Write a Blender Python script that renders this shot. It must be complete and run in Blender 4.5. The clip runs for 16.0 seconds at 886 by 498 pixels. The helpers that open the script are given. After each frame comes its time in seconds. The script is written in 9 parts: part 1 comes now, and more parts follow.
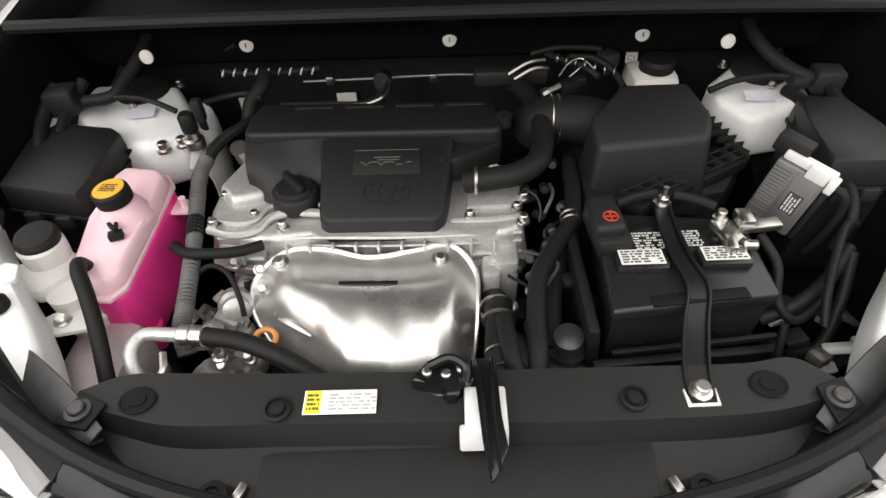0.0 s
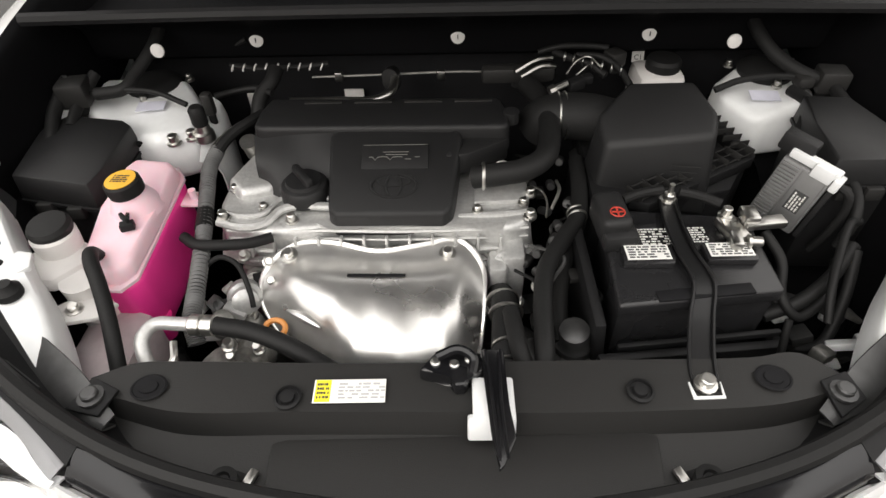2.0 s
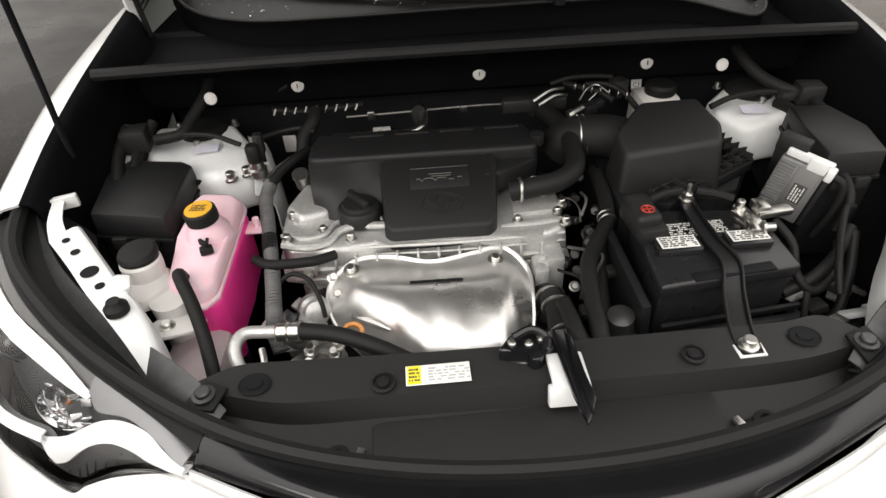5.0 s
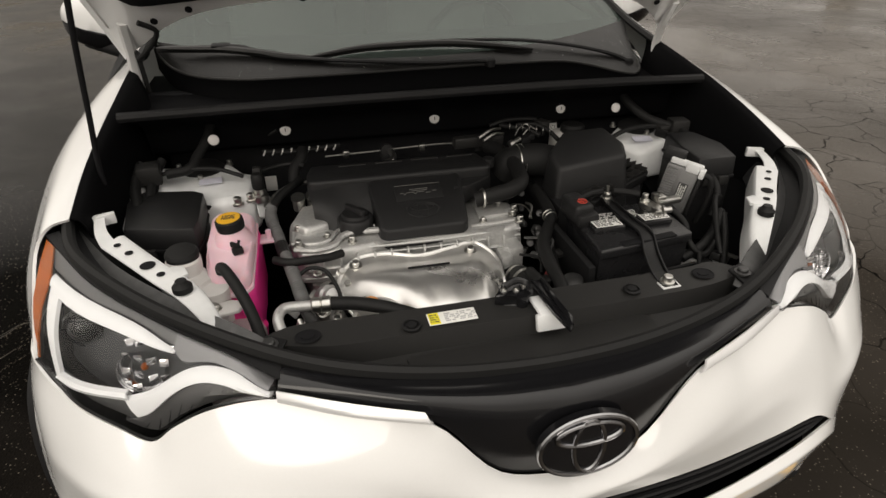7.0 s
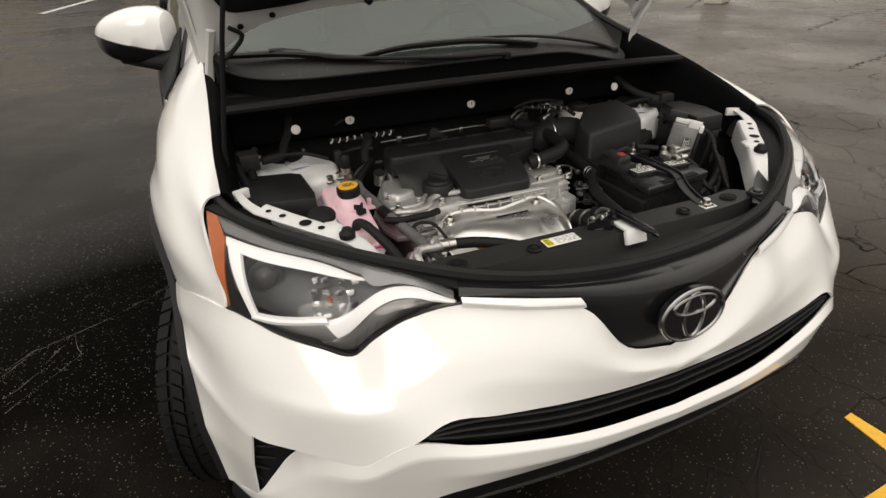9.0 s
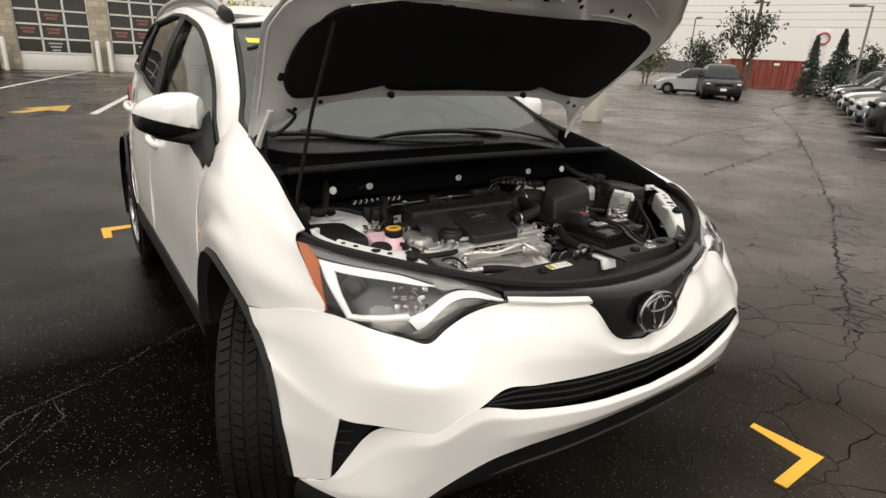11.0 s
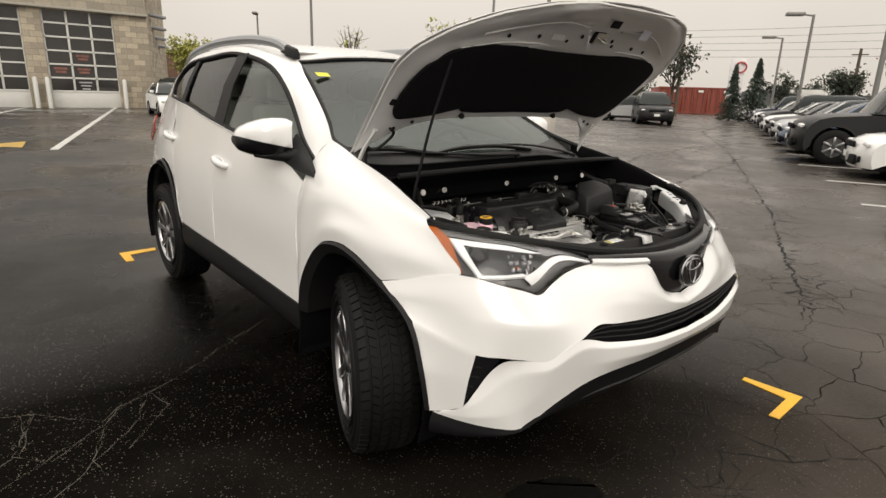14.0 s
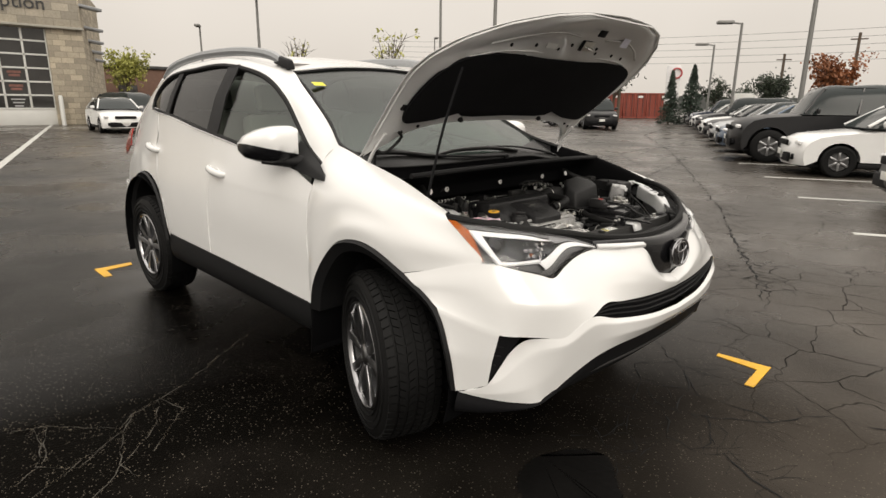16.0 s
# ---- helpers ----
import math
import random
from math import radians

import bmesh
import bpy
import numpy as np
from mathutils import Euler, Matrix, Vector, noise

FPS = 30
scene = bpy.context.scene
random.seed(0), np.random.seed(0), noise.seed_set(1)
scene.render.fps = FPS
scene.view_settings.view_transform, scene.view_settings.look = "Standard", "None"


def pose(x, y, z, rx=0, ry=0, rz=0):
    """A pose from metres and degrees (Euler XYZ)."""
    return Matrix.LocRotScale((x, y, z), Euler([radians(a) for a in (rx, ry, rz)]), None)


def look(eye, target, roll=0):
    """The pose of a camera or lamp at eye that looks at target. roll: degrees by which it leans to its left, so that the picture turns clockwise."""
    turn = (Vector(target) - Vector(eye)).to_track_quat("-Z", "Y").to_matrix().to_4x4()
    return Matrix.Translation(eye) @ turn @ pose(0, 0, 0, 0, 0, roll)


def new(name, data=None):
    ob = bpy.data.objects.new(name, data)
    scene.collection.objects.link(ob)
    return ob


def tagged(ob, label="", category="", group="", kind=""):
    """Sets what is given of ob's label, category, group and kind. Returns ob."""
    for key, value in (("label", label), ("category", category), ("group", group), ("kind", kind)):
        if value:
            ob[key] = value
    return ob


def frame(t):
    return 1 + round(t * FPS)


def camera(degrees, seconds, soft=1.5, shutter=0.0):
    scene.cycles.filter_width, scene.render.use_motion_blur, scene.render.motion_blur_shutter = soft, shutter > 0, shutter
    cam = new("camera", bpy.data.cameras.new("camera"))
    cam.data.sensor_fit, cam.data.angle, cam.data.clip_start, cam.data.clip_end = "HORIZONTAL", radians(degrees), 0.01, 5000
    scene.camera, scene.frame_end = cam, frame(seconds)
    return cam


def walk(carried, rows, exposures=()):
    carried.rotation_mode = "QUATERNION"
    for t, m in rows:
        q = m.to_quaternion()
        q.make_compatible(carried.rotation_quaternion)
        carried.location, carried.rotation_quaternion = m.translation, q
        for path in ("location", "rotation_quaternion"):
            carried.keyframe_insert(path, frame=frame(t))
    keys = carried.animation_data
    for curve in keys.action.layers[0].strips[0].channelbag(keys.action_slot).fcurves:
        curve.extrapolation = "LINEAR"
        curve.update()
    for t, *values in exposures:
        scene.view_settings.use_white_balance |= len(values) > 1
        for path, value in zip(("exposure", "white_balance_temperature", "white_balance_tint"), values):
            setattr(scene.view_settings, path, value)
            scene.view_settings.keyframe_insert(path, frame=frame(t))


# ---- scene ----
cam = camera(75.5, 16.0)
PATH = [
    (0, (0.0, -0.059, 1.485), (-0.031, 1.378, 0.093), -2.1),
    (0.5, (-0.003, -0.075, 1.487), (-0.044, 1.36, 0.094), -2.0),
    (1, (0.002, -0.088, 1.483), (-0.034, 1.349, 0.092), -1.8),
    (1.5, (-0.005, -0.083, 1.486), (-0.043, 1.357, 0.098), -1.6),
    (2, (-0.011, -0.072, 1.484), (-0.043, 1.366, 0.094), -1.5),
    (2.5, (-0.005, -0.068, 1.481), (-0.057, 1.379, 0.102), -2.3),
    (3, (-0.006, -0.066, 1.488), (-0.058, 1.394, 0.121), -2.4),
    (3.5, (-0.004, -0.072, 1.482), (-0.058, 1.399, 0.128), -1.9),
    (4, (-0.005, -0.092, 1.495), (-0.085, 1.427, 0.196), -2.4),
    (4.5, (-0.049, -0.13, 1.501), (-0.107, 1.405, 0.219), -2.4),
    (4.7, (-0.084, -0.152, 1.499), (-0.101, 1.391, 0.226), -2.7),
    (6.8, (-0.323, -0.418, 1.493), (0.074, 1.233, 0.436), -0.0),
    (7, (-0.335, -0.454, 1.497), (0.084, 1.213, 0.474), -0.0),
    (7.5, (-0.387, -0.551, 1.489), (0.125, 1.115, 0.508), -0.6),
    (8, (-0.472, -0.592, 1.47), (0.032, 1.093, 0.518), -0.1),
    (8.5, (-0.599, -0.582, 1.477), (-0.001, 1.078, 0.536), 0.3),
    (8.7, (-0.677, -0.575, 1.475), (-0.033, 1.057, 0.515), -0.2),
    (10.8, (-1.236, -0.794, 1.448), (-0.209, 0.782, 0.77), 1.5),
    (11, (-1.287, -0.789, 1.453), (-0.206, 0.771, 0.822), 2.5),
    (11.5, (-1.449, -0.747, 1.442), (-0.25, 0.736, 0.838), 1.4),
    (12, (-1.564, -0.726, 1.42), (-0.313, 0.709, 0.807), 2.9),
    (12.5, (-1.636, -0.773, 1.425), (-0.376, 0.668, 0.846), 3.5),
    (13, (-1.715, -0.833, 1.426), (-0.455, 0.618, 0.872), 2.0),
    (13.5, (-1.851, -0.881, 1.419), (-0.613, 0.592, 0.875), 1.4),
    (14, (-1.963, -0.89, 1.425), (-0.72, 0.585, 0.896), 1.7),
    (14.5, (-2.098, -0.843, 1.431), (-0.838, 0.622, 0.914), 0.6),
    (15, (-2.22, -0.815, 1.424), (-0.922, 0.621, 0.92), 0.7),
    (15.5, (-2.256, -0.834, 1.413), (-0.92, 0.57, 0.92), 1.1),
    (16, (-2.25, -0.86, 1.403), (-0.88, 0.511, 0.908), 0.6),
]
walk(cam, [(t, look(eye, target, roll)) for t, eye, target, roll in PATH], [(0.0, 0.52, 6600, 11), (4.7, 0.48, 6600, 11), (7.0, -0.22, 6950, 11), (8.7, -0.18, 6950, 11), (11.0, 0.0, 6950, 11), (16.0, 0.0, 6950, 11)])

# ---- sky and light: a wet, overcast afternoon ----
world = bpy.data.worlds.new("overcast")
scene.world = world
world.use_nodes = True
wn, wl = world.node_tree.nodes, world.node_tree.links
wn.clear()
w_out, w_bg = wn.new("ShaderNodeOutputWorld"), wn.new("ShaderNodeBackground")
w_sky = wn.new("ShaderNodeTexSky")
w_sky.sky_type, w_sky.sun_disc, w_sky.sun_elevation, w_sky.sun_rotation = "NISHITA", False, radians(30), radians(215)
w_hsv = wn.new("ShaderNodeHueSaturation")
w_hsv.inputs["Saturation"].default_value, w_hsv.inputs["Value"].default_value = 0.15, 0.08
w_co, w_sep, w_ramp, w_mix = wn.new("ShaderNodeTexCoord"), wn.new("ShaderNodeSeparateXYZ"), wn.new("ShaderNodeValToRGB"), wn.new("ShaderNodeMix")
w_noise, w_add = wn.new("ShaderNodeTexNoise"), wn.new("ShaderNodeMix")
w_mix.data_type, w_add.data_type, w_add.blend_type = "RGBA", "RGBA", "MULTIPLY"
w_noise.inputs["Scale"].default_value, w_noise.inputs["Detail"].default_value = 2.2, 3
ramp = w_ramp.color_ramp
ramp.elements[0].position, ramp.elements[0].color = 0.0, (0.74, 0.70, 0.65, 1)
ramp.elements[1].position, ramp.elements[1].color = 1.0, (2.3, 2.26, 2.2, 1)
mid = ramp.elements.new(0.35)
mid.color = (0.98, 0.945, 0.90, 1)
w_nr = wn.new("ShaderNodeMapRange")
w_nr.inputs["To Min"].default_value, w_nr.inputs["To Max"].default_value = 0.82, 1.14
wl.new(w_co.outputs["Generated"], w_sep.inputs[0])
wl.new(w_co.outputs["Generated"], w_noise.inputs["Vector"])
wl.new(w_noise.outputs["Fac"], w_nr.inputs["Value"])
wl.new(w_sep.outputs["Z"], w_ramp.inputs["Fac"])
wl.new(w_sky.outputs["Color"], w_hsv.inputs["Color"])
w_mix.inputs["Factor"].default_value = 0.9
wl.new(w_hsv.outputs["Color"], w_mix.inputs[6])
wl.new(w_ramp.outputs["Color"], w_mix.inputs[7])
w_add.inputs["Factor"].default_value = 1.0
wl.new(w_mix.outputs[2], w_add.inputs[6])
wl.new(w_nr.outputs["Result"], w_add.inputs[7])
wl.new(w_add.outputs[2], w_bg.inputs["Color"])
w_bg.inputs["Strength"].default_value = 1.0
wl.new(w_bg.outputs[0], w_out.inputs[0])

sun = new("sun", bpy.data.lights.new("sun", "SUN"))
sun.data.energy, sun.data.angle, sun.data.color = 0.95, radians(30), (1.0, 0.96, 0.9)
sun.matrix_world = look((-10, -14, 10), (0, 0, 0))


# ---- materials ----
def mat(name, color, rough=0.5, metal=0.0, vary=0.12, grain=60.0, bump=0.0, coat=0.0, spots=None, alpha=None, rvary=0.1, big=3.0, spec=0.5):
    """A surface with colour and gloss that change at two scales, and a fine relief."""
    m = bpy.data.materials.new(name)
    m.use_nodes = True
    n, k = m.node_tree.nodes, m.node_tree.links
    b = n["Principled BSDF"]
    co = n.new("ShaderNodeTexCoord")
    fine, large = n.new("ShaderNodeTexNoise"), n.new("ShaderNodeTexNoise")
    fine.inputs["Scale"].default_value, fine.inputs["Detail"].default_value = grain, 4
    large.inputs["Scale"].default_value, large.inputs["Detail"].default_value = big, 5
    for t in (fine, large):
        k.new(co.outputs["Object"], t.inputs["Vector"])
    both = n.new("ShaderNodeMath")
    both.operation = "ADD"
    k.new(fine.outputs["Fac"], both.inputs[0])
    k.new(large.outputs["Fac"], both.inputs[1])
    rng = n.new("ShaderNodeMapRange")
    rng.inputs["From Min"].default_value, rng.inputs["From Max"].default_value = 0.6, 1.4
    k.new(both.outputs[0], rng.inputs["Value"])
    mix = n.new("ShaderNodeMix")
    mix.data_type = "RGBA"
    mix.inputs[6].default_value = (*[c * (1 - vary) for c in color], 1)
    mix.inputs[7].default_value = (*[min(1, c * (1 + vary)) for c in color], 1)
    k.new(rng.outputs["Result"], mix.inputs["Factor"])
    k.new(mix.outputs[2], b.inputs["Base Color"])
    rr = n.new("ShaderNodeMapRange")
    rr.inputs["From Min"].default_value, rr.inputs["From Max"].default_value = 0.3, 0.7
    rr.inputs["To Min"].default_value, rr.inputs["To Max"].default_value = max(0.02, rough * (1 - rvary)), min(1, rough * (1 + rvary))
    k.new(large.outputs["Fac"], rr.inputs["Value"])
    k.new(rr.outputs["Result"], b.inputs["Roughness"])
    b.inputs["Metallic"].default_value = metal
    b.inputs["Coat Weight"].default_value = coat
    b.inputs["Coat Roughness"].default_value = 0.03
    b.inputs["Specular IOR Level"].default_value = spec
    if bump:
        bp = n.new("ShaderNodeBump")
        bp.inputs["Strength"].default_value, bp.inputs["Distance"].default_value = bump, 0.002
        k.new(fine.outputs["Fac"], bp.inputs["Height"])
        k.new(bp.outputs[0], b.inputs["Normal"])
    return m


def glass_mat(name, tint, see=0.75, rough=0.02, base=0.04, haze=0.0, low_sheen=None):
    """Thin glazing: partly clear, partly a mirror of the sky, with a film of rain spots."""
    m = bpy.data.materials.new(name)
    m.use_nodes = True
    n, k = m.node_tree.nodes, m.node_tree.links
    n.clear()
    out, tr, gl, mx, lw = (n.new(s) for s in ("ShaderNodeOutputMaterial", "ShaderNodeBsdfTransparent", "ShaderNodeBsdfGlossy", "ShaderNodeMixShader", "ShaderNodeLayerWeight"))
    tr.inputs["Color"].default_value = (*[c * see for c in tint], 1)
    gl.inputs["Roughness"].default_value = rough
    lw.inputs["Blend"].default_value = 0.5
    pw, rg = n.new("ShaderNodeMath"), n.new("ShaderNodeMapRange")
    pw.operation = "POWER"
    pw.inputs[1].default_value = 5.0
    k.new(lw.outputs["Facing"], pw.inputs[0])
    k.new(pw.outputs[0], rg.inputs["Value"])
    rg.inputs["To Min"].default_value, rg.inputs["To Max"].default_value = base, 0.95
    k.new(rg.outputs["Result"], mx.inputs[0])
    last = tr
    if haze:
        df, hz, co, vo, sp = (n.new(s) for s in ("ShaderNodeBsdfDiffuse", "ShaderNodeMixShader", "ShaderNodeTexCoord", "ShaderNodeTexVoronoi", "ShaderNodeMapRange"))
        df.inputs["Color"].default_value = (*tint, 1)
        vo.inputs["Scale"].default_value = 95
        k.new(co.outputs["Object"], vo.inputs["Vector"])
        k.new(vo.outputs["Distance"], sp.inputs["Value"])
        for key, v in (("From Min", 0.03), ("From Max", 0.09), ("To Min", haze * 5), ("To Max", haze)):
            sp.inputs[key].default_value = v
        film = sp.outputs["Result"]
        if low_sheen:
            # diffuse veil, stronger low down, painted for the sky's reflection in the glass
            sep, low, most = n.new("ShaderNodeSeparateXYZ"), n.new("ShaderNodeMapRange"), n.new("ShaderNodeMath")
            most.operation = "MAXIMUM"
            k.new(co.outputs["Object"], sep.inputs[0])
            k.new(sep.outputs["Z"], low.inputs["Value"])
            for key, v in (("From Min", low_sheen[0]), ("From Max", low_sheen[1]), ("To Min", low_sheen[2]), ("To Max", haze)):
                low.inputs[key].default_value = v
            k.new(low.outputs["Result"], most.inputs[0])
            k.new(film, most.inputs[1])
            film = most.outputs[0]
        k.new(film, hz.inputs[0])
        k.new(tr.outputs[0], hz.inputs[1])
        k.new(df.outputs[0], hz.inputs[2])
        last = hz
    k.new(last.outputs[0], mx.inputs[1])
    k.new(gl.outputs[0], mx.inputs[2])
    k.new(mx.outputs[0], out.inputs[0])
    return m


WHITE = mat("white car paint", (0.80, 0.80, 0.79), 0.22, vary=0.015, coat=0.8, grain=300)
WHITE_BAY = mat("white primer paint in the bay", (0.74, 0.75, 0.75), 0.35, vary=0.05, grain=80)
GLOSSBLACK = mat("gloss black trim", (0.008, 0.008, 0.009), 0.18, coat=0.15, vary=0.2, spec=0.4)
PLASTIC = mat("black grained plastic", (0.010, 0.010, 0.0105), 0.55, bump=0.25, grain=900, vary=0.2, spec=0.22)
PLASTIC_GREY = mat("dark grey moulded plastic", (0.020, 0.0196, 0.019), 0.5, bump=0.2, grain=700, vary=0.15, spec=0.28)
LAMPGREY = mat("grey lamp housing", (0.13, 0.13, 0.13), 0.32, metal=0.6, vary=0.08, grain=30)
LAMPDARK = mat("dark smoked lamp insert", (0.05, 0.052, 0.055), 0.3, metal=0.5, vary=0.08, grain=30)
DARKCHROME = mat("dark chrome", (0.38, 0.38, 0.39), 0.12, metal=1.0, vary=0.03)
SATIN = mat("satin silver strip", (0.78, 0.78, 0.78), 0.35, metal=0.3, vary=0.03)
RUBBER = mat("black rubber", (0.010, 0.010, 0.010), 0.6, bump=0.15, grain=300, vary=0.25, spec=0.24)
TYRE = mat("tyre rubber", (0.0075, 0.0075, 0.0075), 0.62, bump=0.2, grain=200, vary=0.3, spec=0.16)
COWL = mat("wet black cowl plastic", (0.0045, 0.0045, 0.005), 0.65, bump=0.25, grain=900, vary=0.2, spec=0.05)
CLOTH = mat("black felt", (0.009, 0.009, 0.010), 0.9, bump=0.5, grain=500, vary=0.3, spec=0.15)
WETPLASTIC = mat("rain wet black plastic", (0.010, 0.0098, 0.0095), 0.38, bump=0.35, grain=420, vary=0.3, spec=0.28, rvary=0.25)
# near-black plastic; also painted shade for holes, recesses and the bay's depths
VOID = mat("black plastic and shaded depths", (0.006, 0.006, 0.007), 0.7, vary=0.3, spec=0.2)
ALLOY = mat("cast aluminium", (0.52, 0.52, 0.51), 0.42, metal=0.6, bump=0.35, grain=160, vary=0.18)
SHIELD = mat("bright steel heat shield", (0.78, 0.77, 0.75), 0.34, metal=0.9, vary=0.1, grain=40, rvary=0.3, big=9)
STEEL = mat("zinc plated steel", (0.62, 0.61, 0.58), 0.3, metal=1.0, vary=0.15, grain=120)
CHROME = mat("chrome", (0.75, 0.75, 0.76), 0.08, metal=1.0, vary=0.03)
MACHINED = mat("machined silver alloy", (0.40, 0.40, 0.41), 0.30, metal=1.0, vary=0.06)
DARKMETAL = mat("dark grey metal", (0.08, 0.08, 0.08), 0.45, metal=0.6, vary=0.3, bump=0.2)
YELLOW = mat("yellow cap plastic", (0.78, 0.42, 0.02), 0.4, vary=0.05)
AMBER = mat("amber reflector", (0.36, 0.080, 0.002), 0.3, coat=0.05, vary=0.25, grain=25, spec=0.25)
REDLENS = mat("red lamp lens", (0.40, 0.03, 0.02), 0.15, coat=0.5, vary=0.1)
PAPER = mat("white label paper", (0.78, 0.78, 0.75), 0.55, vary=0.03)
INK = mat("black print", (0.05, 0.05, 0.05), 0.6)
PALEINK = mat("grey fine print", (0.42, 0.42, 0.42), 0.6)
REDINK = mat("red print", (0.55, 0.05, 0.03), 0.5)
GLASS = glass_mat("windscreen glass with low sheen", (0.78, 0.92, 0.86), 0.48, 0.03, 0.06, 0.003, (1.20, 1.42, 0.04))
BAND_BLACK = mat("satin black glass band", (0.007, 0.0065, 0.006), 0.35, vary=0.15, spec=0.4)
TINT = glass_mat("dark privacy glass", (0.78, 0.78, 0.76), 0.42, 0.02, 0.06)
CLEAR = glass_mat("pale green door glass", (0.88, 0.95, 0.91), 0.92, 0.02, 0.06)
LENS = glass_mat("clear lamp lens", (0.98, 0.98, 0.98), 1.0, 0.02, 0.02)
WHITEGLOW = mat("white light guide", (0.86, 0.87, 0.88), 0.35, vary=0.02)
BEZEL = mat("silver lamp bezel", (0.22, 0.22, 0.225), 0.3, metal=0.5, vary=0.05)
GREYPAINT = mat("silver grey roof rail", (0.33, 0.34, 0.35), 0.35, metal=0.5, vary=0.05)
INTERIOR = mat("grey cloth interior", (0.20, 0.19, 0.18), 0.85, vary=0.15)


# ---- building helpers ----
def V(*p):
    return Vector(p)


def finish(bm, name, material, parent=None, label="", angle=35):
    me = bpy.data.meshes.new(name)
    bmesh.ops.recalc_face_normals(bm, faces=bm.faces) if bm.faces else None
    bm.to_mesh(me)
    bm.free()
    me.materials.append(material)
    me.polygons.foreach_set("use_smooth", [True] * len(me.polygons))
    me.set_sharp_from_angle(angle=radians(angle))
    ob = new(name, me)
    if parent:
        ob.parent = parent
    return tagged(ob, label)


def part(name, bm, material, parent, label="", angle=35):
    """Links bm as one mesh object under a thing or a part."""
    return finish(bm, name, material, parent, label, angle)


def thing(name, label, category, group="", kind=""):
    return tagged(new(name), label, category, group, kind)


def join(*bms):
    bm = bms[0]
    for o in bms[1:]:
        me = bpy.data.meshes.new("tmp")
        o.to_mesh(me)
        o.free()
        bm.from_mesh(me)
        bpy.data.meshes.remove(me)
    return bm


def moved(bm, m):
    bmesh.ops.transform(bm, matrix=m, verts=bm.verts)
    return bm


def box(size, at=(0, 0, 0), bevel=0.004, turn=(0, 0, 0), seg=2, taper=1.0):
    """A bevelled box; taper scales its top."""
    bm = bmesh.new()
    bmesh.ops.create_cube(bm, size=1)
    for v in bm.verts:
        k = taper if v.co.z > 0 else 1
        v.co = V(v.co.x * size[0] * k, v.co.y * size[1] * k, v.co.z * size[2])
    if bevel:
        bmesh.ops.bevel(bm, geom=bm.edges[:], offset=min(bevel, min(size) * 0.45), segments=seg, affect="EDGES", profile=0.5)
    return moved(bm, pose(*at, *turn))


def prism(outline, z0, z1, bevel=0.004, seg=2, m=None, top=1.0):
    """An outline in x and y drawn up from z0 to z1, bevelled; top shrinks the upper face round its middle."""
    bm = bmesh.new()
    c = sum((V(x, y, 0) for x, y in outline), V(0, 0, 0)) / len(outline)
    lo = [bm.verts.new((x, y, z0)) for x, y in outline]
    hi = [bm.verts.new((c.x + (x - c.x) * top, c.y + (y - c.y) * top, z1)) for x, y in outline]
    bm.faces.new(lo[::-1])
    bm.faces.new(hi)
    for i in range(len(lo)):
        j = (i + 1) % len(lo)
        bm.faces.new((lo[i], lo[j], hi[j], hi[i]))
    if bevel:
        bmesh.ops.bevel(bm, geom=bm.edges[:], offset=bevel, segments=seg, affect="EDGES", profile=0.5)
    return moved(bm, m) if m else bm


def lathe(profile, seg=32, m=None, caps=True):
    """A profile of (radius, height) turned round z."""
    bm = bmesh.new()
    rings = []
    for r, z in profile:
        rings.append([bm.verts.new((r * math.cos(a), r * math.sin(a), z)) for a in (2 * math.pi * i / seg for i in range(seg))])
    for a, b in zip(rings, rings[1:]):
        for i in range(seg):
            j = (i + 1) % seg
            bm.faces.new((a[i], a[j], b[j], b[i]))
    for ring in (rings[0], rings[-1]) if caps else ():
        if (ring[0].co - ring[seg // 2].co).length > 1e-4:
            bm.faces.new(ring)
    bmesh.ops.remove_doubles(bm, verts=bm.verts, dist=1e-5)
    return moved(bm, m) if m else bm


def rod(a, b, r, seg=14, r2=None):
    a, b = V(*a), V(*b)
    m = Matrix.Translation(a) @ (b - a).to_track_quat("Z", "Y").to_matrix().to_4x4()
    return lathe([(r, 0), (r if r2 is None else r2, (b - a).length)], seg, m)


def spline(pts, n=8, closed=False):
    """A smooth line through points, n steps to a span, that does not overshoot where the spans differ."""
    p = [V(*q) for q in pts]
    out = []
    spans = len(p) if closed else len(p) - 1
    for i in range(spans):
        if closed:
            a, b, c, d = p[i - 1], p[i], p[(i + 1) % len(p)], p[(i + 2) % len(p)]
        else:
            b, c = p[i], p[i + 1]
            a = p[i - 1] if i else b * 2 - c
            d = p[i + 2] if i + 2 < len(p) else c * 2 - b
        k0, k1, k2 = (max(1e-4, math.sqrt((v - u).length)) for u, v in ((a, b), (b, c), (c, d)))
        m1 = (b - a) / k0 - (c - a) / (k0 + k1) + (c - b) / k1
        m2 = (c - b) / k1 - (d - b) / (k1 + k2) + (d - c) / k2
        m1, m2 = m1 * k1, m2 * k1
        for s in range(n):
            t = s / n
            out.append(b * (2 * t ** 3 - 3 * t * t + 1) + m1 * (t ** 3 - 2 * t * t + t) + c * (3 * t * t - 2 * t ** 3) + m2 * (t ** 3 - t * t))
    if not closed:
        out.append(p[-1])
    return out


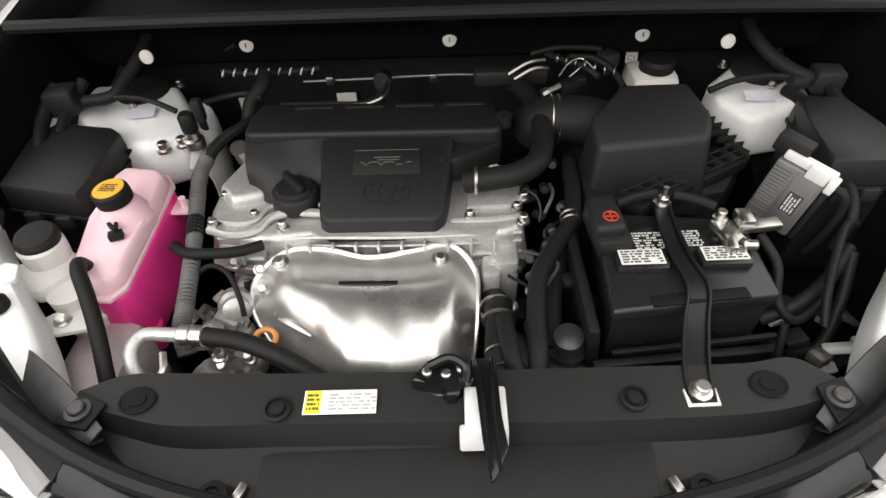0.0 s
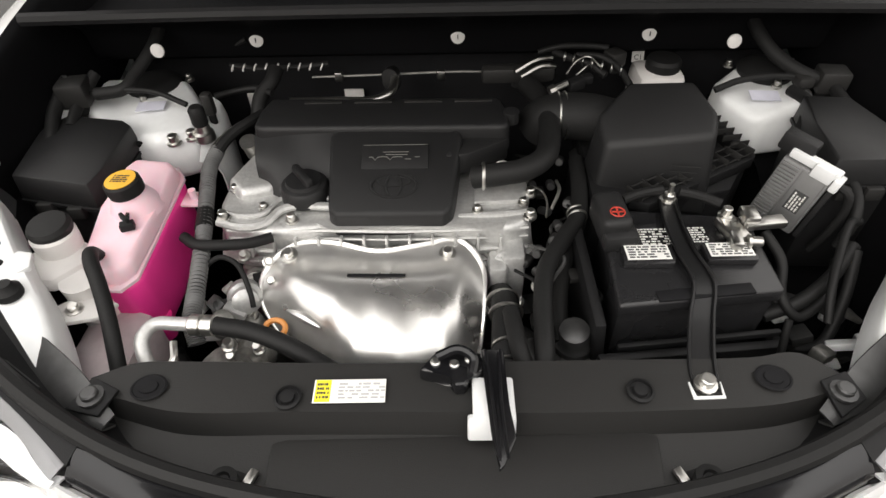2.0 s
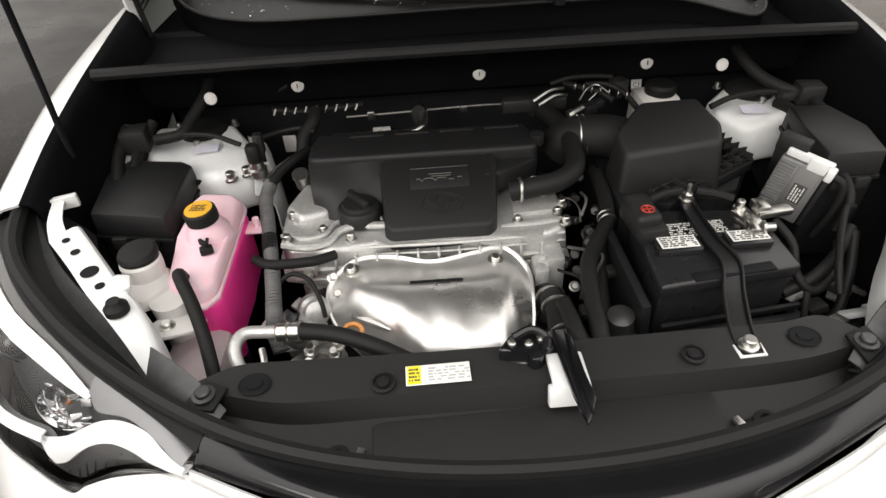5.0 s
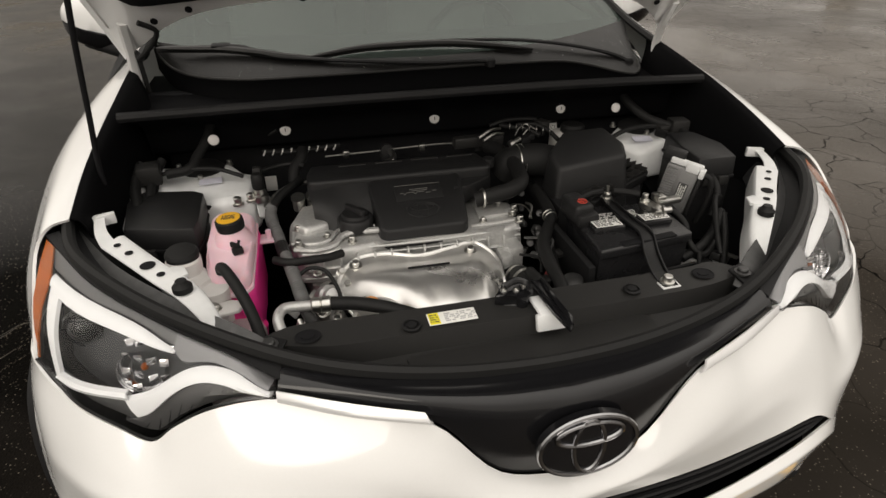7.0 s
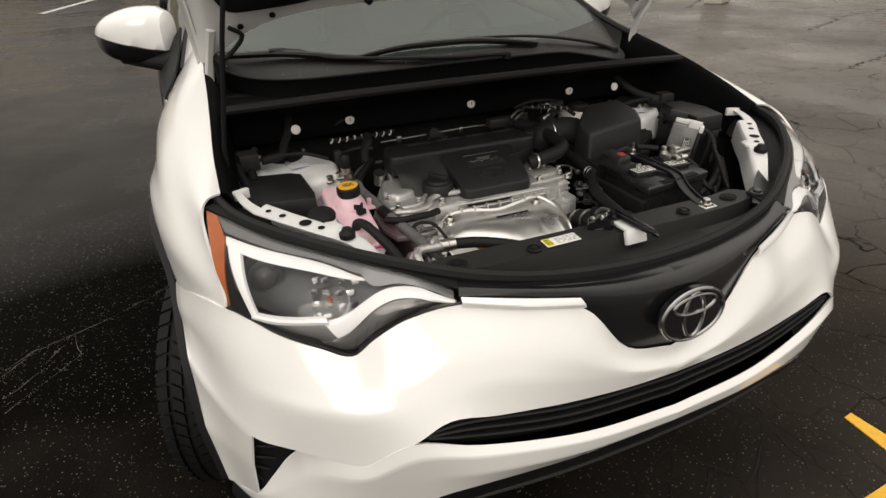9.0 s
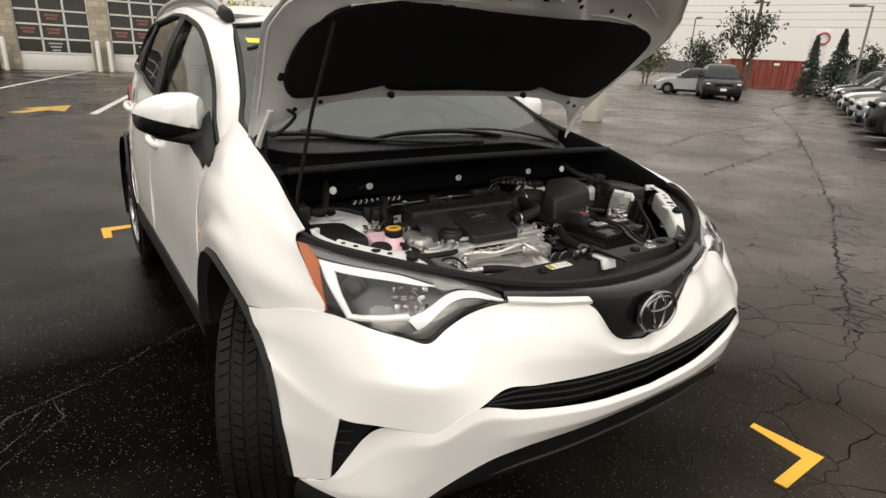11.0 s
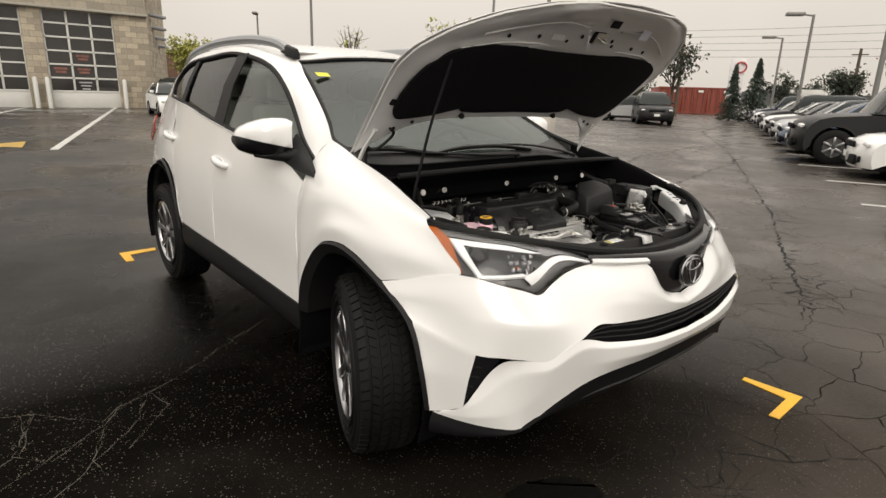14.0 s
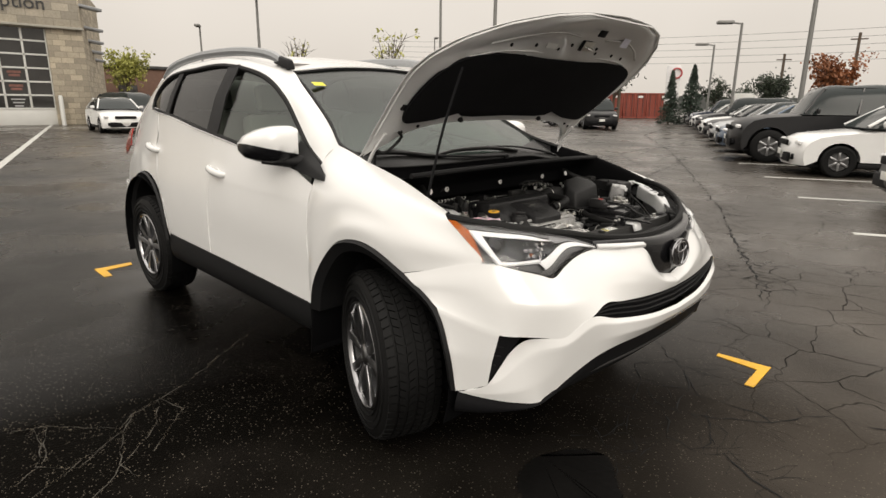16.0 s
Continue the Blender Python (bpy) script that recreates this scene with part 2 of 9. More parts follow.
def sweep(line, r, seg=12, flat=1.0, closed=False, ends=True):
    """A tube of radius r (a number, or a function of 0..1) along a line."""
    bm = bmesh.new()
    rings, up = [], None
    n = len(line)
    for i, p in enumerate(line):
        d = (line[(i + 1) % n] - line[i - 1]) if closed else (line[min(i + 1, n - 1)] - line[max(i - 1, 0)])
        d = d.normalized() if d.length > 1e-9 else V(0, 0, 1)
        if up is None:
            up = V(0, 0, 1) if abs(d.z) < 0.9 else V(1, 0, 0)
        side = d.cross(up).normalized()
        up = side.cross(d).normalized()
        rad = r(i / max(1, n - 1)) if callable(r) else r
        rings.append([bm.verts.new(p + side * rad * math.cos(a) + up * rad * flat * math.sin(a)) for a in (2 * math.pi * k / seg for k in range(seg))])
    pairs = list(zip(rings, rings[1:])) + ([(rings[-1], rings[0])] if closed else [])
    for a, b in pairs:
        for k in range(seg):
            j = (k + 1) % seg
            bm.faces.new((a[k], a[j], b[j], b[k]))
    if ends and not closed:
        bm.faces.new(rings[0][::-1])
        bm.faces.new(rings[-1])
    return bm


def tube(pts, r, n=8, seg=12, flat=1.0):
    return sweep(spline(pts, n), r, seg, flat)


def corrugated(pts, r, pitch=0.006, seg=14):
    line = spline(pts, 30)
    length = sum((b - a).length for a, b in zip(line, line[1:]))
    waves = length / pitch
    return sweep(line, lambda t: r * (1 + 0.12 * math.sin(2 * math.pi * waves * t)), seg)


def grid(rows, thick=0.0, close=False):
    """A sheet through rows of points, with a thickness."""
    bm = bmesh.new()
    vs = [[bm.verts.new(p) for p in row] for row in rows]
    for a, b in zip(vs, vs[1:]):
        for i in range(len(a) - 1):
            try:
                bm.faces.new((a[i], a[i + 1], b[i + 1], b[i]))
            except ValueError:
                pass
    bmesh.ops.remove_doubles(bm, verts=bm.verts, dist=1e-5)
    bmesh.ops.recalc_face_normals(bm, faces=bm.faces)
    if thick:
        bmesh.ops.solidify(bm, geom=bm.faces[:], thickness=thick)
    return bm


def even(rows, times):
    """Takes ripples out of a sheet of points without shrinking it; its edges stay."""
    p = np.array([[tuple(q) for q in row] for row in rows])
    for _ in range(times):
        for k in (0.5, -0.52):
            mid = (p[:-2, 1:-1] + p[2:, 1:-1] + p[1:-1, :-2] + p[1:-1, 2:]) / 4
            p[1:-1, 1:-1] += k * (mid - p[1:-1, 1:-1])
    return [[V(*q) for q in row] for row in p.tolist()]


def loft(edges, n=6, m=6, thick=0.004, smooth=0):
    """A skin through edge lines that have the same number of guide points."""
    lines = [spline(e, n) for e in edges]
    cols = [spline([l[i] for l in lines], m) for i in range(len(lines[0]))]
    rows = [[c[j] for c in cols] for j in range(len(cols[0]))]
    return grid(even(rows, smooth) if smooth else rows, thick)


def mirrored(bm):
    for v in bm.verts:
        v.co.x = -v.co.x
    bmesh.ops.reverse_faces(bm, faces=bm.faces)
    return bm


def both(name, make, material, parent, label="", angle=35):
    """The same part on both sides of the car: the one at minus x as made, and its mirror image."""
    a = part(name, make(), material, parent, label, angle)
    b = part(name, mirrored(make()), material, parent, label, angle)
    return a, b


def bars(width, height, rows, cols=1, fill=0.8, depth=0.0006, rnd=None):
    """Rows of short bars that stand for writing too small to read."""
    rnd = rnd or random.Random(5)
    bm = bmesh.new()
    for i in range(rows):
        x = 0.0
        while x < width * 0.92:
            w = min(width - x, width * rnd.uniform(0.06, 0.22))
            sub = box((w * 0.85, height / rows * 0.5, depth), (x + w / 2 - width / 2, height / 2 - (i + 0.5) * height / rows, 0), 0)
            bm = join(bm, sub)
            x += w * (1.15 if rnd.random() < fill else 2)
    return bm


# ---- the car: its outside ----
car = thing("car", "white crossover car with its bonnet propped open on wet asphalt", "car")


def curve(y, table):
    """Linear look-up in a table of (place, value)."""
    return float(np.interp(y, [a for a, b in table], [b for a, b in table]))


SIDE = [(0.25, 0.86), (0.42, 0.900), (0.6, 0.908), (0.78, 0.900), (0.95, 0.872), (1.08, 0.845), (1.2, 0.822), (1.34, 0.79), (1.6, 0.63)]


def side_x(y, z):
    """The half width of the body, as minus x."""
    w = sum(curve(z + 0.02 * k, SIDE) for k in range(-4, 5)) / 9
    return -w * (1 - 0.22 * max(0.0, (y - 3.0) / 1.55) ** 2)


def on_side(pts, out=0.0):
    return [V(side_x(y, z) - out, y, z) for y, z in pts]


# front wing
WING_IN = [(-0.768, 0.600, 1.014), (-0.764, 0.72, 1.055), (-0.752, 0.86, 1.098), (-0.742, 1.0, 1.130), (-0.735, 1.12, 1.155), (-0.726, 1.25, 1.188), (-0.722, 1.355, 1.212)]
both("front_wing", lambda: loft([
    [(-0.902, 0.70, 0.785), (-0.922, 0.85, 0.855), (-0.925, 0.96, 0.868), (-0.922, 1.10, 0.835), (-0.915, 1.23, 0.72), (-0.908, 1.31, 0.60), (-0.902, 1.346, 0.475)],
    [(-0.888, 0.62, 0.806), (-0.913, 0.76, 0.880), (-0.925, 0.93, 0.920), (-0.923, 1.10, 0.892), (-0.916, 1.24, 0.765), (-0.911, 1.322, 0.635), (-0.902, 1.358, 0.52)],
    [(-0.806, 0.393, 0.869), (-0.874, 0.61, 0.908), (-0.898, 0.84, 0.958), (-0.898, 1.05, 0.968), (-0.897, 1.20, 0.92), (-0.897, 1.32, 0.82), (-0.893, 1.380, 0.70)],
    [(-0.812, 0.475, 0.940), (-0.850, 0.66, 0.972), (-0.878, 0.87, 1.007), (-0.882, 1.05, 1.022), (-0.884, 1.19, 1.01), (-0.884, 1.31, 0.965), (-0.884, 1.392, 0.87)],
    [(-0.812, 0.555, 0.996), (-0.822, 0.70, 1.027), (-0.830, 0.87, 1.060), (-0.832, 1.04, 1.083), (-0.838, 1.18, 1.084), (-0.846, 1.30, 1.060), (-0.852, 1.377, 1.033)],
    [(-0.795, 0.585, 1.012), (-0.790, 0.71, 1.047), (-0.785, 0.87, 1.085), (-0.782, 1.04, 1.115), (-0.786, 1.19, 1.130), (-0.790, 1.31, 1.128), (-0.782, 1.402, 1.132)],
    WING_IN,
], 6, 4, 0.005, 30), WHITE, car, "", 60)
both("door_jamb", lambda: grid([[V(x + 0.007, y - 0.03, z), V(x + 0.007, y + 0.05, z)] for x, y, z in ((-0.898, 1.348, 0.48), (-0.902, 1.36, 0.62), (-0.892, 1.38, 0.70), (-0.884, 1.392, 0.87), (-0.852, 1.377, 1.03))], 0.003), GREYPAINT, car)
# inner flange of the wing, under the edge of the bonnet
both("wing_flange", lambda: loft([
    [(-0.768, 0.600, 1.012), (-0.764, 0.72, 1.053), (-0.752, 0.86, 1.096), (-0.742, 1.0, 1.128), (-0.735, 1.12, 1.152), (-0.73, 1.20, 1.172)],
    [(-0.755, 0.605, 1.004), (-0.75, 0.72, 1.044), (-0.738, 0.86, 1.086), (-0.727, 1.0, 1.118), (-0.72, 1.12, 1.140), (-0.74, 1.20, 1.13)],
    [(-0.745, 0.61, 0.96), (-0.735, 0.72, 0.98), (-0.72, 0.86, 1.0), (-0.708, 1.0, 1.01), (-0.705, 1.12, 1.02), (-0.72, 1.20, 1.02)],
    [(-0.735, 0.62, 0.90), (-0.725, 0.72, 0.90), (-0.71, 0.86, 0.90), (-0.70, 1.0, 0.92), (-0.70, 1.12, 0.95), (-0.71, 1.20, 0.98)],
], 5, 4, 0.004), COWL, car, "black plastic cover along the bay's edge")
# bumper skin: one sheet from the badge to the wheel arch, cut out round the fog lamp
FACE = [
    [(0, 0.073, 0.737), (-0.11, 0.077, 0.766), (-0.215, 0.098, 0.877), (-0.33, 0.140, 0.882), (-0.418, 0.183, 0.890), (-0.518, 0.200, 0.875), (-0.574, 0.211, 0.844), (-0.615, 0.223, 0.811), (-0.664, 0.249, 0.826), (-0.72, 0.287, 0.843), (-0.806, 0.390, 0.867), (-0.886, 0.618, 0.805), (-0.902, 0.695, 0.783)],
    [(0, 0.040, 0.716), (-0.115, 0.042, 0.737), (-0.24, 0.058, 0.798), (-0.33, 0.088, 0.808), (-0.415, 0.118, 0.806), (-0.515, 0.150, 0.780), (-0.575, 0.168, 0.762), (-0.62, 0.184, 0.755), (-0.665, 0.212, 0.757), (-0.725, 0.262, 0.762), (-0.819, 0.366, 0.800), (-0.892, 0.565, 0.775), (-0.905, 0.63, 0.755)],
    [(0, 0.038, 0.706), (-0.118, 0.041, 0.728), (-0.245, 0.052, 0.755), (-0.33, 0.071, 0.770), (-0.41, 0.092, 0.775), (-0.505, 0.121, 0.757), (-0.565, 0.137, 0.735), (-0.625, 0.161, 0.728), (-0.675, 0.192, 0.728), (-0.735, 0.240, 0.730), (-0.817, 0.343, 0.735), (-0.887, 0.535, 0.745), (-0.903, 0.595, 0.732)],
    [(0, 0.045, 0.690), (-0.12, 0.047, 0.693), (-0.25, 0.055, 0.70), (-0.33, 0.064, 0.706), (-0.40, 0.073, 0.712), (-0.485, 0.085, 0.722), (-0.55, 0.098, 0.682), (-0.635, 0.150, 0.612), (-0.69, 0.193, 0.616), (-0.745, 0.238, 0.621), (-0.812, 0.300, 0.628), (-0.882, 0.445, 0.672), (-0.903, 0.515, 0.695)],
]


def bumper_skin():
    cols = list(zip(*FACE))
    tail = {10: [(-0.824, 0.318, 0.53), (-0.827, 0.334, 0.432)], 11: [(-0.876, 0.412, 0.54), (-0.858, 0.398, 0.402)], 12: [(-0.903, 0.455, 0.55), (-0.884, 0.436, 0.393)]}
    rows = [[V(*c[j]) for c in cols] for j in range(4)]
    for i in range(3, len(cols)):
        a, b = rows[0][i], rows[2][i]
        rows[1][i] = V(0.4 * a.x + 0.6 * b.x, 0.30 * a.y + 0.70 * b.y, 0.42 * a.z + 0.58 * b.z)
        rows[2][i].y -= 0.009 * (5 <= i <= 10)
        if i >= 10:
            rows[1][i] = a.lerp(b, 0.55) + V(-0.004, -0.002, 0)
    lines = [spline(r, 5) for r in rows]
    low = [spline([tail[i][j] for i in (10, 11, 12)], 5) for j in range(2)]
    n = len(lines[0])
    start = 50

    def column(p):
        """Flat facets with tight edges between them."""
        out = spline(p[:3], 5)[:-1]
        for a, b in zip(p[2:], p[3:]):
            out += [a.lerp(b, f) for f in (0, 0.12, 0.35, 0.65, 0.88)]
        return out + [p[-1]]

    upper = [column([l[i] for l in lines]) for i in range(n)]
    full = [column([l[start + i] for l in lines] + [m_[i] for m_ in low]) for i in range(n - start)]
    for i in range(n - start):
        upper[start + i] = full[i][:16]
    upper = even(upper, 18)
    low_part = even([c[15:] for c in full], 8)
    full = [upper[start + i] + low_part[i][1:] for i in range(n - start)]
    a = grid([[c[j] for c in upper] for j in range(16)])
    b = grid([[c[j] for c in full] for j in range(15, 26)])
    bm = join(a, b)
    bmesh.ops.remove_doubles(bm, verts=bm.verts, dist=2e-4)
    bmesh.ops.recalc_face_normals(bm, faces=bm.faces)
    bmesh.ops.solidify(bm, geom=bm.faces[:], thickness=0.005)
    return bm


both("bumper_face", bumper_skin, WHITE, car, "", 50)
LIP = [
    [(0, 0.030, 0.615), (-0.22, 0.036, 0.628), (-0.43, 0.070, 0.655), (-0.55, 0.099, 0.681), (-0.635, 0.150, 0.614), (-0.69, 0.196, 0.613), (-0.727, 0.252, 0.598), (-0.752, 0.290, 0.555), (-0.790, 0.314, 0.49), (-0.827, 0.338, 0.430), (-0.858, 0.400, 0.402)],
    [(0, 0.018, 0.604), (-0.22, 0.024, 0.616), (-0.43, 0.056, 0.640), (-0.545, 0.088, 0.652), (-0.634, 0.140, 0.588), (-0.69, 0.187, 0.572), (-0.725, 0.226, 0.552), (-0.750, 0.254, 0.520), (-0.788, 0.292, 0.462), (-0.832, 0.345, 0.420), (-0.862, 0.405, 0.398)],
    [(0, 0.023, 0.578), (-0.22, 0.029, 0.581), (-0.42, 0.057, 0.590), (-0.525, 0.096, 0.580), (-0.615, 0.148, 0.510), (-0.68, 0.190, 0.456), (-0.715, 0.214, 0.435), (-0.748, 0.240, 0.418), (-0.788, 0.284, 0.404), (-0.838, 0.358, 0.393), (-0.868, 0.415, 0.392)],
    [(0, 0.044, 0.547), (-0.22, 0.050, 0.546), (-0.42, 0.076, 0.538), (-0.50, 0.104, 0.512), (-0.59, 0.152, 0.444), (-0.66, 0.196, 0.374), (-0.70, 0.210, 0.364), (-0.745, 0.246, 0.366), (-0.79, 0.298, 0.370), (-0.842, 0.370, 0.380), (-0.876, 0.432, 0.388)],
]


def lip_skin():
    lines = [spline(r, 5) for r in LIP]
    rows = []
    for a, b in zip(lines, lines[1:]):
        for f in (0, 0.14, 0.5, 0.86):
            rows.append([p.lerp(q, f) for p, q in zip(a, b)])
    return grid(even(rows + [lines[-1]], 3), 0.005)


both("bumper_lip", lip_skin, WHITE, car, "", 50)
both("lower_spoiler", lambda: loft([
    [(0, 0.050, 0.546), (-0.22, 0.056, 0.545), (-0.42, 0.084, 0.536), (-0.50, 0.112, 0.510), (-0.59, 0.160, 0.442), (-0.695, 0.214, 0.364), (-0.79, 0.300, 0.371), (-0.875, 0.43, 0.39)],
    [(0, 0.085, 0.47), (-0.22, 0.09, 0.47), (-0.42, 0.11, 0.47), (-0.51, 0.13, 0.45), (-0.60, 0.165, 0.405), (-0.70, 0.21, 0.35), (-0.80, 0.31, 0.335), (-0.885, 0.435, 0.35)],
    [(0, 0.12, 0.415), (-0.22, 0.125, 0.412), (-0.42, 0.145, 0.405), (-0.53, 0.17, 0.39), (-0.62, 0.20, 0.37), (-0.71, 0.25, 0.335), (-0.80, 0.34, 0.31), (-0.87, 0.45, 0.30)],
    [(0, 0.30, 0.36), (-0.22, 0.30, 0.36), (-0.42, 0.32, 0.35), (-0.53, 0.34, 0.34), (-0.62, 0.36, 0.33), (-0.70, 0.39, 0.31), (-0.76, 0.43, 0.29), (-0.80, 0.48, 0.28)],
], 5, 4, 0.004), VOID, car, "black textured plastic lower bumper")
both("spoiler_rib", lambda: sweep(spline([(0, 0.088, 0.455), (-0.22, 0.096, 0.453), (-0.42, 0.122, 0.446), (-0.55, 0.16, 0.42), (-0.66, 0.205, 0.375)], 6), 0.006, 6), PLASTIC_GREY, car)
# lower grille opening
both("grille_back", lambda: loft([
    [(0, 0.075, 0.70), (-0.25, 0.085, 0.71), (-0.48, 0.115, 0.73), (-0.56, 0.125, 0.69)],
    [(0, 0.075, 0.60), (-0.25, 0.08, 0.615), (-0.48, 0.11, 0.645), (-0.555, 0.125, 0.67)],
], 6, 2, 0.003), VOID, car)
for k in range(3):
    f = (k + 0.7) / 3.4
    both("grille_slat", lambda: sweep(spline([(0, 0.052, 0.69 - 0.075 * f), (-0.25, 0.060, 0.70 - 0.07 * f), (-0.46, 0.088, 0.718 - 0.055 * f), (-0.535 + 0.02 * f, 0.105, 0.695 - 0.02 * f)], 5), 0.0055, 6, 0.6), PLASTIC, car)
# fog lamp recess
both("fog_recess", lambda: loft([
    [(-0.725, 0.275, 0.602), (-0.77, 0.30, 0.62), (-0.812, 0.32, 0.632)],
    [(-0.765, 0.315, 0.52), (-0.795, 0.335, 0.53), (-0.825, 0.345, 0.53)],
    [(-0.815, 0.345, 0.43), (-0.822, 0.35, 0.43), (-0.828, 0.352, 0.428)],
], 4, 4, 0.003), VOID, car)
for k in range(5):
    z = 0.60 - 0.034 * k
    both("fog_slat", lambda: rod((-0.742 - 0.017 * k, 0.300 + 0.009 * k, z), (-0.812 - 0.002 * k, 0.318 + 0.006 * k, z + 0.012), 0.003, 6), PLASTIC, car)
# gloss black upper garnish
both("grille_garnish", lambda: loft([
    [(0, 0.142, 0.896), (-0.12, 0.146, 0.898), (-0.25, 0.166, 0.906), (-0.41, 0.215, 0.920)],
    [(0, 0.085, 0.895), (-0.12, 0.095, 0.900), (-0.25, 0.128, 0.910), (-0.415, 0.200, 0.914)],
    [(0, 0.065, 0.83), (-0.115, 0.078, 0.85), (-0.23, 0.112, 0.895), (-0.418, 0.19, 0.905)],
    [(0, 0.077, 0.738), (-0.110, 0.081, 0.767), (-0.215, 0.104, 0.880), (-0.419, 0.188, 0.892)],
], 6, 5, 0.004), GLOSSBLACK, car, "gloss black plastic beaded with rain")
both("chrome_strip", lambda: loft([
    [(-0.222, 0.096, 0.901), (-0.32, 0.134, 0.905), (-0.420, 0.178, 0.910)],
    [(-0.216, 0.086, 0.890), (-0.32, 0.124, 0.893), (-0.420, 0.172, 0.898)],
    [(-0.212, 0.090, 0.880), (-0.32, 0.128, 0.884), (-0.420, 0.176, 0.890)],
], 6, 3, 0.004), SATIN, car, "bright satin strip beside the badge")
# badge: an oval ring with two crossing ovals
badge_m = pose(0.008, 0.056, 0.828, 90 - 6, 0, 0) @ Matrix.Diagonal((0.86, 0.86, 1, 1))


def ring_line(rx, ry, z, up=0.0, n=36):
    return [V(rx * math.cos(2 * math.pi * i / n), up + ry * math.sin(2 * math.pi * i / n), z) for i in range(n)]


badge = part("badge", moved(prism([(p.x, p.y) for p in ring_line(0.094, 0.066, 0, n=44)], 0, 0.012, 0.003), badge_m), GLOSSBLACK, car, "black oval badge with a chrome ring")
part("ring", moved(sweep(ring_line(0.089, 0.061, 0.012), 0.0048, 8, 0.8, closed=True), badge_m), DARKCHROME, badge)
part("oval", moved(sweep(ring_line(0.028, 0.055, 0.013), 0.0045, 8, 0.8, closed=True), badge_m), DARKCHROME, badge)
part("oval", moved(sweep(ring_line(0.060, 0.022, 0.0135, 0.026), 0.0045, 8, 0.8, closed=True), badge_m), DARKCHROME, badge)


# headlamps
HL_UP = [(-0.418, 0.188, 0.907), (-0.475, 0.240, 0.931), (-0.58, 0.314, 0.955), (-0.70, 0.426, 0.976), (-0.804, 0.574, 0.997)]
HL_LO = [(-0.418, 0.185, 0.891), (-0.470, 0.194, 0.888), (-0.525, 0.203, 0.874), (-0.572, 0.212, 0.847), (-0.614, 0.225, 0.813), (-0.664, 0.252, 0.828), (-0.72, 0.290, 0.845), (-0.764, 0.340, 0.857), (-0.804, 0.392, 0.869)]


HL_LINES = (spline(HL_LO, 5), spline(HL_UP, 10))


def hl(u, v, back=0.0):
    """A place in the lamp: u 0..1 from its inner tip outwards, v 0..1 from its lower edge up, back into the lamp."""
    a, b = HL_LINES
    i = u * 40
    k = min(39, int(i))
    lo, hi = a[k].lerp(a[k + 1], i - k), b[k].lerp(b[k + 1], i - k)
    p = lo.lerp(hi, v)
    bulge = 0.022 * math.sin(math.pi * min(1, max(0, v)))
    return p + V(-0.35, -0.75, 0.25) * bulge + V(0.25, 0.9, -0.15) * back


def hl_sheet(u0, u1, v0, v1, back, n=14, m=5, thick=0.003):
    return grid([[hl(u0 + (u1 - u0) * i / n, v0 + (v1 - v0) * j / m, back) for i in range(n + 1)] for j in range(m + 1)], thick)


def hl_strip(low, high, back, thick=0.003, n=5):
    """A bar inside the lamp between two lines of (u, v)."""
    a, b = (spline([(u, v, 0) for u, v in line], n) for line in (low, high))
    rows = [[hl(p.x + (q.x - p.x) * f, p.y + (q.y - p.y) * f, back + deep) for p, q in zip(a, b)] for f, deep in ((0, 0.008), (0.12, 0), (0.5, -0.002), (0.88, 0), (1, 0.008))]
    return grid(rows, thick)


WIDE_LOW = [(0.545, 0.14), (0.42, 0.36), (0.30, 0.53), (0.22, 0.52), (0.12, 0.36), (0.02, 0.12)]
WIDE_HIGH = [(0.595, 0.27), (0.45, 0.53), (0.32, 0.735), (0.22, 0.76), (0.12, 0.66), (0.02, 0.50)]


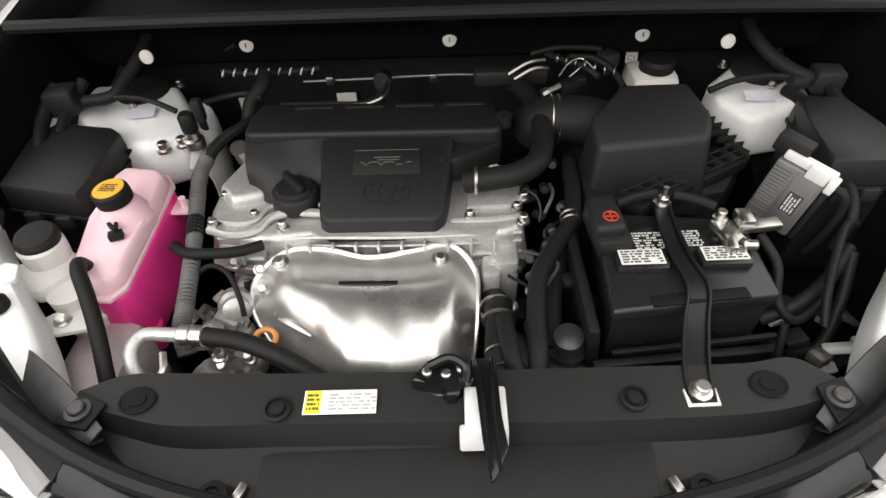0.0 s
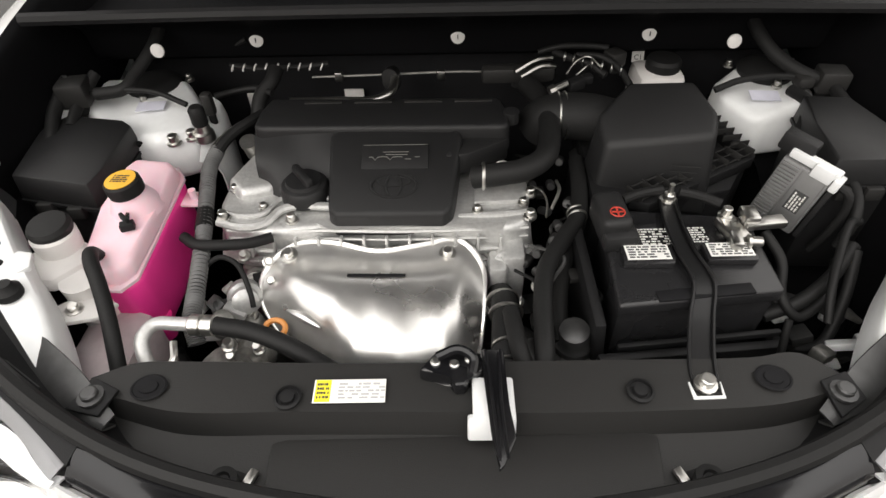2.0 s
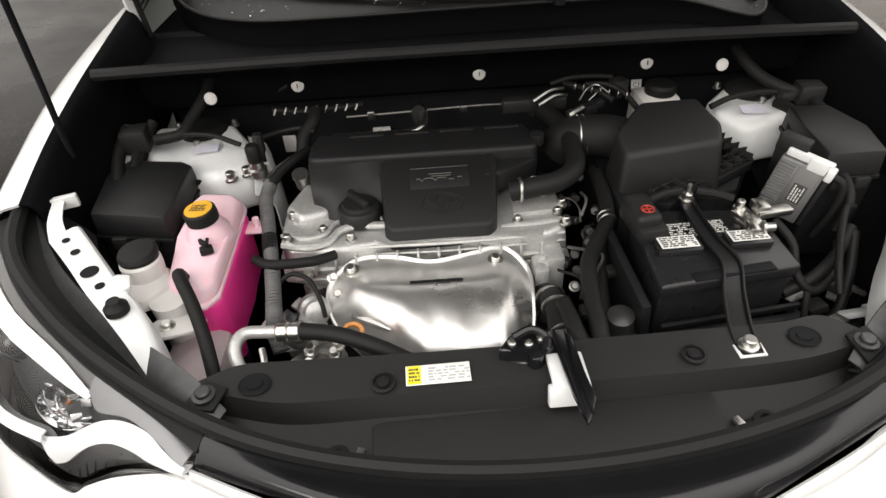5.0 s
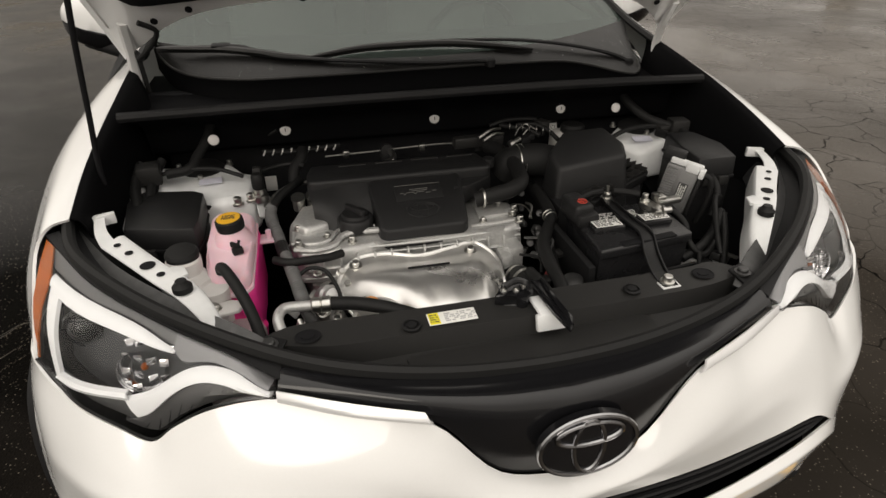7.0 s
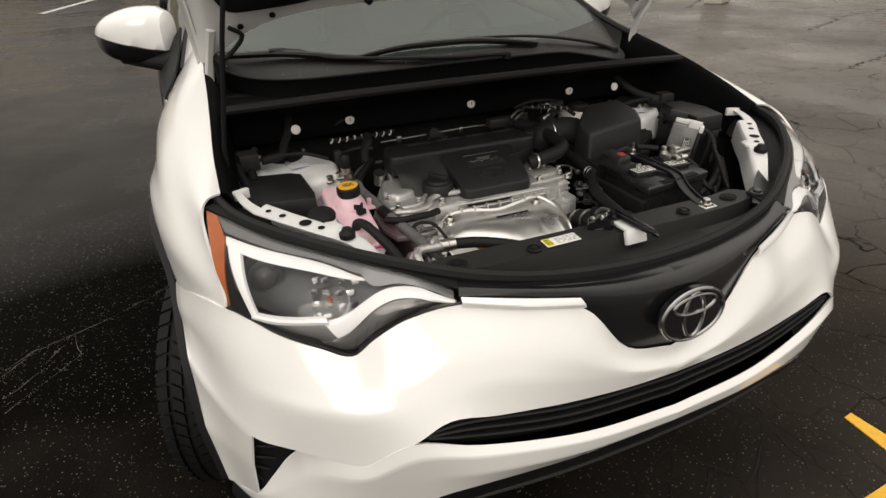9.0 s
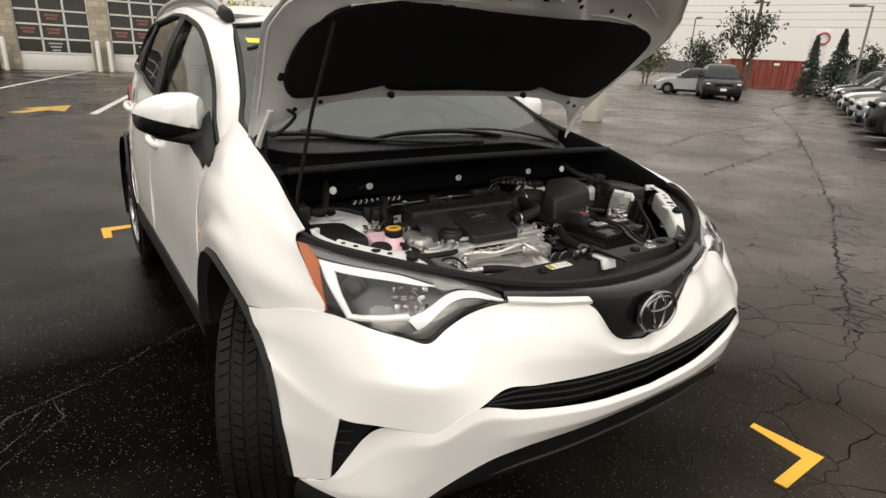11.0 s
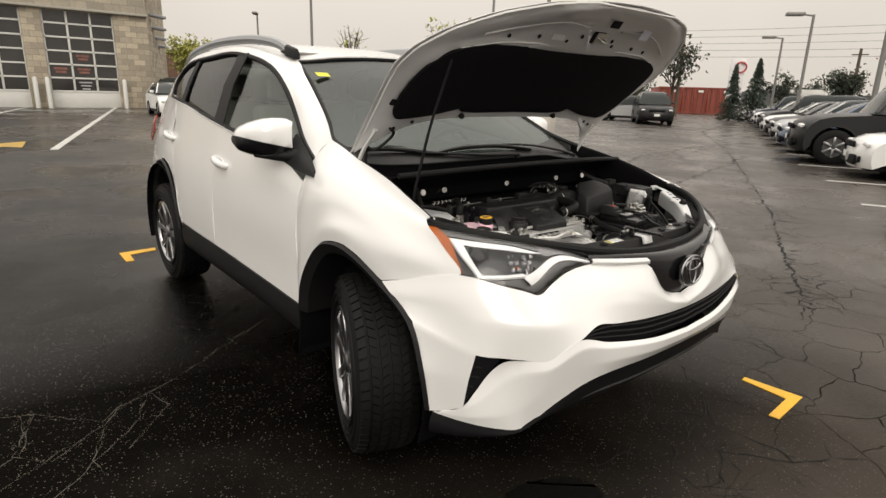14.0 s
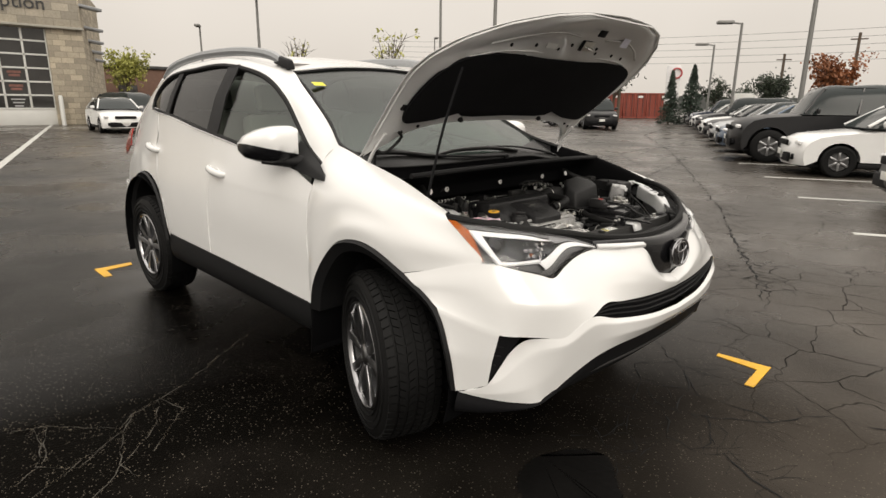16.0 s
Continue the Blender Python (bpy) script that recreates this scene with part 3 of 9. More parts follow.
def headlamp(flip):
    g = mirrored if flip else (lambda bm: bm)
    body = part("headlamp", g(hl_sheet(0.02, 0.99, 0.02, 0.98, 0.085, 20, 6)), DARKMETAL, car, "clear headlamp with a white light bar and amber edge")
    part("lens", g(hl_sheet(0, 1, 0, 1, 0, 28, 8, 0.002)), LENS, body)
    part("bezel", g(hl_strip([(0.925, 0.80), (0.86, 0.815), (0.72, 0.85), (0.59, 0.885), (0.45, 0.83), (0.32, 0.76)], [(0.96, 0.99), (0.87, 0.99), (0.73, 0.99), (0.59, 0.99), (0.45, 0.99), (0.32, 0.99)], 0.014)), LAMPGREY, body, "dark silver bezel")
    part("bezel", g(hl_strip([(0.45, 0.80), (0.40, 0.70), (0.30, 0.775), (0.16, 0.72), (0.03, 0.55)], [(0.45, 0.99), (0.38, 0.99), (0.28, 0.99), (0.15, 0.99), (0.03, 0.95)], 0.012)), BEZEL, body, "silver grey bezel")
    part("lower_lens", g(hl_strip([(0.62, 0.0), (0.50, 0.0), (0.38, 0.0), (0.27, 0.0), (0.14, 0.0), (0.02, 0.02)], [(u, v - 0.015) for u, v in WIDE_LOW], 0.020)), LAMPGREY, body, "dark honeycomb lens below the light bar")
    for k in range(9):
        u = 0.54 - 0.052 * k
        part("lens_rib", g(sweep([hl(u, 0.03, 0.016), hl(u - 0.02, 0.10 + 0.05 * min(k, 5), 0.016)], 0.0012, 5)), DARKMETAL, body)
    part("light_bar", g(join(
        hl_strip([(0.862, 0.69), (0.862, 0.35), (0.842, 0.04)], [(0.925, 0.78), (0.922, 0.42), (0.885, 0.02)], 0.008),
        hl_strip([(0.925, 0.70), (0.86, 0.68), (0.64, 0.755), (0.45, 0.80)], [(0.922, 0.79), (0.86, 0.805), (0.59, 0.875), (0.44, 0.815)], 0.007),
        hl_strip([(0.885, 0.02), (0.80, 0.07), (0.70, 0.16), (0.575, 0.29)], [(0.85, 0.08), (0.79, 0.125), (0.70, 0.205), (0.585, 0.325)], 0.008))), WHITEGLOW, body, "white light bar")
    part("lower_lens", g(hl_strip([(0.89, 0.0), (0.78, 0.0), (0.68, 0.0), (0.60, 0.0), (0.54, 0.0)], [(0.885, 0.015), (0.80, 0.06), (0.70, 0.15), (0.60, 0.25), (0.56, 0.15)], 0.022)), LAMPGREY, body, "dark band below the light bar")
    part("light_bar", g(hl_strip(WIDE_LOW, WIDE_HIGH, 0.007)), WHITEGLOW, body, "white light bar")
    part("dark_pane", g(hl_sheet(0.30, 0.88, 0.05, 0.84, 0.058, 10, 4)), LAMPDARK, body)
    part("amber_reflector", g(grid([[hl(0.995 - (0.995 - r0) * i / 4, v, 0.004) for i in range(5)] for v, r0 in ((0.03, 0.982), (0.25, 0.965), (0.5, 0.947), (0.78, 0.926), (0.98, 0.952))], 0.003)), AMBER, body, "amber side reflector")
    part("lamp_edge", g(sweep([hl(i / 40, -0.006, 0.003) for i in range(41)], 0.0022, 6)), PLASTIC, body)
    aim = Matrix.Translation(hl(0.79, 0.48, 0.045)) @ V(-0.35, -0.93, 0.1).to_track_quat("Z", "Y").to_matrix().to_4x4()
    part("projector", g(lathe([(0.034, -0.02), (0.034, 0.002), (0.030, 0.006), (0.029, 0.001), (0.026, 0.001), (0.018, 0.012), (0.008, 0.017), (0.0001, 0.018)], 28, aim)), GLOSSBLACK, body, "round projector lens")
    aim2 = Matrix.Translation(hl(0.57, 0.44, 0.045)) @ V(-0.1, -0.95, 0.25).to_track_quat("Z", "Y").to_matrix().to_4x4()
    bowl = part("reflector", g(lathe([(0.006, -0.03), (0.02, -0.025), (0.03, -0.012), (0.034, 0.006), (0.036, 0.008)], 24, aim2, False)), CHROME, body, "chrome reflector bowl")
    rnd_ = random.Random(5)
    for k in range(16):
        u, v = 0.62 - 0.045 * (k % 4) + rnd_.uniform(-0.01, 0.01), 0.24 + 0.13 * (k // 4) + 0.03 * (k % 4)
        part("facet", g(moved(box((0.014, 0.012, 0.003), (0, 0, 0), 0.001), Matrix.Translation(hl(u, v, 0.042)) @ V(rnd_.uniform(-0.6, 0.3), -1, rnd_.uniform(-0.1, 0.7)).to_track_quat("Z", "Y").to_matrix().to_4x4())), CHROME, bowl)
    part("bulb", g(lathe([(0.005, -0.028), (0.006, -0.01), (0.0001, 0.0)], 12, aim2)), AMBER, body)
    return body


headlamp(False)
headlamp(True)
# black top band between lamps and the bay, with its rubber seal
both("lamp_top_cover", lambda: loft([
    [(-0.41, 0.222, 0.921), (-0.48, 0.262, 0.936), (-0.58, 0.334, 0.957), (-0.70, 0.446, 0.979), (-0.785, 0.588, 0.999)],
    [(-0.415, 0.197, 0.916), (-0.475, 0.242, 0.933), (-0.58, 0.316, 0.957), (-0.70, 0.428, 0.978), (-0.803, 0.576, 0.999)],
], 5, 2, 0.004), PLASTIC, car)
SEAL = [(0.79, 0.66, 1.0), (0.745, 0.515, 0.988), (0.64, 0.388, 0.970), (0.50, 0.278, 0.946), (0.36, 0.206, 0.922), (0.2, 0.167, 0.904), (0, 0.152, 0.897)]
seal_line = spline(SEAL + [(-x, y, z) for x, y, z in SEAL[-2::-1]], 8)
part("weather_seal", sweep(seal_line, 0.011, 8, 1.3), RUBBER, car, "black rubber seal round the front of the bay")

# doors, sill, quarter panel
both("front_door", lambda: loft([
    on_side([(1.351, 0.49), (1.6, 0.50), (1.9, 0.51), (2.2, 0.52), (2.445, 0.525)], -0.004),
    on_side([(1.361, 0.62), (1.6, 0.62), (1.9, 0.63), (2.2, 0.64), (2.45, 0.65)], -0.010),
    on_side([(1.385, 0.80), (1.6, 0.80), (1.9, 0.82), (2.2, 0.83), (2.455, 0.84)], -0.002),
    on_side([(1.388, 0.95), (1.6, 1.0), (1.9, 1.02), (2.2, 1.045), (2.455, 1.06)], 0.004),
    on_side([(1.376, 1.036), (1.6, 1.113), (1.9, 1.15), (2.2, 1.188), (2.45, 1.218)]),
], 6, 4, 0.006, 14), WHITE, car)
both("rear_door", lambda: loft([
    on_side([(2.450, 0.525), (2.6, 0.528), (2.75, 0.53), (2.9, 0.535), (3.065, 0.54)], -0.004),
    on_side([(2.455, 0.65), (2.6, 0.655), (2.75, 0.66), (2.92, 0.67), (3.128, 0.66)], -0.004),
    on_side([(2.460, 0.84), (2.65, 0.85), (2.85, 0.86), (3.05, 0.86), (3.248, 0.85)]),
    on_side([(2.460, 1.06), (2.7, 1.075), (2.95, 1.09), (3.15, 1.08), (3.328, 1.05)]),
    on_side([(2.455, 1.22), (2.7, 1.248), (2.95, 1.28), (3.2, 1.31), (3.428, 1.333)]),
], 6, 4, 0.006, 14), WHITE, car)
both("quarter_panel", lambda: loft([
    on_side([(3.07, 0.50), (3.12, 0.68), (3.18, 0.765), (3.27, 0.838), (3.45, 0.90), (3.65, 0.90), (3.84, 0.825), (3.99, 0.68), (4.04, 0.48)], 0.002),
    on_side([(3.072, 0.52), (3.15, 0.73), (3.23, 0.85), (3.33, 0.95), (3.50, 1.01), (3.70, 1.0), (3.95, 0.89), (4.15, 0.72), (4.2, 0.5)], 0.001),
    on_side([(3.075, 0.54), (3.19, 0.78), (3.28, 0.94), (3.38, 1.12), (3.56, 1.17), (3.76, 1.15), (4.05, 1.04), (4.28, 0.82), (4.34, 0.52)]),
    on_side([(3.078, 0.560), (3.252, 0.855), (3.332, 1.05)], 0.0) + [V(-0.772, 3.432, 1.333), V(-0.750, 3.58, 1.350), V(-0.736, 3.70, 1.345), V(-0.700, 4.02, 1.26), V(-0.660, 4.36, 0.95), V(-0.655, 4.42, 0.52)],
], 5, 4, 0.005, 20), WHITE, car)
both("door_jamb", lambda: grid([[V(side_x(y + d, z) + 0.006, y + d, z) for d in (-0.05, -0.02, 0.02, 0.05)] for y, z in ((3.085, 0.57), (3.15, 0.70), (3.24, 0.85), (3.32, 1.03), (3.36, 1.15), (3.40, 1.26), (3.42, 1.315))], 0.003), WHITE, car)
both("door_jamb", lambda: grid([[V(side_x(y + d, z) + 0.009, y + d, z) for d in (-0.05, 0.0, 0.05)] for y, z in ((2.447, 0.54), (2.455, 0.70), (2.459, 0.84), (2.459, 1.06), (2.453, 1.19))], 0.003), WHITE, car)
both("d_pillar", lambda: loft([
    [(-0.655, 3.48, 1.553), (-0.692, 3.600, 1.462), (-0.713, 3.630, 1.40), (-0.748, 3.580, 1.349), (-0.772, 3.44, 1.334)],
    [(-0.600, 3.80, 1.535), (-0.655, 3.86, 1.44), (-0.690, 3.88, 1.36), (-0.718, 3.88, 1.29), (-0.760, 3.60, 1.28)],
    [(-0.556, 3.93, 1.500), (-0.600, 4.08, 1.38), (-0.640, 4.17, 1.28), (-0.668, 4.22, 1.18), (-0.74, 3.9, 1.16)],
], 5, 5, 0.006, 16), WHITE, car)
both("rear_bumper", lambda: loft([
    on_side([(4.03, 0.70), (4.20, 0.74), (4.38, 0.76)], 0.004) + [V(-0.3, 4.58, 0.76), V(0, 4.60, 0.76)],
    on_side([(4.05, 0.56), (4.25, 0.56), (4.46, 0.56)], 0.008) + [V(-0.3, 4.63, 0.56), V(0, 4.65, 0.56)],
    on_side([(4.06, 0.40), (4.25, 0.38), (4.42, 0.38)], -0.01) + [V(-0.3, 4.58, 0.38), V(0, 4.6, 0.38)],
], 5, 4, 0.005), WHITE, car)
part("tailgate", loft([
    [(-0.66, 4.42, 0.52), (-0.3, 4.52, 0.5), (0.3, 4.52, 0.5), (0.66, 4.42, 0.52)],
    [(-0.67, 4.38, 0.95), (-0.3, 4.50, 0.95), (0.3, 4.50, 0.95), (0.67, 4.38, 0.95)],
    [(-0.68, 4.20, 1.20), (-0.3, 4.34, 1.22), (0.3, 4.34, 1.22), (0.68, 4.20, 1.20)],
    [(-0.55, 3.92, 1.56), (-0.3, 4.0, 1.62), (0.3, 4.0, 1.62), (0.55, 3.92, 1.56)],
], 5, 4, 0.006), WHITE, car)
both("tail_lamp", lambda: loft([
    on_side([(4.06, 1.19), (4.18, 1.17), (4.30, 1.10)], 0.018), on_side([(4.05, 1.14), (4.18, 1.11), (4.32, 1.03)], 0.028), on_side([(4.10, 1.06), (4.2, 1.03), (4.36, 0.97)], 0.016)], 4, 3, 0.01), REDLENS, car, "red tail lamp lens")
both("sill_cladding", lambda: loft([
    on_side([(1.355, 0.49), (1.9, 0.51), (2.5, 0.528), (3.06, 0.54)], 0.004),
    on_side([(1.36, 0.40), (1.9, 0.42), (2.5, 0.435), (3.08, 0.445)], 0.008),
    on_side([(1.37, 0.33), (1.9, 0.345), (2.5, 0.355), (3.10, 0.36)], -0.01),
    [(-0.76, 1.40, 0.28), (-0.76, 1.9, 0.29), (-0.76, 2.5, 0.29), (-0.76, 3.05, 0.29)],
], 6, 3, 0.005), PLASTIC, car, "black plastic sill cladding")


def arch(pts, z_low, grow=0.03, depth=0.05, k=1.0):
    """Black moulding round a wheel opening."""
    line = spline([(x, y, z) for x, y, z in pts], 6)
    mid = sum((p for p in line), V(0, 0, 0)) / len(line)
    centre = V(0, mid.y, z_low)
    inner = [p + (V(p.x, centre.y, centre.z) - p).normalized() * 0.048 + V(0.012, 0, 0) for p in line]
    lip = [p + V(-0.014, 0, 0) + (V(p.x, centre.y, centre.z) - p).normalized() * 0.008 for p in line]
    deep = [p + V(0.16, 0, 0) for p in inner]
    return grid([line, lip, inner, deep], 0.004)


F_ARCH = [(-0.884, 0.435, 0.395), (-0.902, 0.452, 0.55), (-0.905, 0.515, 0.69), (-0.905, 0.70, 0.785), (-0.924, 0.85, 0.852), (-0.926, 0.96, 0.865), (-0.923, 1.10, 0.832), (-0.916, 1.23, 0.718), (-0.909, 1.31, 0.60), (-0.902, 1.348, 0.475)]
both("front_arch_moulding", lambda: arch(F_ARCH, 0.36), PLASTIC, car, "black plastic wheel arch moulding")
R_ARCH = [(side_x(y, z) - 0.014, y, z) for y, z in [(3.065, 0.50), (3.115, 0.68), (3.25, 0.822), (3.45, 0.897), (3.65, 0.897), (3.84, 0.822), (3.99, 0.68), (4.04, 0.48), (4.04, 0.36)]]
both("rear_arch_moulding", lambda: arch(R_ARCH, 0.36), PLASTIC, car, "black plastic wheel arch moulding")


def liner(yc, r):
    rows = []
    for x in (-0.89, -0.75, -0.55):
        rows.append([V(x, yc + r * math.cos(a), 0.40 + r * math.sin(a)) for a in np.linspace(-0.35, math.pi + 0.35, 20)])
    bm = grid(rows, 0.004)
    wall = bmesh.new()
    wall.faces.new([wall.verts.new((-0.55, yc + r * math.cos(a), 0.40 + r * math.sin(a))) for a in np.linspace(-0.35, math.pi + 0.35, 20)])
    return join(bm, wall)


both("wheel_liner", lambda: liner(0.93, 0.47), COWL, car)
both("wheel_liner", lambda: liner(3.60, 0.47), COWL, car)
both("mud_flap", lambda: box((0.24, 0.008, 0.24), (-0.78, 1.365, 0.35), 0.003, (8, 0, 0)), COWL, car)
both("mud_flap", lambda: box((0.20, 0.008, 0.22), (-0.76, 4.06, 0.38), 0.003, (8, 0, 0)), COWL, car)
part("floor_pan", box((1.4, 3.7, 0.06), (0, 2.35, 0.27), 0.01), VOID, car)

# roof, pillars, glass
ROOF_E = [(-0.722, 1.350, 1.2095), (-0.672, 1.50, 1.303), (-0.622, 1.69, 1.400), (-0.580, 1.87, 1.490), (-0.545, 2.02, 1.565), (-0.565, 2.50, 1.650), (-0.570, 3.0, 1.658), (-0.570, 3.5, 1.613), (-0.555, 3.93, 1.502)]
WIN_UP = [(-0.781, 1.398, 1.130), (-0.750, 1.55, 1.197), (-0.700, 1.73, 1.308), (-0.678, 1.88, 1.428), (-0.655, 2.11, 1.538), (-0.643, 2.60, 1.616), (-0.645, 3.0, 1.606), (-0.662, 3.43, 1.562), (-0.692, 3.605, 1.462)]
both("roof_side", lambda: loft([WIN_UP, [((a[0] + b[0]) / 2 - 0.014 * min(1, k / 2), (a[1] + b[1]) / 2 + (0.022 if k == 0 else 0), (a[2] + b[2]) / 2 + 0.012 * min(1, k / 2)) for k, (a, b) in enumerate(zip(WIN_UP, ROOF_E))], ROOF_E], 6, 4, 0.006), WHITE, car)
part("roof", loft([
    [(-0.545, 2.02, 1.565), (-0.3, 1.97, 1.595), (0, 1.95, 1.605), (0.3, 1.97, 1.595), (0.545, 2.02, 1.565)],
    [(-0.565, 2.50, 1.650), (-0.3, 2.50, 1.674), (0, 2.50, 1.680), (0.3, 2.50, 1.674), (0.565, 2.50, 1.650)],
    [(-0.570, 3.0, 1.658), (-0.3, 3.0, 1.68), (0, 3.0, 1.686), (0.3, 3.0, 1.68), (0.570, 3.0, 1.658)],
    [(-0.570, 3.5, 1.613), (-0.3, 3.5, 1.642), (0, 3.5, 1.648), (0.3, 3.5, 1.642), (0.570, 3.5, 1.613)],
    [(-0.555, 3.93, 1.502), (-0.3, 4.0, 1.57), (0, 4.02, 1.578), (0.3, 4.0, 1.57), (0.555, 3.93, 1.502)],
], 6, 5, 0.006), WHITE, car)
WS = [
    [(-0.712, 1.31, 1.183), (-0.4, 1.170, 1.146), (0, 1.130, 1.138), (0.4, 1.170, 1.146), (0.712, 1.31, 1.183)],
    [(-0.655, 1.505, 1.295), (-0.35, 1.40, 1.285), (0, 1.38, 1.285), (0.35, 1.40, 1.285), (0.655, 1.505, 1.295)],
    [(-0.583, 1.785, 1.440), (-0.3, 1.71, 1.455), (0, 1.69, 1.46), (0.3, 1.71, 1.455), (0.583, 1.785, 1.440)],
    [(-0.535, 2.025, 1.553), (-0.28, 1.98, 1.583), (0, 1.96, 1.592), (0.28, 1.98, 1.583), (0.535, 2.025, 1.553)],
]
shield = part("windscreen", loft(WS, 6, 6, 0.004), GLASS, car, "rain spotted green tinted windscreen")
shield.visible_shadow = False


def band_edge(x, z=1.200):
    """Where the black band of the windscreen ends, at one height all along."""
    y0, z0 = 1.132 + 0.355 * x * x, 1.138 + 0.088 * x * x
    return V(x, y0 + (z - z0) * 1.70 + 0.004, z - 0.006)


part("foot_band", grid([[band_edge(x, 1.140 + 0.088 * x * x + f * (0.060 - 0.088 * x * x)) for x in np.linspace(-0.70, 0.70, 36)] for f in (0, 0.25, 0.5, 0.75, 1)], 0.001), BAND_BLACK, shield, "black band along the foot of the glass")
both("windscreen_trim", lambda: sweep(spline([(-0.728, 1.13, 1.150), (-0.716, 1.25, 1.180), (-0.708, 1.36, 1.213), WS[1][0], WS[2][0], WS[3][0]], 8), 0.011, 6), RUBBER, car)
part("windscreen_header", sweep(spline(WS[3], 8), 0.012, 6), RUBBER, car)
part("inspection_sticker", grid([[V(x, y, z) for x in (-0.535, -0.465)] for y, z in ((1.815, 1.484), (1.85, 1.502))], 0.001), mat("yellow paper", (0.72, 0.68, 0.05), 0.6), shield, "yellow paper sticker inside the glass")


def side_glass(y0, y1, lo, hi, name, m):
    lo_s, hi_s = spline(lo, 10), spline(hi, 10)
    def pick(line, y):
        return V(*(float(np.interp(y, [p.y for p in line], [p[k] for p in line])) for k in range(3)))
    ys = np.linspace(y0, y1, 14)
    def make():
        rows = []
        for f in (0, 0.33, 0.66, 1):
            rows.append([pick(lo_s, y).lerp(pick(hi_s, y), f) + V(0.012 - 0.010 * math.sin(math.pi * f), 0, 0) for y in ys])
        return grid(rows, 0.003)
    for ob in both(name, make, m, car):
        ob.visible_shadow = False


BELT = [(-0.832, 1.40, 1.075), (-0.834, 1.7, 1.125), (-0.822, 2.2, 1.188), (-0.808, 2.7, 1.248), (-0.785, 3.2, 1.31), (-0.772, 3.45, 1.336), (-0.748, 3.585, 1.350), (-0.715, 3.63, 1.40)]
side_glass(1.50, 2.44, BELT, WIN_UP, "front_window", CLEAR)
side_glass(2.52, 3.22, BELT, WIN_UP, "rear_window", TINT)
side_glass(3.26, 3.62, BELT, WIN_UP + [(-0.715, 3.63, 1.40)], "quarter_window", TINT)
both("window_pillar", lambda: grid([[V(-0.822, y, 1.214 + 0.12 * (y - 2.40)), V(-0.750, y, 1.43), V(-0.652, y, 1.605)] for y in (2.40, 2.47, 2.54)], 0.006), PLASTIC, car)
both("window_pillar", lambda: grid([[V(-0.790, y, 1.305), V(-0.735, y, 1.44), V(-0.662, y, 1.575)] for y in (3.20, 3.265)], 0.006), PLASTIC, car)
both("window_seal", lambda: sweep(spline(BELT, 6), 0.009, 6), RUBBER, car)
both("belt_trim", lambda: sweep([p + V(-0.008, 0, -0.010) for p in spline(BELT[1:-1], 6)], 0.004, 6), CHROME, car)
both("window_seal", lambda: sweep([p + V(-0.002, 0, -0.010) for p in spline(WIN_UP + [(-0.715, 3.63, 1.40)], 6)], 0.014, 6), RUBBER, car)
both("mirror_triangle", lambda: loft([[(-0.852, 1.285, 1.066), (-0.860, 1.40, 1.078), (-0.852, 1.60, 1.108)], [(-0.846, 1.290, 1.078), (-0.832, 1.42, 1.125), (-0.812, 1.60, 1.165)], [(-0.834, 1.300, 1.092), (-0.800, 1.400, 1.138), (-0.764, 1.60, 1.225)]], 4, 4, 0.008), PLASTIC, car)


def roof_rail():
    body = sweep(spline([(-0.553, 2.06, 1.592), (-0.567, 2.16, 1.642), (-0.582, 2.4, 1.678), (-0.587, 2.8, 1.692), (-0.585, 3.2, 1.680), (-0.578, 3.6, 1.632), (-0.57, 3.80, 1.565)], 6), lambda t: 0.013 + 0.009 * min(1, 8 * t, 8 * (1 - t)), 8, 1.2)
    return body


both("roof_rail", roof_rail, GREYPAINT, car, "silver grey roof rail")
both("rail_foot", lambda: prism([(-0.03, -0.10), (0.03, -0.10), (0.025, 0.10), (-0.025, 0.06)], 0, 0.05, 0.012, 2, pose(-0.555, 2.10, 1.59, 14, 0, 0), 0.7), PLASTIC, car)


MIRROR_LINE = [(-0.800, 1.575, 1.212), (-0.83, 1.590, 1.214), (-0.90, 1.630, 1.212), (-0.960, 1.680, 1.206), (-0.995, 1.728, 1.198), (-1.008, 1.762, 1.192)]
MIRROR_HALF = [(0.048, 0.066), (0.066, 0.078), (0.080, 0.078), (0.076, 0.064), (0.054, 0.044), (0.016, 0.014)]


def mirror_shell(upper):
    """The swept housing; a rising line parts its white cap from the black base."""
    line = spline(MIRROR_LINE, 5)
    half = spline([(a, b, 0) for a, b in MIRROR_HALF], 5)
    rows = []
    for p, h in zip(line, half):
        row = []
        cut = 1.164 + 0.048 * min(1, (-p.x - 0.80) / 0.19)
        for i in range(37):
            a = 2 * math.pi * i / 36
            c, s = math.cos(a), math.sin(a)
            q = V(p.x + 0.5 * h.x * c, p.y + h.x * math.copysign(abs(c) ** 0.7, c), p.z + h.y * math.copysign(abs(s) ** 0.72, s) * (1.0 if s > 0 else 1.22))
            q.z = max(q.z, cut) if upper else min(q.z, cut - 0.003)
            row.append(q)
        rows.append(row)
    bm = grid(rows)
    bmesh.ops.holes_fill(bm, edges=bm.edges[:], sides=80)
    return bm


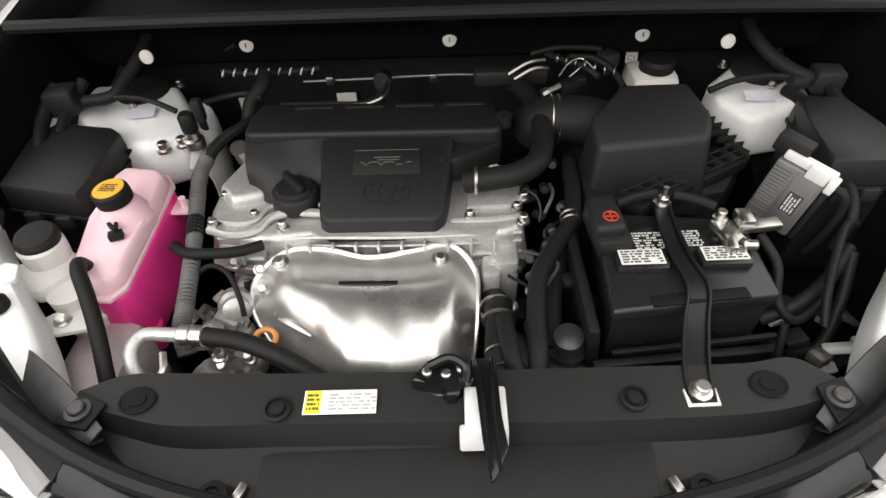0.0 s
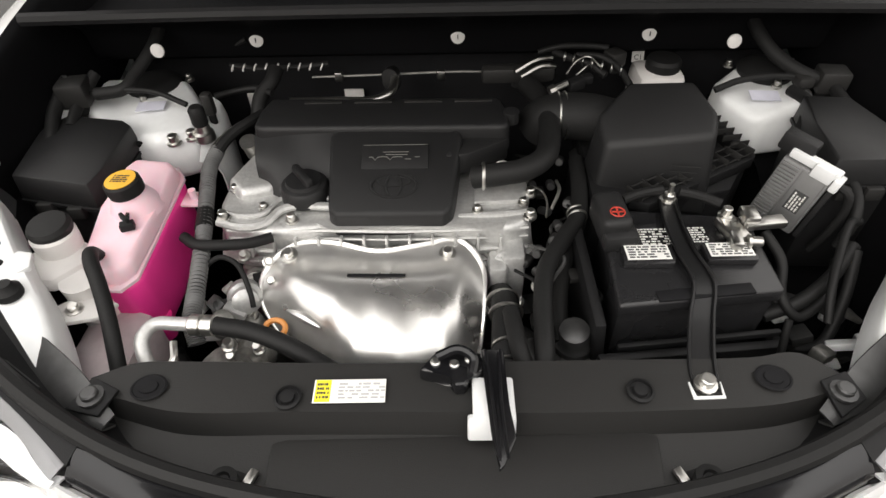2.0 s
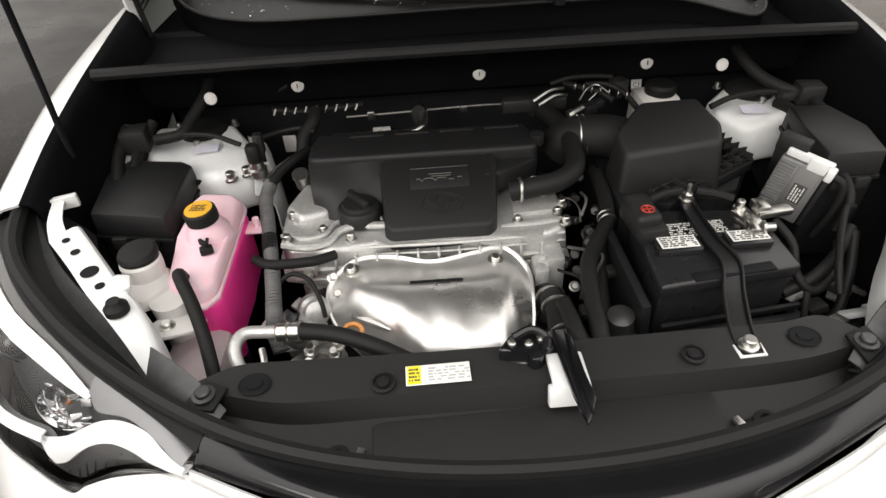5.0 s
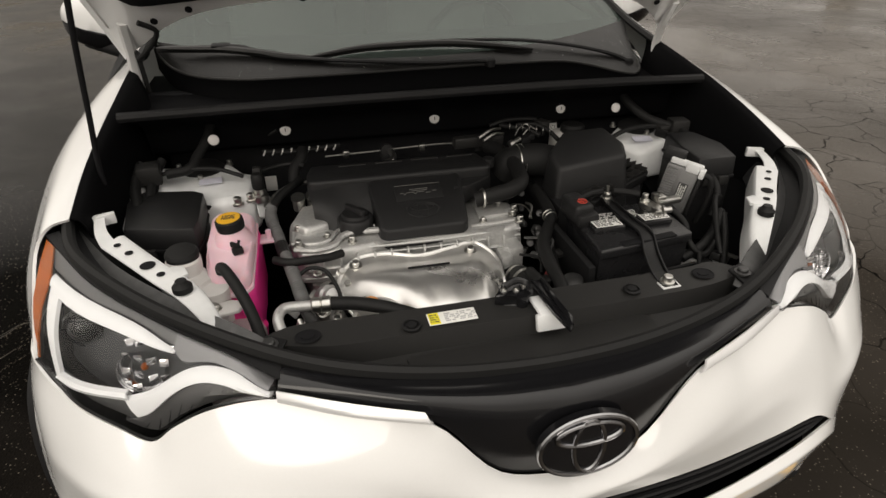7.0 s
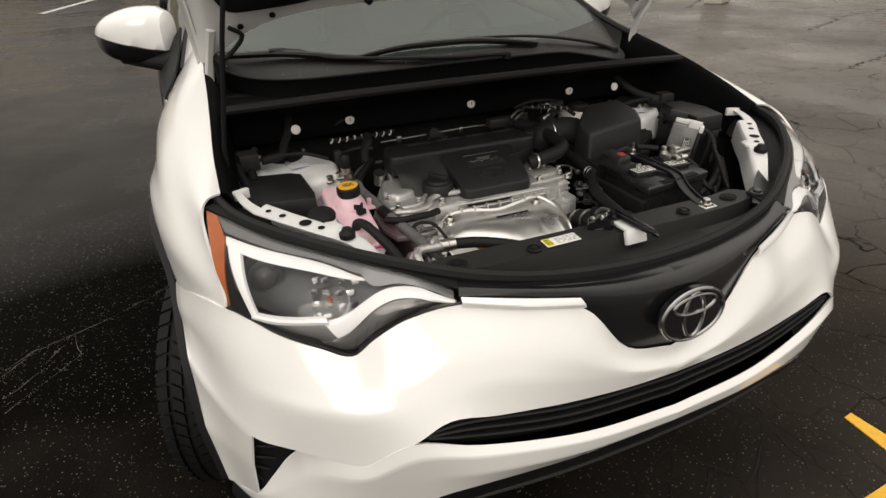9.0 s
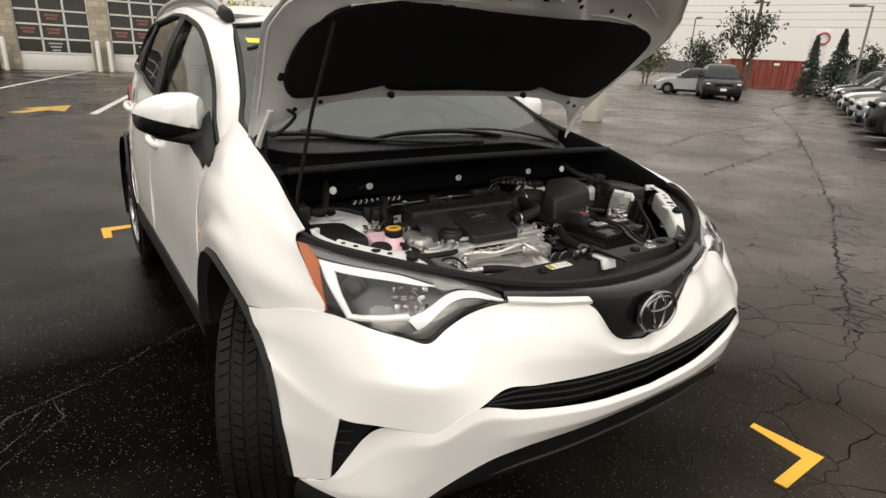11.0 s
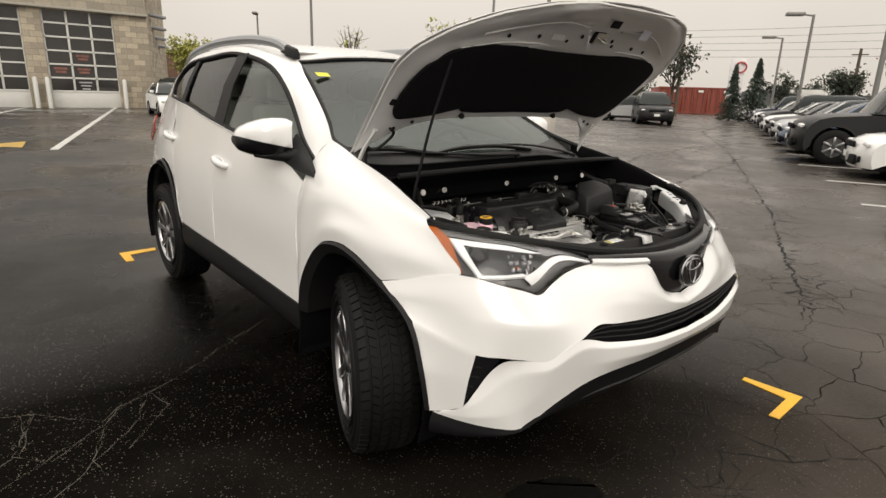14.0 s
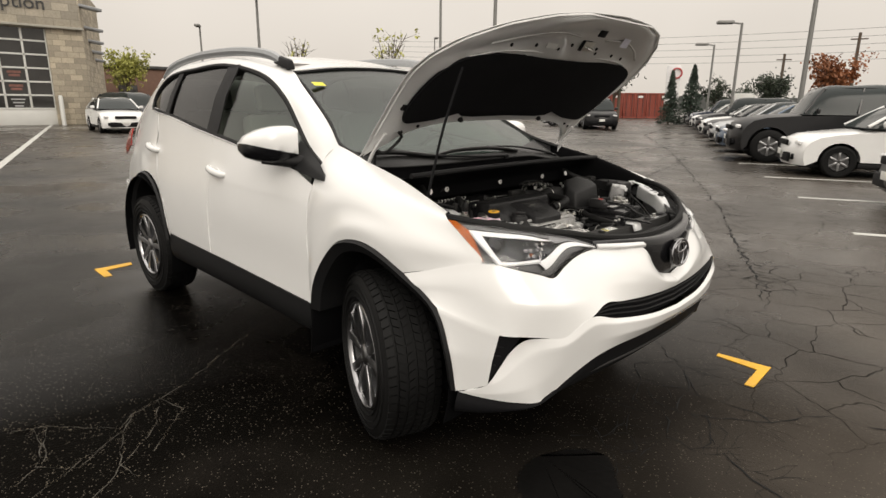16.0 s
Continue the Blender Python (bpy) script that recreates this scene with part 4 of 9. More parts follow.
def mirror_unit(flip):
    g = mirrored if flip else (lambda bm: bm)
    top = part("door_mirror", g(mirror_shell(True)), WHITE, car, "white door mirror with a black lower half")
    part("lower_shell", g(mirror_shell(False)), GLOSSBLACK, top)
    part("mirror_arm", g(sweep(spline([(-0.95, 1.640, 1.140), (-0.88, 1.585, 1.132), (-0.83, 1.545, 1.128), (-0.79, 1.51, 1.128)], 5), lambda t: 0.027 + 0.013 * t, 12, 0.85)), PLASTIC, top)
    part("mirror_pane", g(box((0.13, 0.004, 0.09), (-0.892, 1.692, 1.212), 0.001, (0, 0, -25))), CHROME, top)
    part("turn_signal", g(sweep(spline([(-1.010, 1.748, 1.205), (-0.997, 1.678, 1.200), (-0.966, 1.607, 1.190), (-0.925, 1.560, 1.180)], 5), lambda t: 0.006 - 0.004 * t, 6)), WHITEGLOW, top, "clear turn signal strip")


mirror_unit(False)
mirror_unit(True)


def door_handle(y, z):
    def make():
        x = side_x(y, z)
        line = spline([(x + 0.004, y - 0.105, z - 0.014), (x - 0.018, y - 0.085, z - 0.012), (x - 0.030, y - 0.03, z - 0.004), (x - 0.030, y + 0.03, z + 0.005), (x - 0.018, y + 0.08, z + 0.012), (x + 0.004, y + 0.10, z + 0.014)], 5)
        return sweep(line, lambda t: 0.010 + 0.007 * math.sin(math.pi * t), 10, 1.25)
    return make


def handle_cup(y, z):
    return lambda: lathe([(0.042, 0.0), (0.038, 0.005), (0.028, 0.003), (0.0001, 0.0015)], 28, pose(side_x(y, z) - 0.003, y, z - 0.012, 0, -90, 0) @ Matrix.Diagonal((0.75, 1.3, 1, 1)))


for hy, hz in ((2.355, 1.015), (3.40, 1.085)):
    for hd, cup in zip(both("door_handle", door_handle(hy, hz), WHITE, car), both("handle_cup", handle_cup(hy, hz), WHITE, car)):
        cup.parent = hd


# wheels
def wheel(at, turn, flip):
    hub = tagged(new("wheel"), "black all-season tyre on a machined five-spoke alloy rim")
    hub.parent = car
    hub.matrix_basis = pose(*at, 0, 0, turn) @ pose(0, 0, 0, 0, 90 if flip else -90, 0)
    R, W = 0.360, 0.112
    prof = [(0.222, -W * 0.86), (0.235, -W * 0.98), (0.29, -W * 1.06), (0.33, -W * 0.99), (0.349, -W * 0.83), (0.352, -W * 0.5), (0.353, 0), (0.352, W * 0.5), (0.349, W * 0.83), (0.33, W * 0.99), (0.29, W * 1.06), (0.235, W * 0.98), (0.222, W * 0.86)]
    tyre = part("tyre", lathe(prof, 64, None, False), TYRE, hub)
    tread = bmesh.new()
    shapes = []
    for row, (z, w, n, skew) in enumerate([(-0.094, 0.030, 60, 0.25), (-0.058, 0.026, 66, -0.5), (-0.022, 0.026, 66, 0.5), (0.016, 0.026, 66, -0.5), (0.054, 0.026, 66, 0.5), (0.092, 0.030, 60, -0.25)]):
        for i in range(n):
            a0 = 2 * math.pi * i / n
            da = 2 * math.pi / n * 0.80
            quad = []
            for s, t in ((-1, -1), (1, -1), (1, 1), (-1, 1)):
                zz = z + s * w / 2
                a = a0 + t * da / 2 + skew * s * da * 0.5
                r = R - (0.010 if abs(zz) > 0.095 else 0.0)
                quad.append((r, a, zz))
            top = [tread.verts.new((r * math.cos(a), r * math.sin(a), z_)) for r, a, z_ in quad]
            low = [tread.verts.new(((r - 0.009) * math.cos(a), (r - 0.009) * math.sin(a), z_)) for r, a, z_ in quad]
            tread.faces.new(top)
            for k in range(4):
                j = (k + 1) % 4
                tread.faces.new((low[k], low[j], top[j], top[k]))
    part("tread", tread, TYRE, tyre, "", 20)
    for k in range(3):
        part("sidewall_ring", lathe([(0.248 + 0.028 * k, W * 1.0 + 0.004 * (1 - abs(k - 1))), (0.251 + 0.028 * k, W * 1.055 + 0.003), (0.254 + 0.028 * k, W * 1.0 + 0.004 * (1 - abs(k - 1)))], 64, None, False), TYRE, tyre)
    part("rim_lip", lathe([(0.226, 0.100), (0.230, 0.112), (0.222, 0.116), (0.214, 0.108), (0.212, 0.098)], 64, None, False), MACHINED, hub, "machined silver rim edge")
    part("rim_barrel", lathe([(0.222, 0.10), (0.226, 0.092), (0.214, 0.085), (0.205, 0.0), (0.20, -0.09), (0.215, -0.10)], 64, None, False), DARKMETAL, hub)
    part("brake_disc", lathe([(0.19, -0.02), (0.145, -0.02), (0.145, 0.012), (0.06, 0.012), (0.05, 0.03), (0.0001, 0.03)], 40), DARKMETAL, hub)
    for k in range(5):
        for s in (-1, 1):
            a0 = math.radians(72 * k)
            spoke = prism([(0.04, s * 0.004), (0.04, s * 0.036), (0.13, s * 0.046), (0.217, s * 0.082), (0.220, s * 0.040), (0.13, s * 0.010)][::s], 0.072, 0.100, 0.004, 2)
            for v in spoke.verts:
                v.co.z += 0.010 * (v.co.xy.length / 0.22) ** 2
            part("spoke", moved(spoke, Matrix.Rotation(a0, 4, "Z")), MACHINED, hub, "machined silver spoke")
        a0 = math.radians(72 * k + 36)
        part("pocket", moved(prism([(0.07, -0.018), (0.18, -0.045), (0.20, 0), (0.18, 0.045), (0.07, 0.018)], 0.045, 0.07, 0.004), Matrix.Rotation(a0, 4, "Z")), GLOSSBLACK, hub, "dark painted pocket")
        part("wheel_nut", lathe([(0.010, 0.06), (0.010, 0.092), (0.006, 0.096), (0.0001, 0.096)], 6, pose(0.057 * math.cos(a0), 0.057 * math.sin(a0), 0)), CHROME, hub)
    part("hub_cap", lathe([(0.05, 0.06), (0.05, 0.098), (0.036, 0.106), (0.03, 0.108), (0.0001, 0.110)], 30), MACHINED, hub)
    return hub


wheel((-0.795, 0.935, 0.358), -21, False)
wheel((0.795, 0.955, 0.358), -20, True)
wheel((-0.765, 3.62, 0.358), 0, False)
wheel((0.765, 3.62, 0.358), 0, True)

# cabin
part("dashboard", loft([[(-0.66, 1.36, 1.06), (0, 1.24, 1.07), (0.66, 1.36, 1.06)], [(-0.66, 1.65, 1.07), (0, 1.6, 1.09), (0.66, 1.65, 1.07)], [(-0.66, 1.75, 0.8), (0, 1.75, 0.8), (0.66, 1.75, 0.8)]], 5, 4, 0.02), PLASTIC_GREY, car)
for sx in (-0.36, 0.36):
    for y0, hh in ((2.15, 1.0), (3.05, 1.0)):
        seat = part("seat", join(box((0.5, 0.52, 0.16), (sx, y0, 0.68), 0.05), box((0.48, 0.13, 0.62), (sx, y0 + 0.30, 1.02), 0.05, (-14, 0, 0)), box((0.26, 0.09, 0.17), (sx, y0 + 0.40, 1.42), 0.035, (-10, 0, 0))), INTERIOR, car)
part("steering_wheel", sweep([V(0.36 + 0.18 * math.cos(a), 1.86 - 0.06 * math.sin(a), 1.03 + 0.17 * math.sin(a)) for a in (2 * math.pi * i / 32 for i in range(32))], 0.014, 8, closed=True), PLASTIC_GREY, car)
part("cabin_floor", box((1.5, 2.8, 0.05), (0, 2.85, 0.46), 0.01), INTERIOR, car)
part("headliner", box((1.05, 1.5, 0.02), (0, 2.85, 1.60), 0.008), INTERIOR, car)
part("interior_mirror", box((0.22, 0.03, 0.07), (0, 1.78, 1.44), 0.012), PLASTIC, car)
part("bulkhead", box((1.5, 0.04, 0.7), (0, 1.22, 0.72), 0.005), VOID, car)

# cowl, wipers
RIM = [(-0.705, 1.32, 1.165), (-0.665, 1.255, 1.132), (-0.60, 1.19, 1.118), (-0.48, 1.12, 1.118), (-0.30, 1.105, 1.119), (0, 1.112, 1.120), (0.25, 1.115, 1.120), (0.42, 1.108, 1.118), (0.50, 1.09, 1.106), (0.565, 1.05, 1.094), (0.605, 1.035, 1.090), (0.640, 1.065, 1.096), (0.665, 1.17, 1.130), (0.705, 1.30, 1.175)]
rim_line = spline(RIM, 6)


def glass_foot(p):
    x = max(-0.712, min(0.712, p.x + 0.03 * max(0.0, min(1.0, (p.x - 0.5) / 0.1))))
    return V(x, 1.134 + 0.355 * x * x, 1.147 + 0.084 * x * x)


top_rows = [[glass_foot(p).lerp(V(*p), f) + V(0, 0, 0.003 * math.sin(math.pi * f)) for p in rim_line] for f in (0, 0.2, 0.4, 0.6, 0.8, 1.0)]
part("cowl_panel", grid(top_rows, 0.003), WETPLASTIC, car, "wet black plastic cowl under the windscreen")
wall_rows = [[V(p.x, p.y + dy, p.z - dz) for p in rim_line] for dy, dz in ((0.0, 0.003), (0.004, 0.012), (0.006, 0.03), (0.004, 0.056))]
part("cowl_wall", grid(wall_rows, 0.003), COWL, car)
part("cowl_trough", loft([
    [(-0.745, 1.42, 1.070), (-0.4, 1.42, 1.065), (0, 1.42, 1.064), (0.4, 1.42, 1.065), (0.745, 1.42, 1.070)],
    [(-0.745, 1.13, 1.068), (-0.4, 1.13, 1.064), (0, 1.13, 1.063), (0.4, 1.13, 1.064), (0.745, 1.13, 1.068)],
    [(-0.735, 0.995, 1.066), (-0.4, 0.992, 1.063), (0, 0.990, 1.062), (0.4, 0.992, 1.063), (0.735, 0.995, 1.066)],
    [(-0.715, 0.935, 1.090), (-0.4, 0.930, 1.090), (0, 0.928, 1.090), (0.4, 0.930, 1.090), (0.715, 0.935, 1.090)],
    [(-0.705, 0.87, 1.114), (-0.4, 0.862, 1.119), (0, 0.86, 1.121), (0.4, 0.862, 1.119), (0.705, 0.87, 1.114)],
], 6, 5, 0.004), COWL, car, "dark drain trough in front of the windscreen")
part("rim_edge", sweep(rim_line, 0.0035, 6), PLASTIC_GREY, car, "rounded lip of the cowl")
rw = random.Random(64)
drops = bmesh.new()
for k in range(260):
    i, f = rw.randrange(len(rim_line) - 1), rw.uniform(0.05, 0.95)
    p = glass_foot(rim_line[i]).lerp(V(*rim_line[i]), f) + V(rw.uniform(-0.006, 0.006), 0, 0.004)
    r = rw.uniform(0.0005, 0.0014)
    bmesh.ops.create_icosphere(drops, subdivisions=1, radius=r, matrix=Matrix.Translation(p) @ Matrix.Diagonal((1.2, 1, 0.5, 1)))
tagged(part("water_drops", drops, CHROME, car, "rain drops lying on the cowl"), kind="stuff")
part("cowl_seal", sweep(spline([(-0.715, 0.862, 1.115), (-0.4, 0.855, 1.121), (0, 0.852, 1.123), (0.4, 0.855, 1.121), (0.70, 0.862, 1.112)], 8), 0.011, 8), PLASTIC, car, "black rubber bonnet seal")
part("cowl_front", loft([
    [(-0.70, 0.868, 1.108), (-0.4, 0.862, 1.112), (0, 0.86, 1.114), (0.4, 0.862, 1.112), (0.70, 0.868, 1.106)],
    [(-0.70, 0.98, 1.05), (-0.4, 0.985, 1.05), (0, 0.985, 1.05), (0.4, 0.985, 1.05), (0.70, 0.98, 1.05)],
    [(-0.70, 1.0, 0.985), (-0.4, 1.003, 0.985), (0, 1.003, 0.985), (0.4, 1.003, 0.985), (0.70, 1.0, 0.985)],
    [(-0.70, 1.08, 0.96), (-0.4, 1.10, 0.95), (0, 1.10, 0.95), (0.4, 1.10, 0.95), (0.70, 1.08, 0.96)],
], 5, 3, 0.004), COWL, car)
for arm_pts, blade_pts in (
    ([(0.615, 1.088, 1.112), (0.585, 1.108, 1.126), (0.50, 1.136, 1.146), (0.35, 1.156, 1.168), (0.20, 1.163, 1.178), (0.09, 1.163, 1.180)],
     [(-0.29, 1.147, 1.160), (-0.16, 1.160, 1.173), (-0.05, 1.160, 1.176), (0.09, 1.157, 1.175), (0.20, 1.150, 1.166), (0.33, 1.136, 1.151)]),
    ([(0.195, 1.110, 1.130), (0.15, 1.108, 1.134), (0.03, 1.109, 1.136), (-0.143, 1.118, 1.146), (-0.305, 1.143, 1.156), (-0.39, 1.165, 1.163), (-0.46, 1.200, 1.182), (-0.52, 1.214, 1.188)],
     [(-0.685, 1.250, 1.180), (-0.60, 1.226, 1.180), (-0.52, 1.208, 1.179), (-0.44, 1.186, 1.172), (-0.34, 1.158, 1.160), (-0.26, 1.146, 1.155)]),
):
    wiper = part("wiper", sweep(spline(arm_pts, 8), lambda t: 0.0095 - 0.004 * t, 8, 0.75), PLASTIC, car, "black wiper arm and blade")
    blade = part("blade", sweep(spline(blade_pts, 8), lambda t: 0.0035 + 0.0085 * math.sin(math.pi * min(1, max(0, t))) ** 0.5, 8, 0.8), WETPLASTIC, wiper)
    part("rubber_edge", sweep([p + V(0, 0.006, -0.008) for p in spline(blade_pts, 8)], 0.003, 6, 1.6), RUBBER, blade)
    part("pivot", lathe([(0.014, -0.014), (0.014, 0.004), (0.010, 0.009), (0.0001, 0.010)], 16, pose(*arm_pts[0])), PLASTIC, wiper)
    j = V(*arm_pts[-1])
    part("blade_joint", box((0.05, 0.016, 0.014), tuple(j + V(0.0, -0.004, -0.003)), 0.004, (25, 0, 0)), PLASTIC, wiper)

# ---- the bonnet, open ----
HINGE = V(0, 1.12, 1.145)
OPEN = Matrix.Translation(HINGE + V(0, 0.035, 0.055)) @ Matrix.Rotation(radians(-47.5), 4, "X") @ Matrix.Translation(-HINGE)


def hood_point(x, a, down=0.0):
    """A point of the shut bonnet: across x, forwards a from the hinges, below its skin."""
    z = 1.158 - 0.040 * a - 0.24 * a * a * a
    crown = 0.035 * (1 - (x / 0.8) ** 2)
    return V(x, 1.125 - a, z + crown - 0.03 - down)


def hood_half(a):
    return curve(a, [(0, 0.745), (0.25, 0.765), (0.50, 0.798), (0.585, 0.778), (0.69, 0.708), (0.80, 0.58), (0.89, 0.41), (0.935, 0.22), (0.946, 0.02)])


def hood_sheet(inset, down0, down1, a0, a1, n=28, m=24, thick=0.002, push=None):
    rows = []
    for j in range(m + 1):
        f = 1 - (1 - j / m) ** 1.6
        a = a0 + (a1 - a0) * f
        h = max(0.01, hood_half(a / a1 * 0.946 if a1 < 0.94 else a) - inset)
        row = []
        for i in range(n + 1):
            s = 2 * i / n - 1
            s = math.copysign(1 - (1 - abs(s)) ** 1.25, s)
            e = max(abs(s) ** 8, (j / m) ** 10)
            d = down0 + (down1 - down0) * (1 - e)
            ab = a + (0.205 * (1 - abs(s) ** 6) - 0.02) * (1 - f) ** 3
            row.append(OPEN @ hood_point(s * h, ab, d + (push(s * h, a) if push else 0)))
        rows.append(row)
    return grid(rows, thick)


def frame_relief(x, a):
    """The pressed ribs of the inner frame."""
    r = 0.0
    r += 0.012 * math.exp(-((a - 0.66 + 0.12 * (x / 0.7) ** 2) / 0.03) ** 2)
    r -= 0.010 * math.exp(-((a - 0.80 + 0.25 * (x / 0.7) ** 2) / 0.05) ** 2)
    r += 0.010 * math.exp(-((abs(x) - 0.66) / 0.03) ** 2) * (a < 0.6)
    return r


bonnet = part("bonnet", hood_sheet(0, 0, 0, 0, 0.946, thick=0.0015), WHITE, car, "white bonnet propped open")
part("inner_frame", hood_sheet(0.012, 0.006, 0.030, 0.01, 0.93, push=frame_relief), WHITE, bonnet, "white pressed inner frame")
PAD = [(-0.66, 0.22), (-0.60, 0.215), (-0.46, 0.235), (-0.42, 0.262), (-0.36, 0.265), (-0.32, 0.24), (0, 0.235), (0.32, 0.24), (0.36, 0.265), (0.42, 0.262), (0.46, 0.235), (0.60, 0.215), (0.66, 0.22), (0.70, 0.30), (0.695, 0.47), (0.655, 0.575), (0.56, 0.63), (0.42, 0.648), (0.3, 0.652), (0.15, 0.635), (0, 0.63), (-0.15, 0.635), (-0.3, 0.652), (-0.42, 0.648), (-0.56, 0.63), (-0.655, 0.575), (-0.695, 0.47), (-0.70, 0.30)]


def pad():
    line = spline([(x, a, 0) for x, a in PAD], 3, True)
    bm = bmesh.new()
    c = V(0, 0.38, 0)
    rings = []
    for k, d in ((1.0, 0.030), (0.995, 0.040), (0.96, 0.044), (0.7, 0.046), (0.4, 0.046), (0.1, 0.046)):
        rings.append([bm.verts.new(OPEN @ hood_point(c.x + (p.x - c.x) * k, c.y + (p.y - c.y) * k, d)) for p in line])
    for a, b in zip(rings, rings[1:]):
        for i in range(len(a)):
            j = (i + 1) % len(a)
            bm.faces.new((a[i], a[j], b[j], b[i]))
    bm.faces.new(rings[-1])
    return bm


def hem(inset, down):
    right = [V(hood_half(a) - inset, a, 0) for a in np.linspace(0.12, 0.925, 40)]
    return [on_hood(p.x, p.y, down) for p in right] + [on_hood(-p.x, p.y, down) for p in right[::-1]]


def on_hood(x, a, d):
    return OPEN @ hood_point(x, a, d)


part("folded_hem", sweep(hem(0.016, 0.010), 0.0045, 6), WHITE, bonnet)
for s in (-1, 1):
    part("pressed_rib", sweep(spline([on_hood(s * 0.08, 0.665, 0.036), on_hood(s * 0.3, 0.668, 0.036), on_hood(s * 0.46, 0.655, 0.034), on_hood(s * 0.60, 0.61, 0.030)], 8), 0.007, 8, 0.5), WHITE, bonnet)
    part("pressed_rib", sweep(spline([on_hood(s * 0.10, 0.79, 0.028), on_hood(s * 0.25, 0.80, 0.026), on_hood(s * 0.40, 0.76, 0.026), on_hood(s * 0.55, 0.69, 0.024)], 8), 0.006, 8, 0.5), WHITE, bonnet)
part("sound_pad", pad(), CLOTH, bonnet, "black felt insulation pad")


def hood_frame(x, a, d):
    """Axes at a place of the underside, z pointing out of it."""
    return Matrix.Translation(on_hood(x, a, d)) @ (OPEN.to_3x3() @ V(0, -0.12, -1)).to_track_quat("Z", "Y").to_matrix().to_4x4()


part("striker", join(moved(sweep([V(0.02 * math.cos(a), 0, 0.028 * math.sin(a)) for a in np.linspace(0, math.pi, 14)], 0.004, 8), hood_frame(0.02, 0.745, 0.044)), moved(box((0.075, 0.045, 0.004), (0, 0, 0), 0.001), hood_frame(0.02, 0.745, 0.042))), STEEL, bonnet, "steel latch striker")
part("latch_hole", moved(box((0.07, 0.05, 0.006), (0, 0, 0), 0.002), hood_frame(0.0, 0.745, 0.038)), VOID, bonnet)
part("frame_hole", moved(box((0.055, 0.045, 0.006), (0, 0, 0), 0.006), hood_frame(-0.02, 0.845, 0.030)), VOID, bonnet)
for x, a in ((-0.13, 0.70), (-0.08, 0.735), (0.12, 0.73), (0.16, 0.70), (-0.30, 0.71), (0.30, 0.70), (0.4, 0.69), (-0.45, 0.70), (-0.63, 0.155), (0.58, 0.175), (0.63, 0.155), (-0.55, 0.185)):
    part("frame_hole", moved(lathe([(0.008, 0), (0.008, 0.003), (0.0001, 0.003)], 12), hood_frame(x, a, 0.033)), VOID, bonnet)
part("grey_label", moved(box((0.06, 0.09, 0.001), (0, 0, 0), 0), hood_frame(0.22, 0.83, 0.026)), mat("pale lilac label", (0.55, 0.55, 0.62), 0.6), bonnet, "pale paper label on the inner frame")
part("grey_label", moved(box((0.07, 0.03, 0.001), (0, 0, 0), 0), hood_frame(-0.20, 0.72, 0.032)), mat("pale grey label", (0.6, 0.6, 0.58), 0.6), bonnet, "pale paper label on the inner frame")
for x in (-0.30, 0.30):
    part("bump_stop", moved(lathe([(0.012, 0), (0.012, 0.012), (0.008, 0.02), (0.0001, 0.02)], 12), hood_frame(x, 0.212, 0.03)), RUBBER, bonnet)
part("bump_stop", moved(box((0.025, 0.03, 0.012), (0, 0, 0), 0.003), hood_frame(-0.70, 0.30, 0.02)), RUBBER, bonnet)
for s in (-1, 1):
    part("hinge", sweep(spline([tuple(on_hood(s * 0.70, 0.14, 0.02)), tuple(on_hood(s * 0.715, 0.03, 0.03)), (s * 0.725, 1.13, 1.13), (s * 0.73, 1.10, 1.09)], 6), 0.013, 6, 0.5), WHITE, bonnet, "white painted bonnet hinge")
part("washer_hose", tube([tuple(on_hood(-0.66, 0.17, 0.045)), tuple(on_hood(-0.63, 0.14, 0.05)), tuple(on_hood(-0.69, 0.06, 0.06)), (-0.70, 1.10, 1.20), (-0.70, 1.12, 1.10)], 0.006, 8, 8), RUBBER, bonnet)
part("prop_rod", sweep(spline([(-0.738, 0.735, 1.02), (-0.737, 0.735, 1.06), (-0.722, 0.722, 1.16), (-0.700, 0.700, 1.30), (-0.672, 0.668, 1.44), (-0.655, 0.645, 1.53)], 8), 0.0052, 10), VOID, car, "black bonnet prop rod with a foam sleeve")


# ---- the engine bay ----
PINK = mat("pale pink translucent plastic", (0.86, 0.60, 0.67), 0.35, vary=0.05, grain=30)
PINK.node_tree.nodes["Principled BSDF"].inputs["Subsurface Weight"].default_value = 0.4
PINK.node_tree.nodes["Principled BSDF"].inputs["Subsurface Radius"].default_value = (0.02, 0.008, 0.01)
HOTPINK = mat("pink coolant behind plastic", (0.88, 0.045, 0.30), 0.3, vary=0.08, grain=20)
MILKY = mat("milky white plastic", (0.70, 0.68, 0.66), 0.4, vary=0.05)
LABELY = mat("yellow label panel", (0.80, 0.70, 0.03), 0.5, vary=0.03)
COVER = mat("black satin engine cover", (0.014, 0.014, 0.0144), 0.45, bump=0.3, grain=1100, vary=0.12, spec=0.32)
CASE = mat("black battery case", (0.016, 0.016, 0.017), 0.28, bump=0.1, grain=400, vary=0.2)
ORANGE = mat("orange plastic", (0.7, 0.28, 0.06), 0.4)
STEEL_DULL = mat("dull cast iron and alloy", (0.26, 0.255, 0.24), 0.5, metal=0.8, bump=0.4, grain=140, vary=0.3)


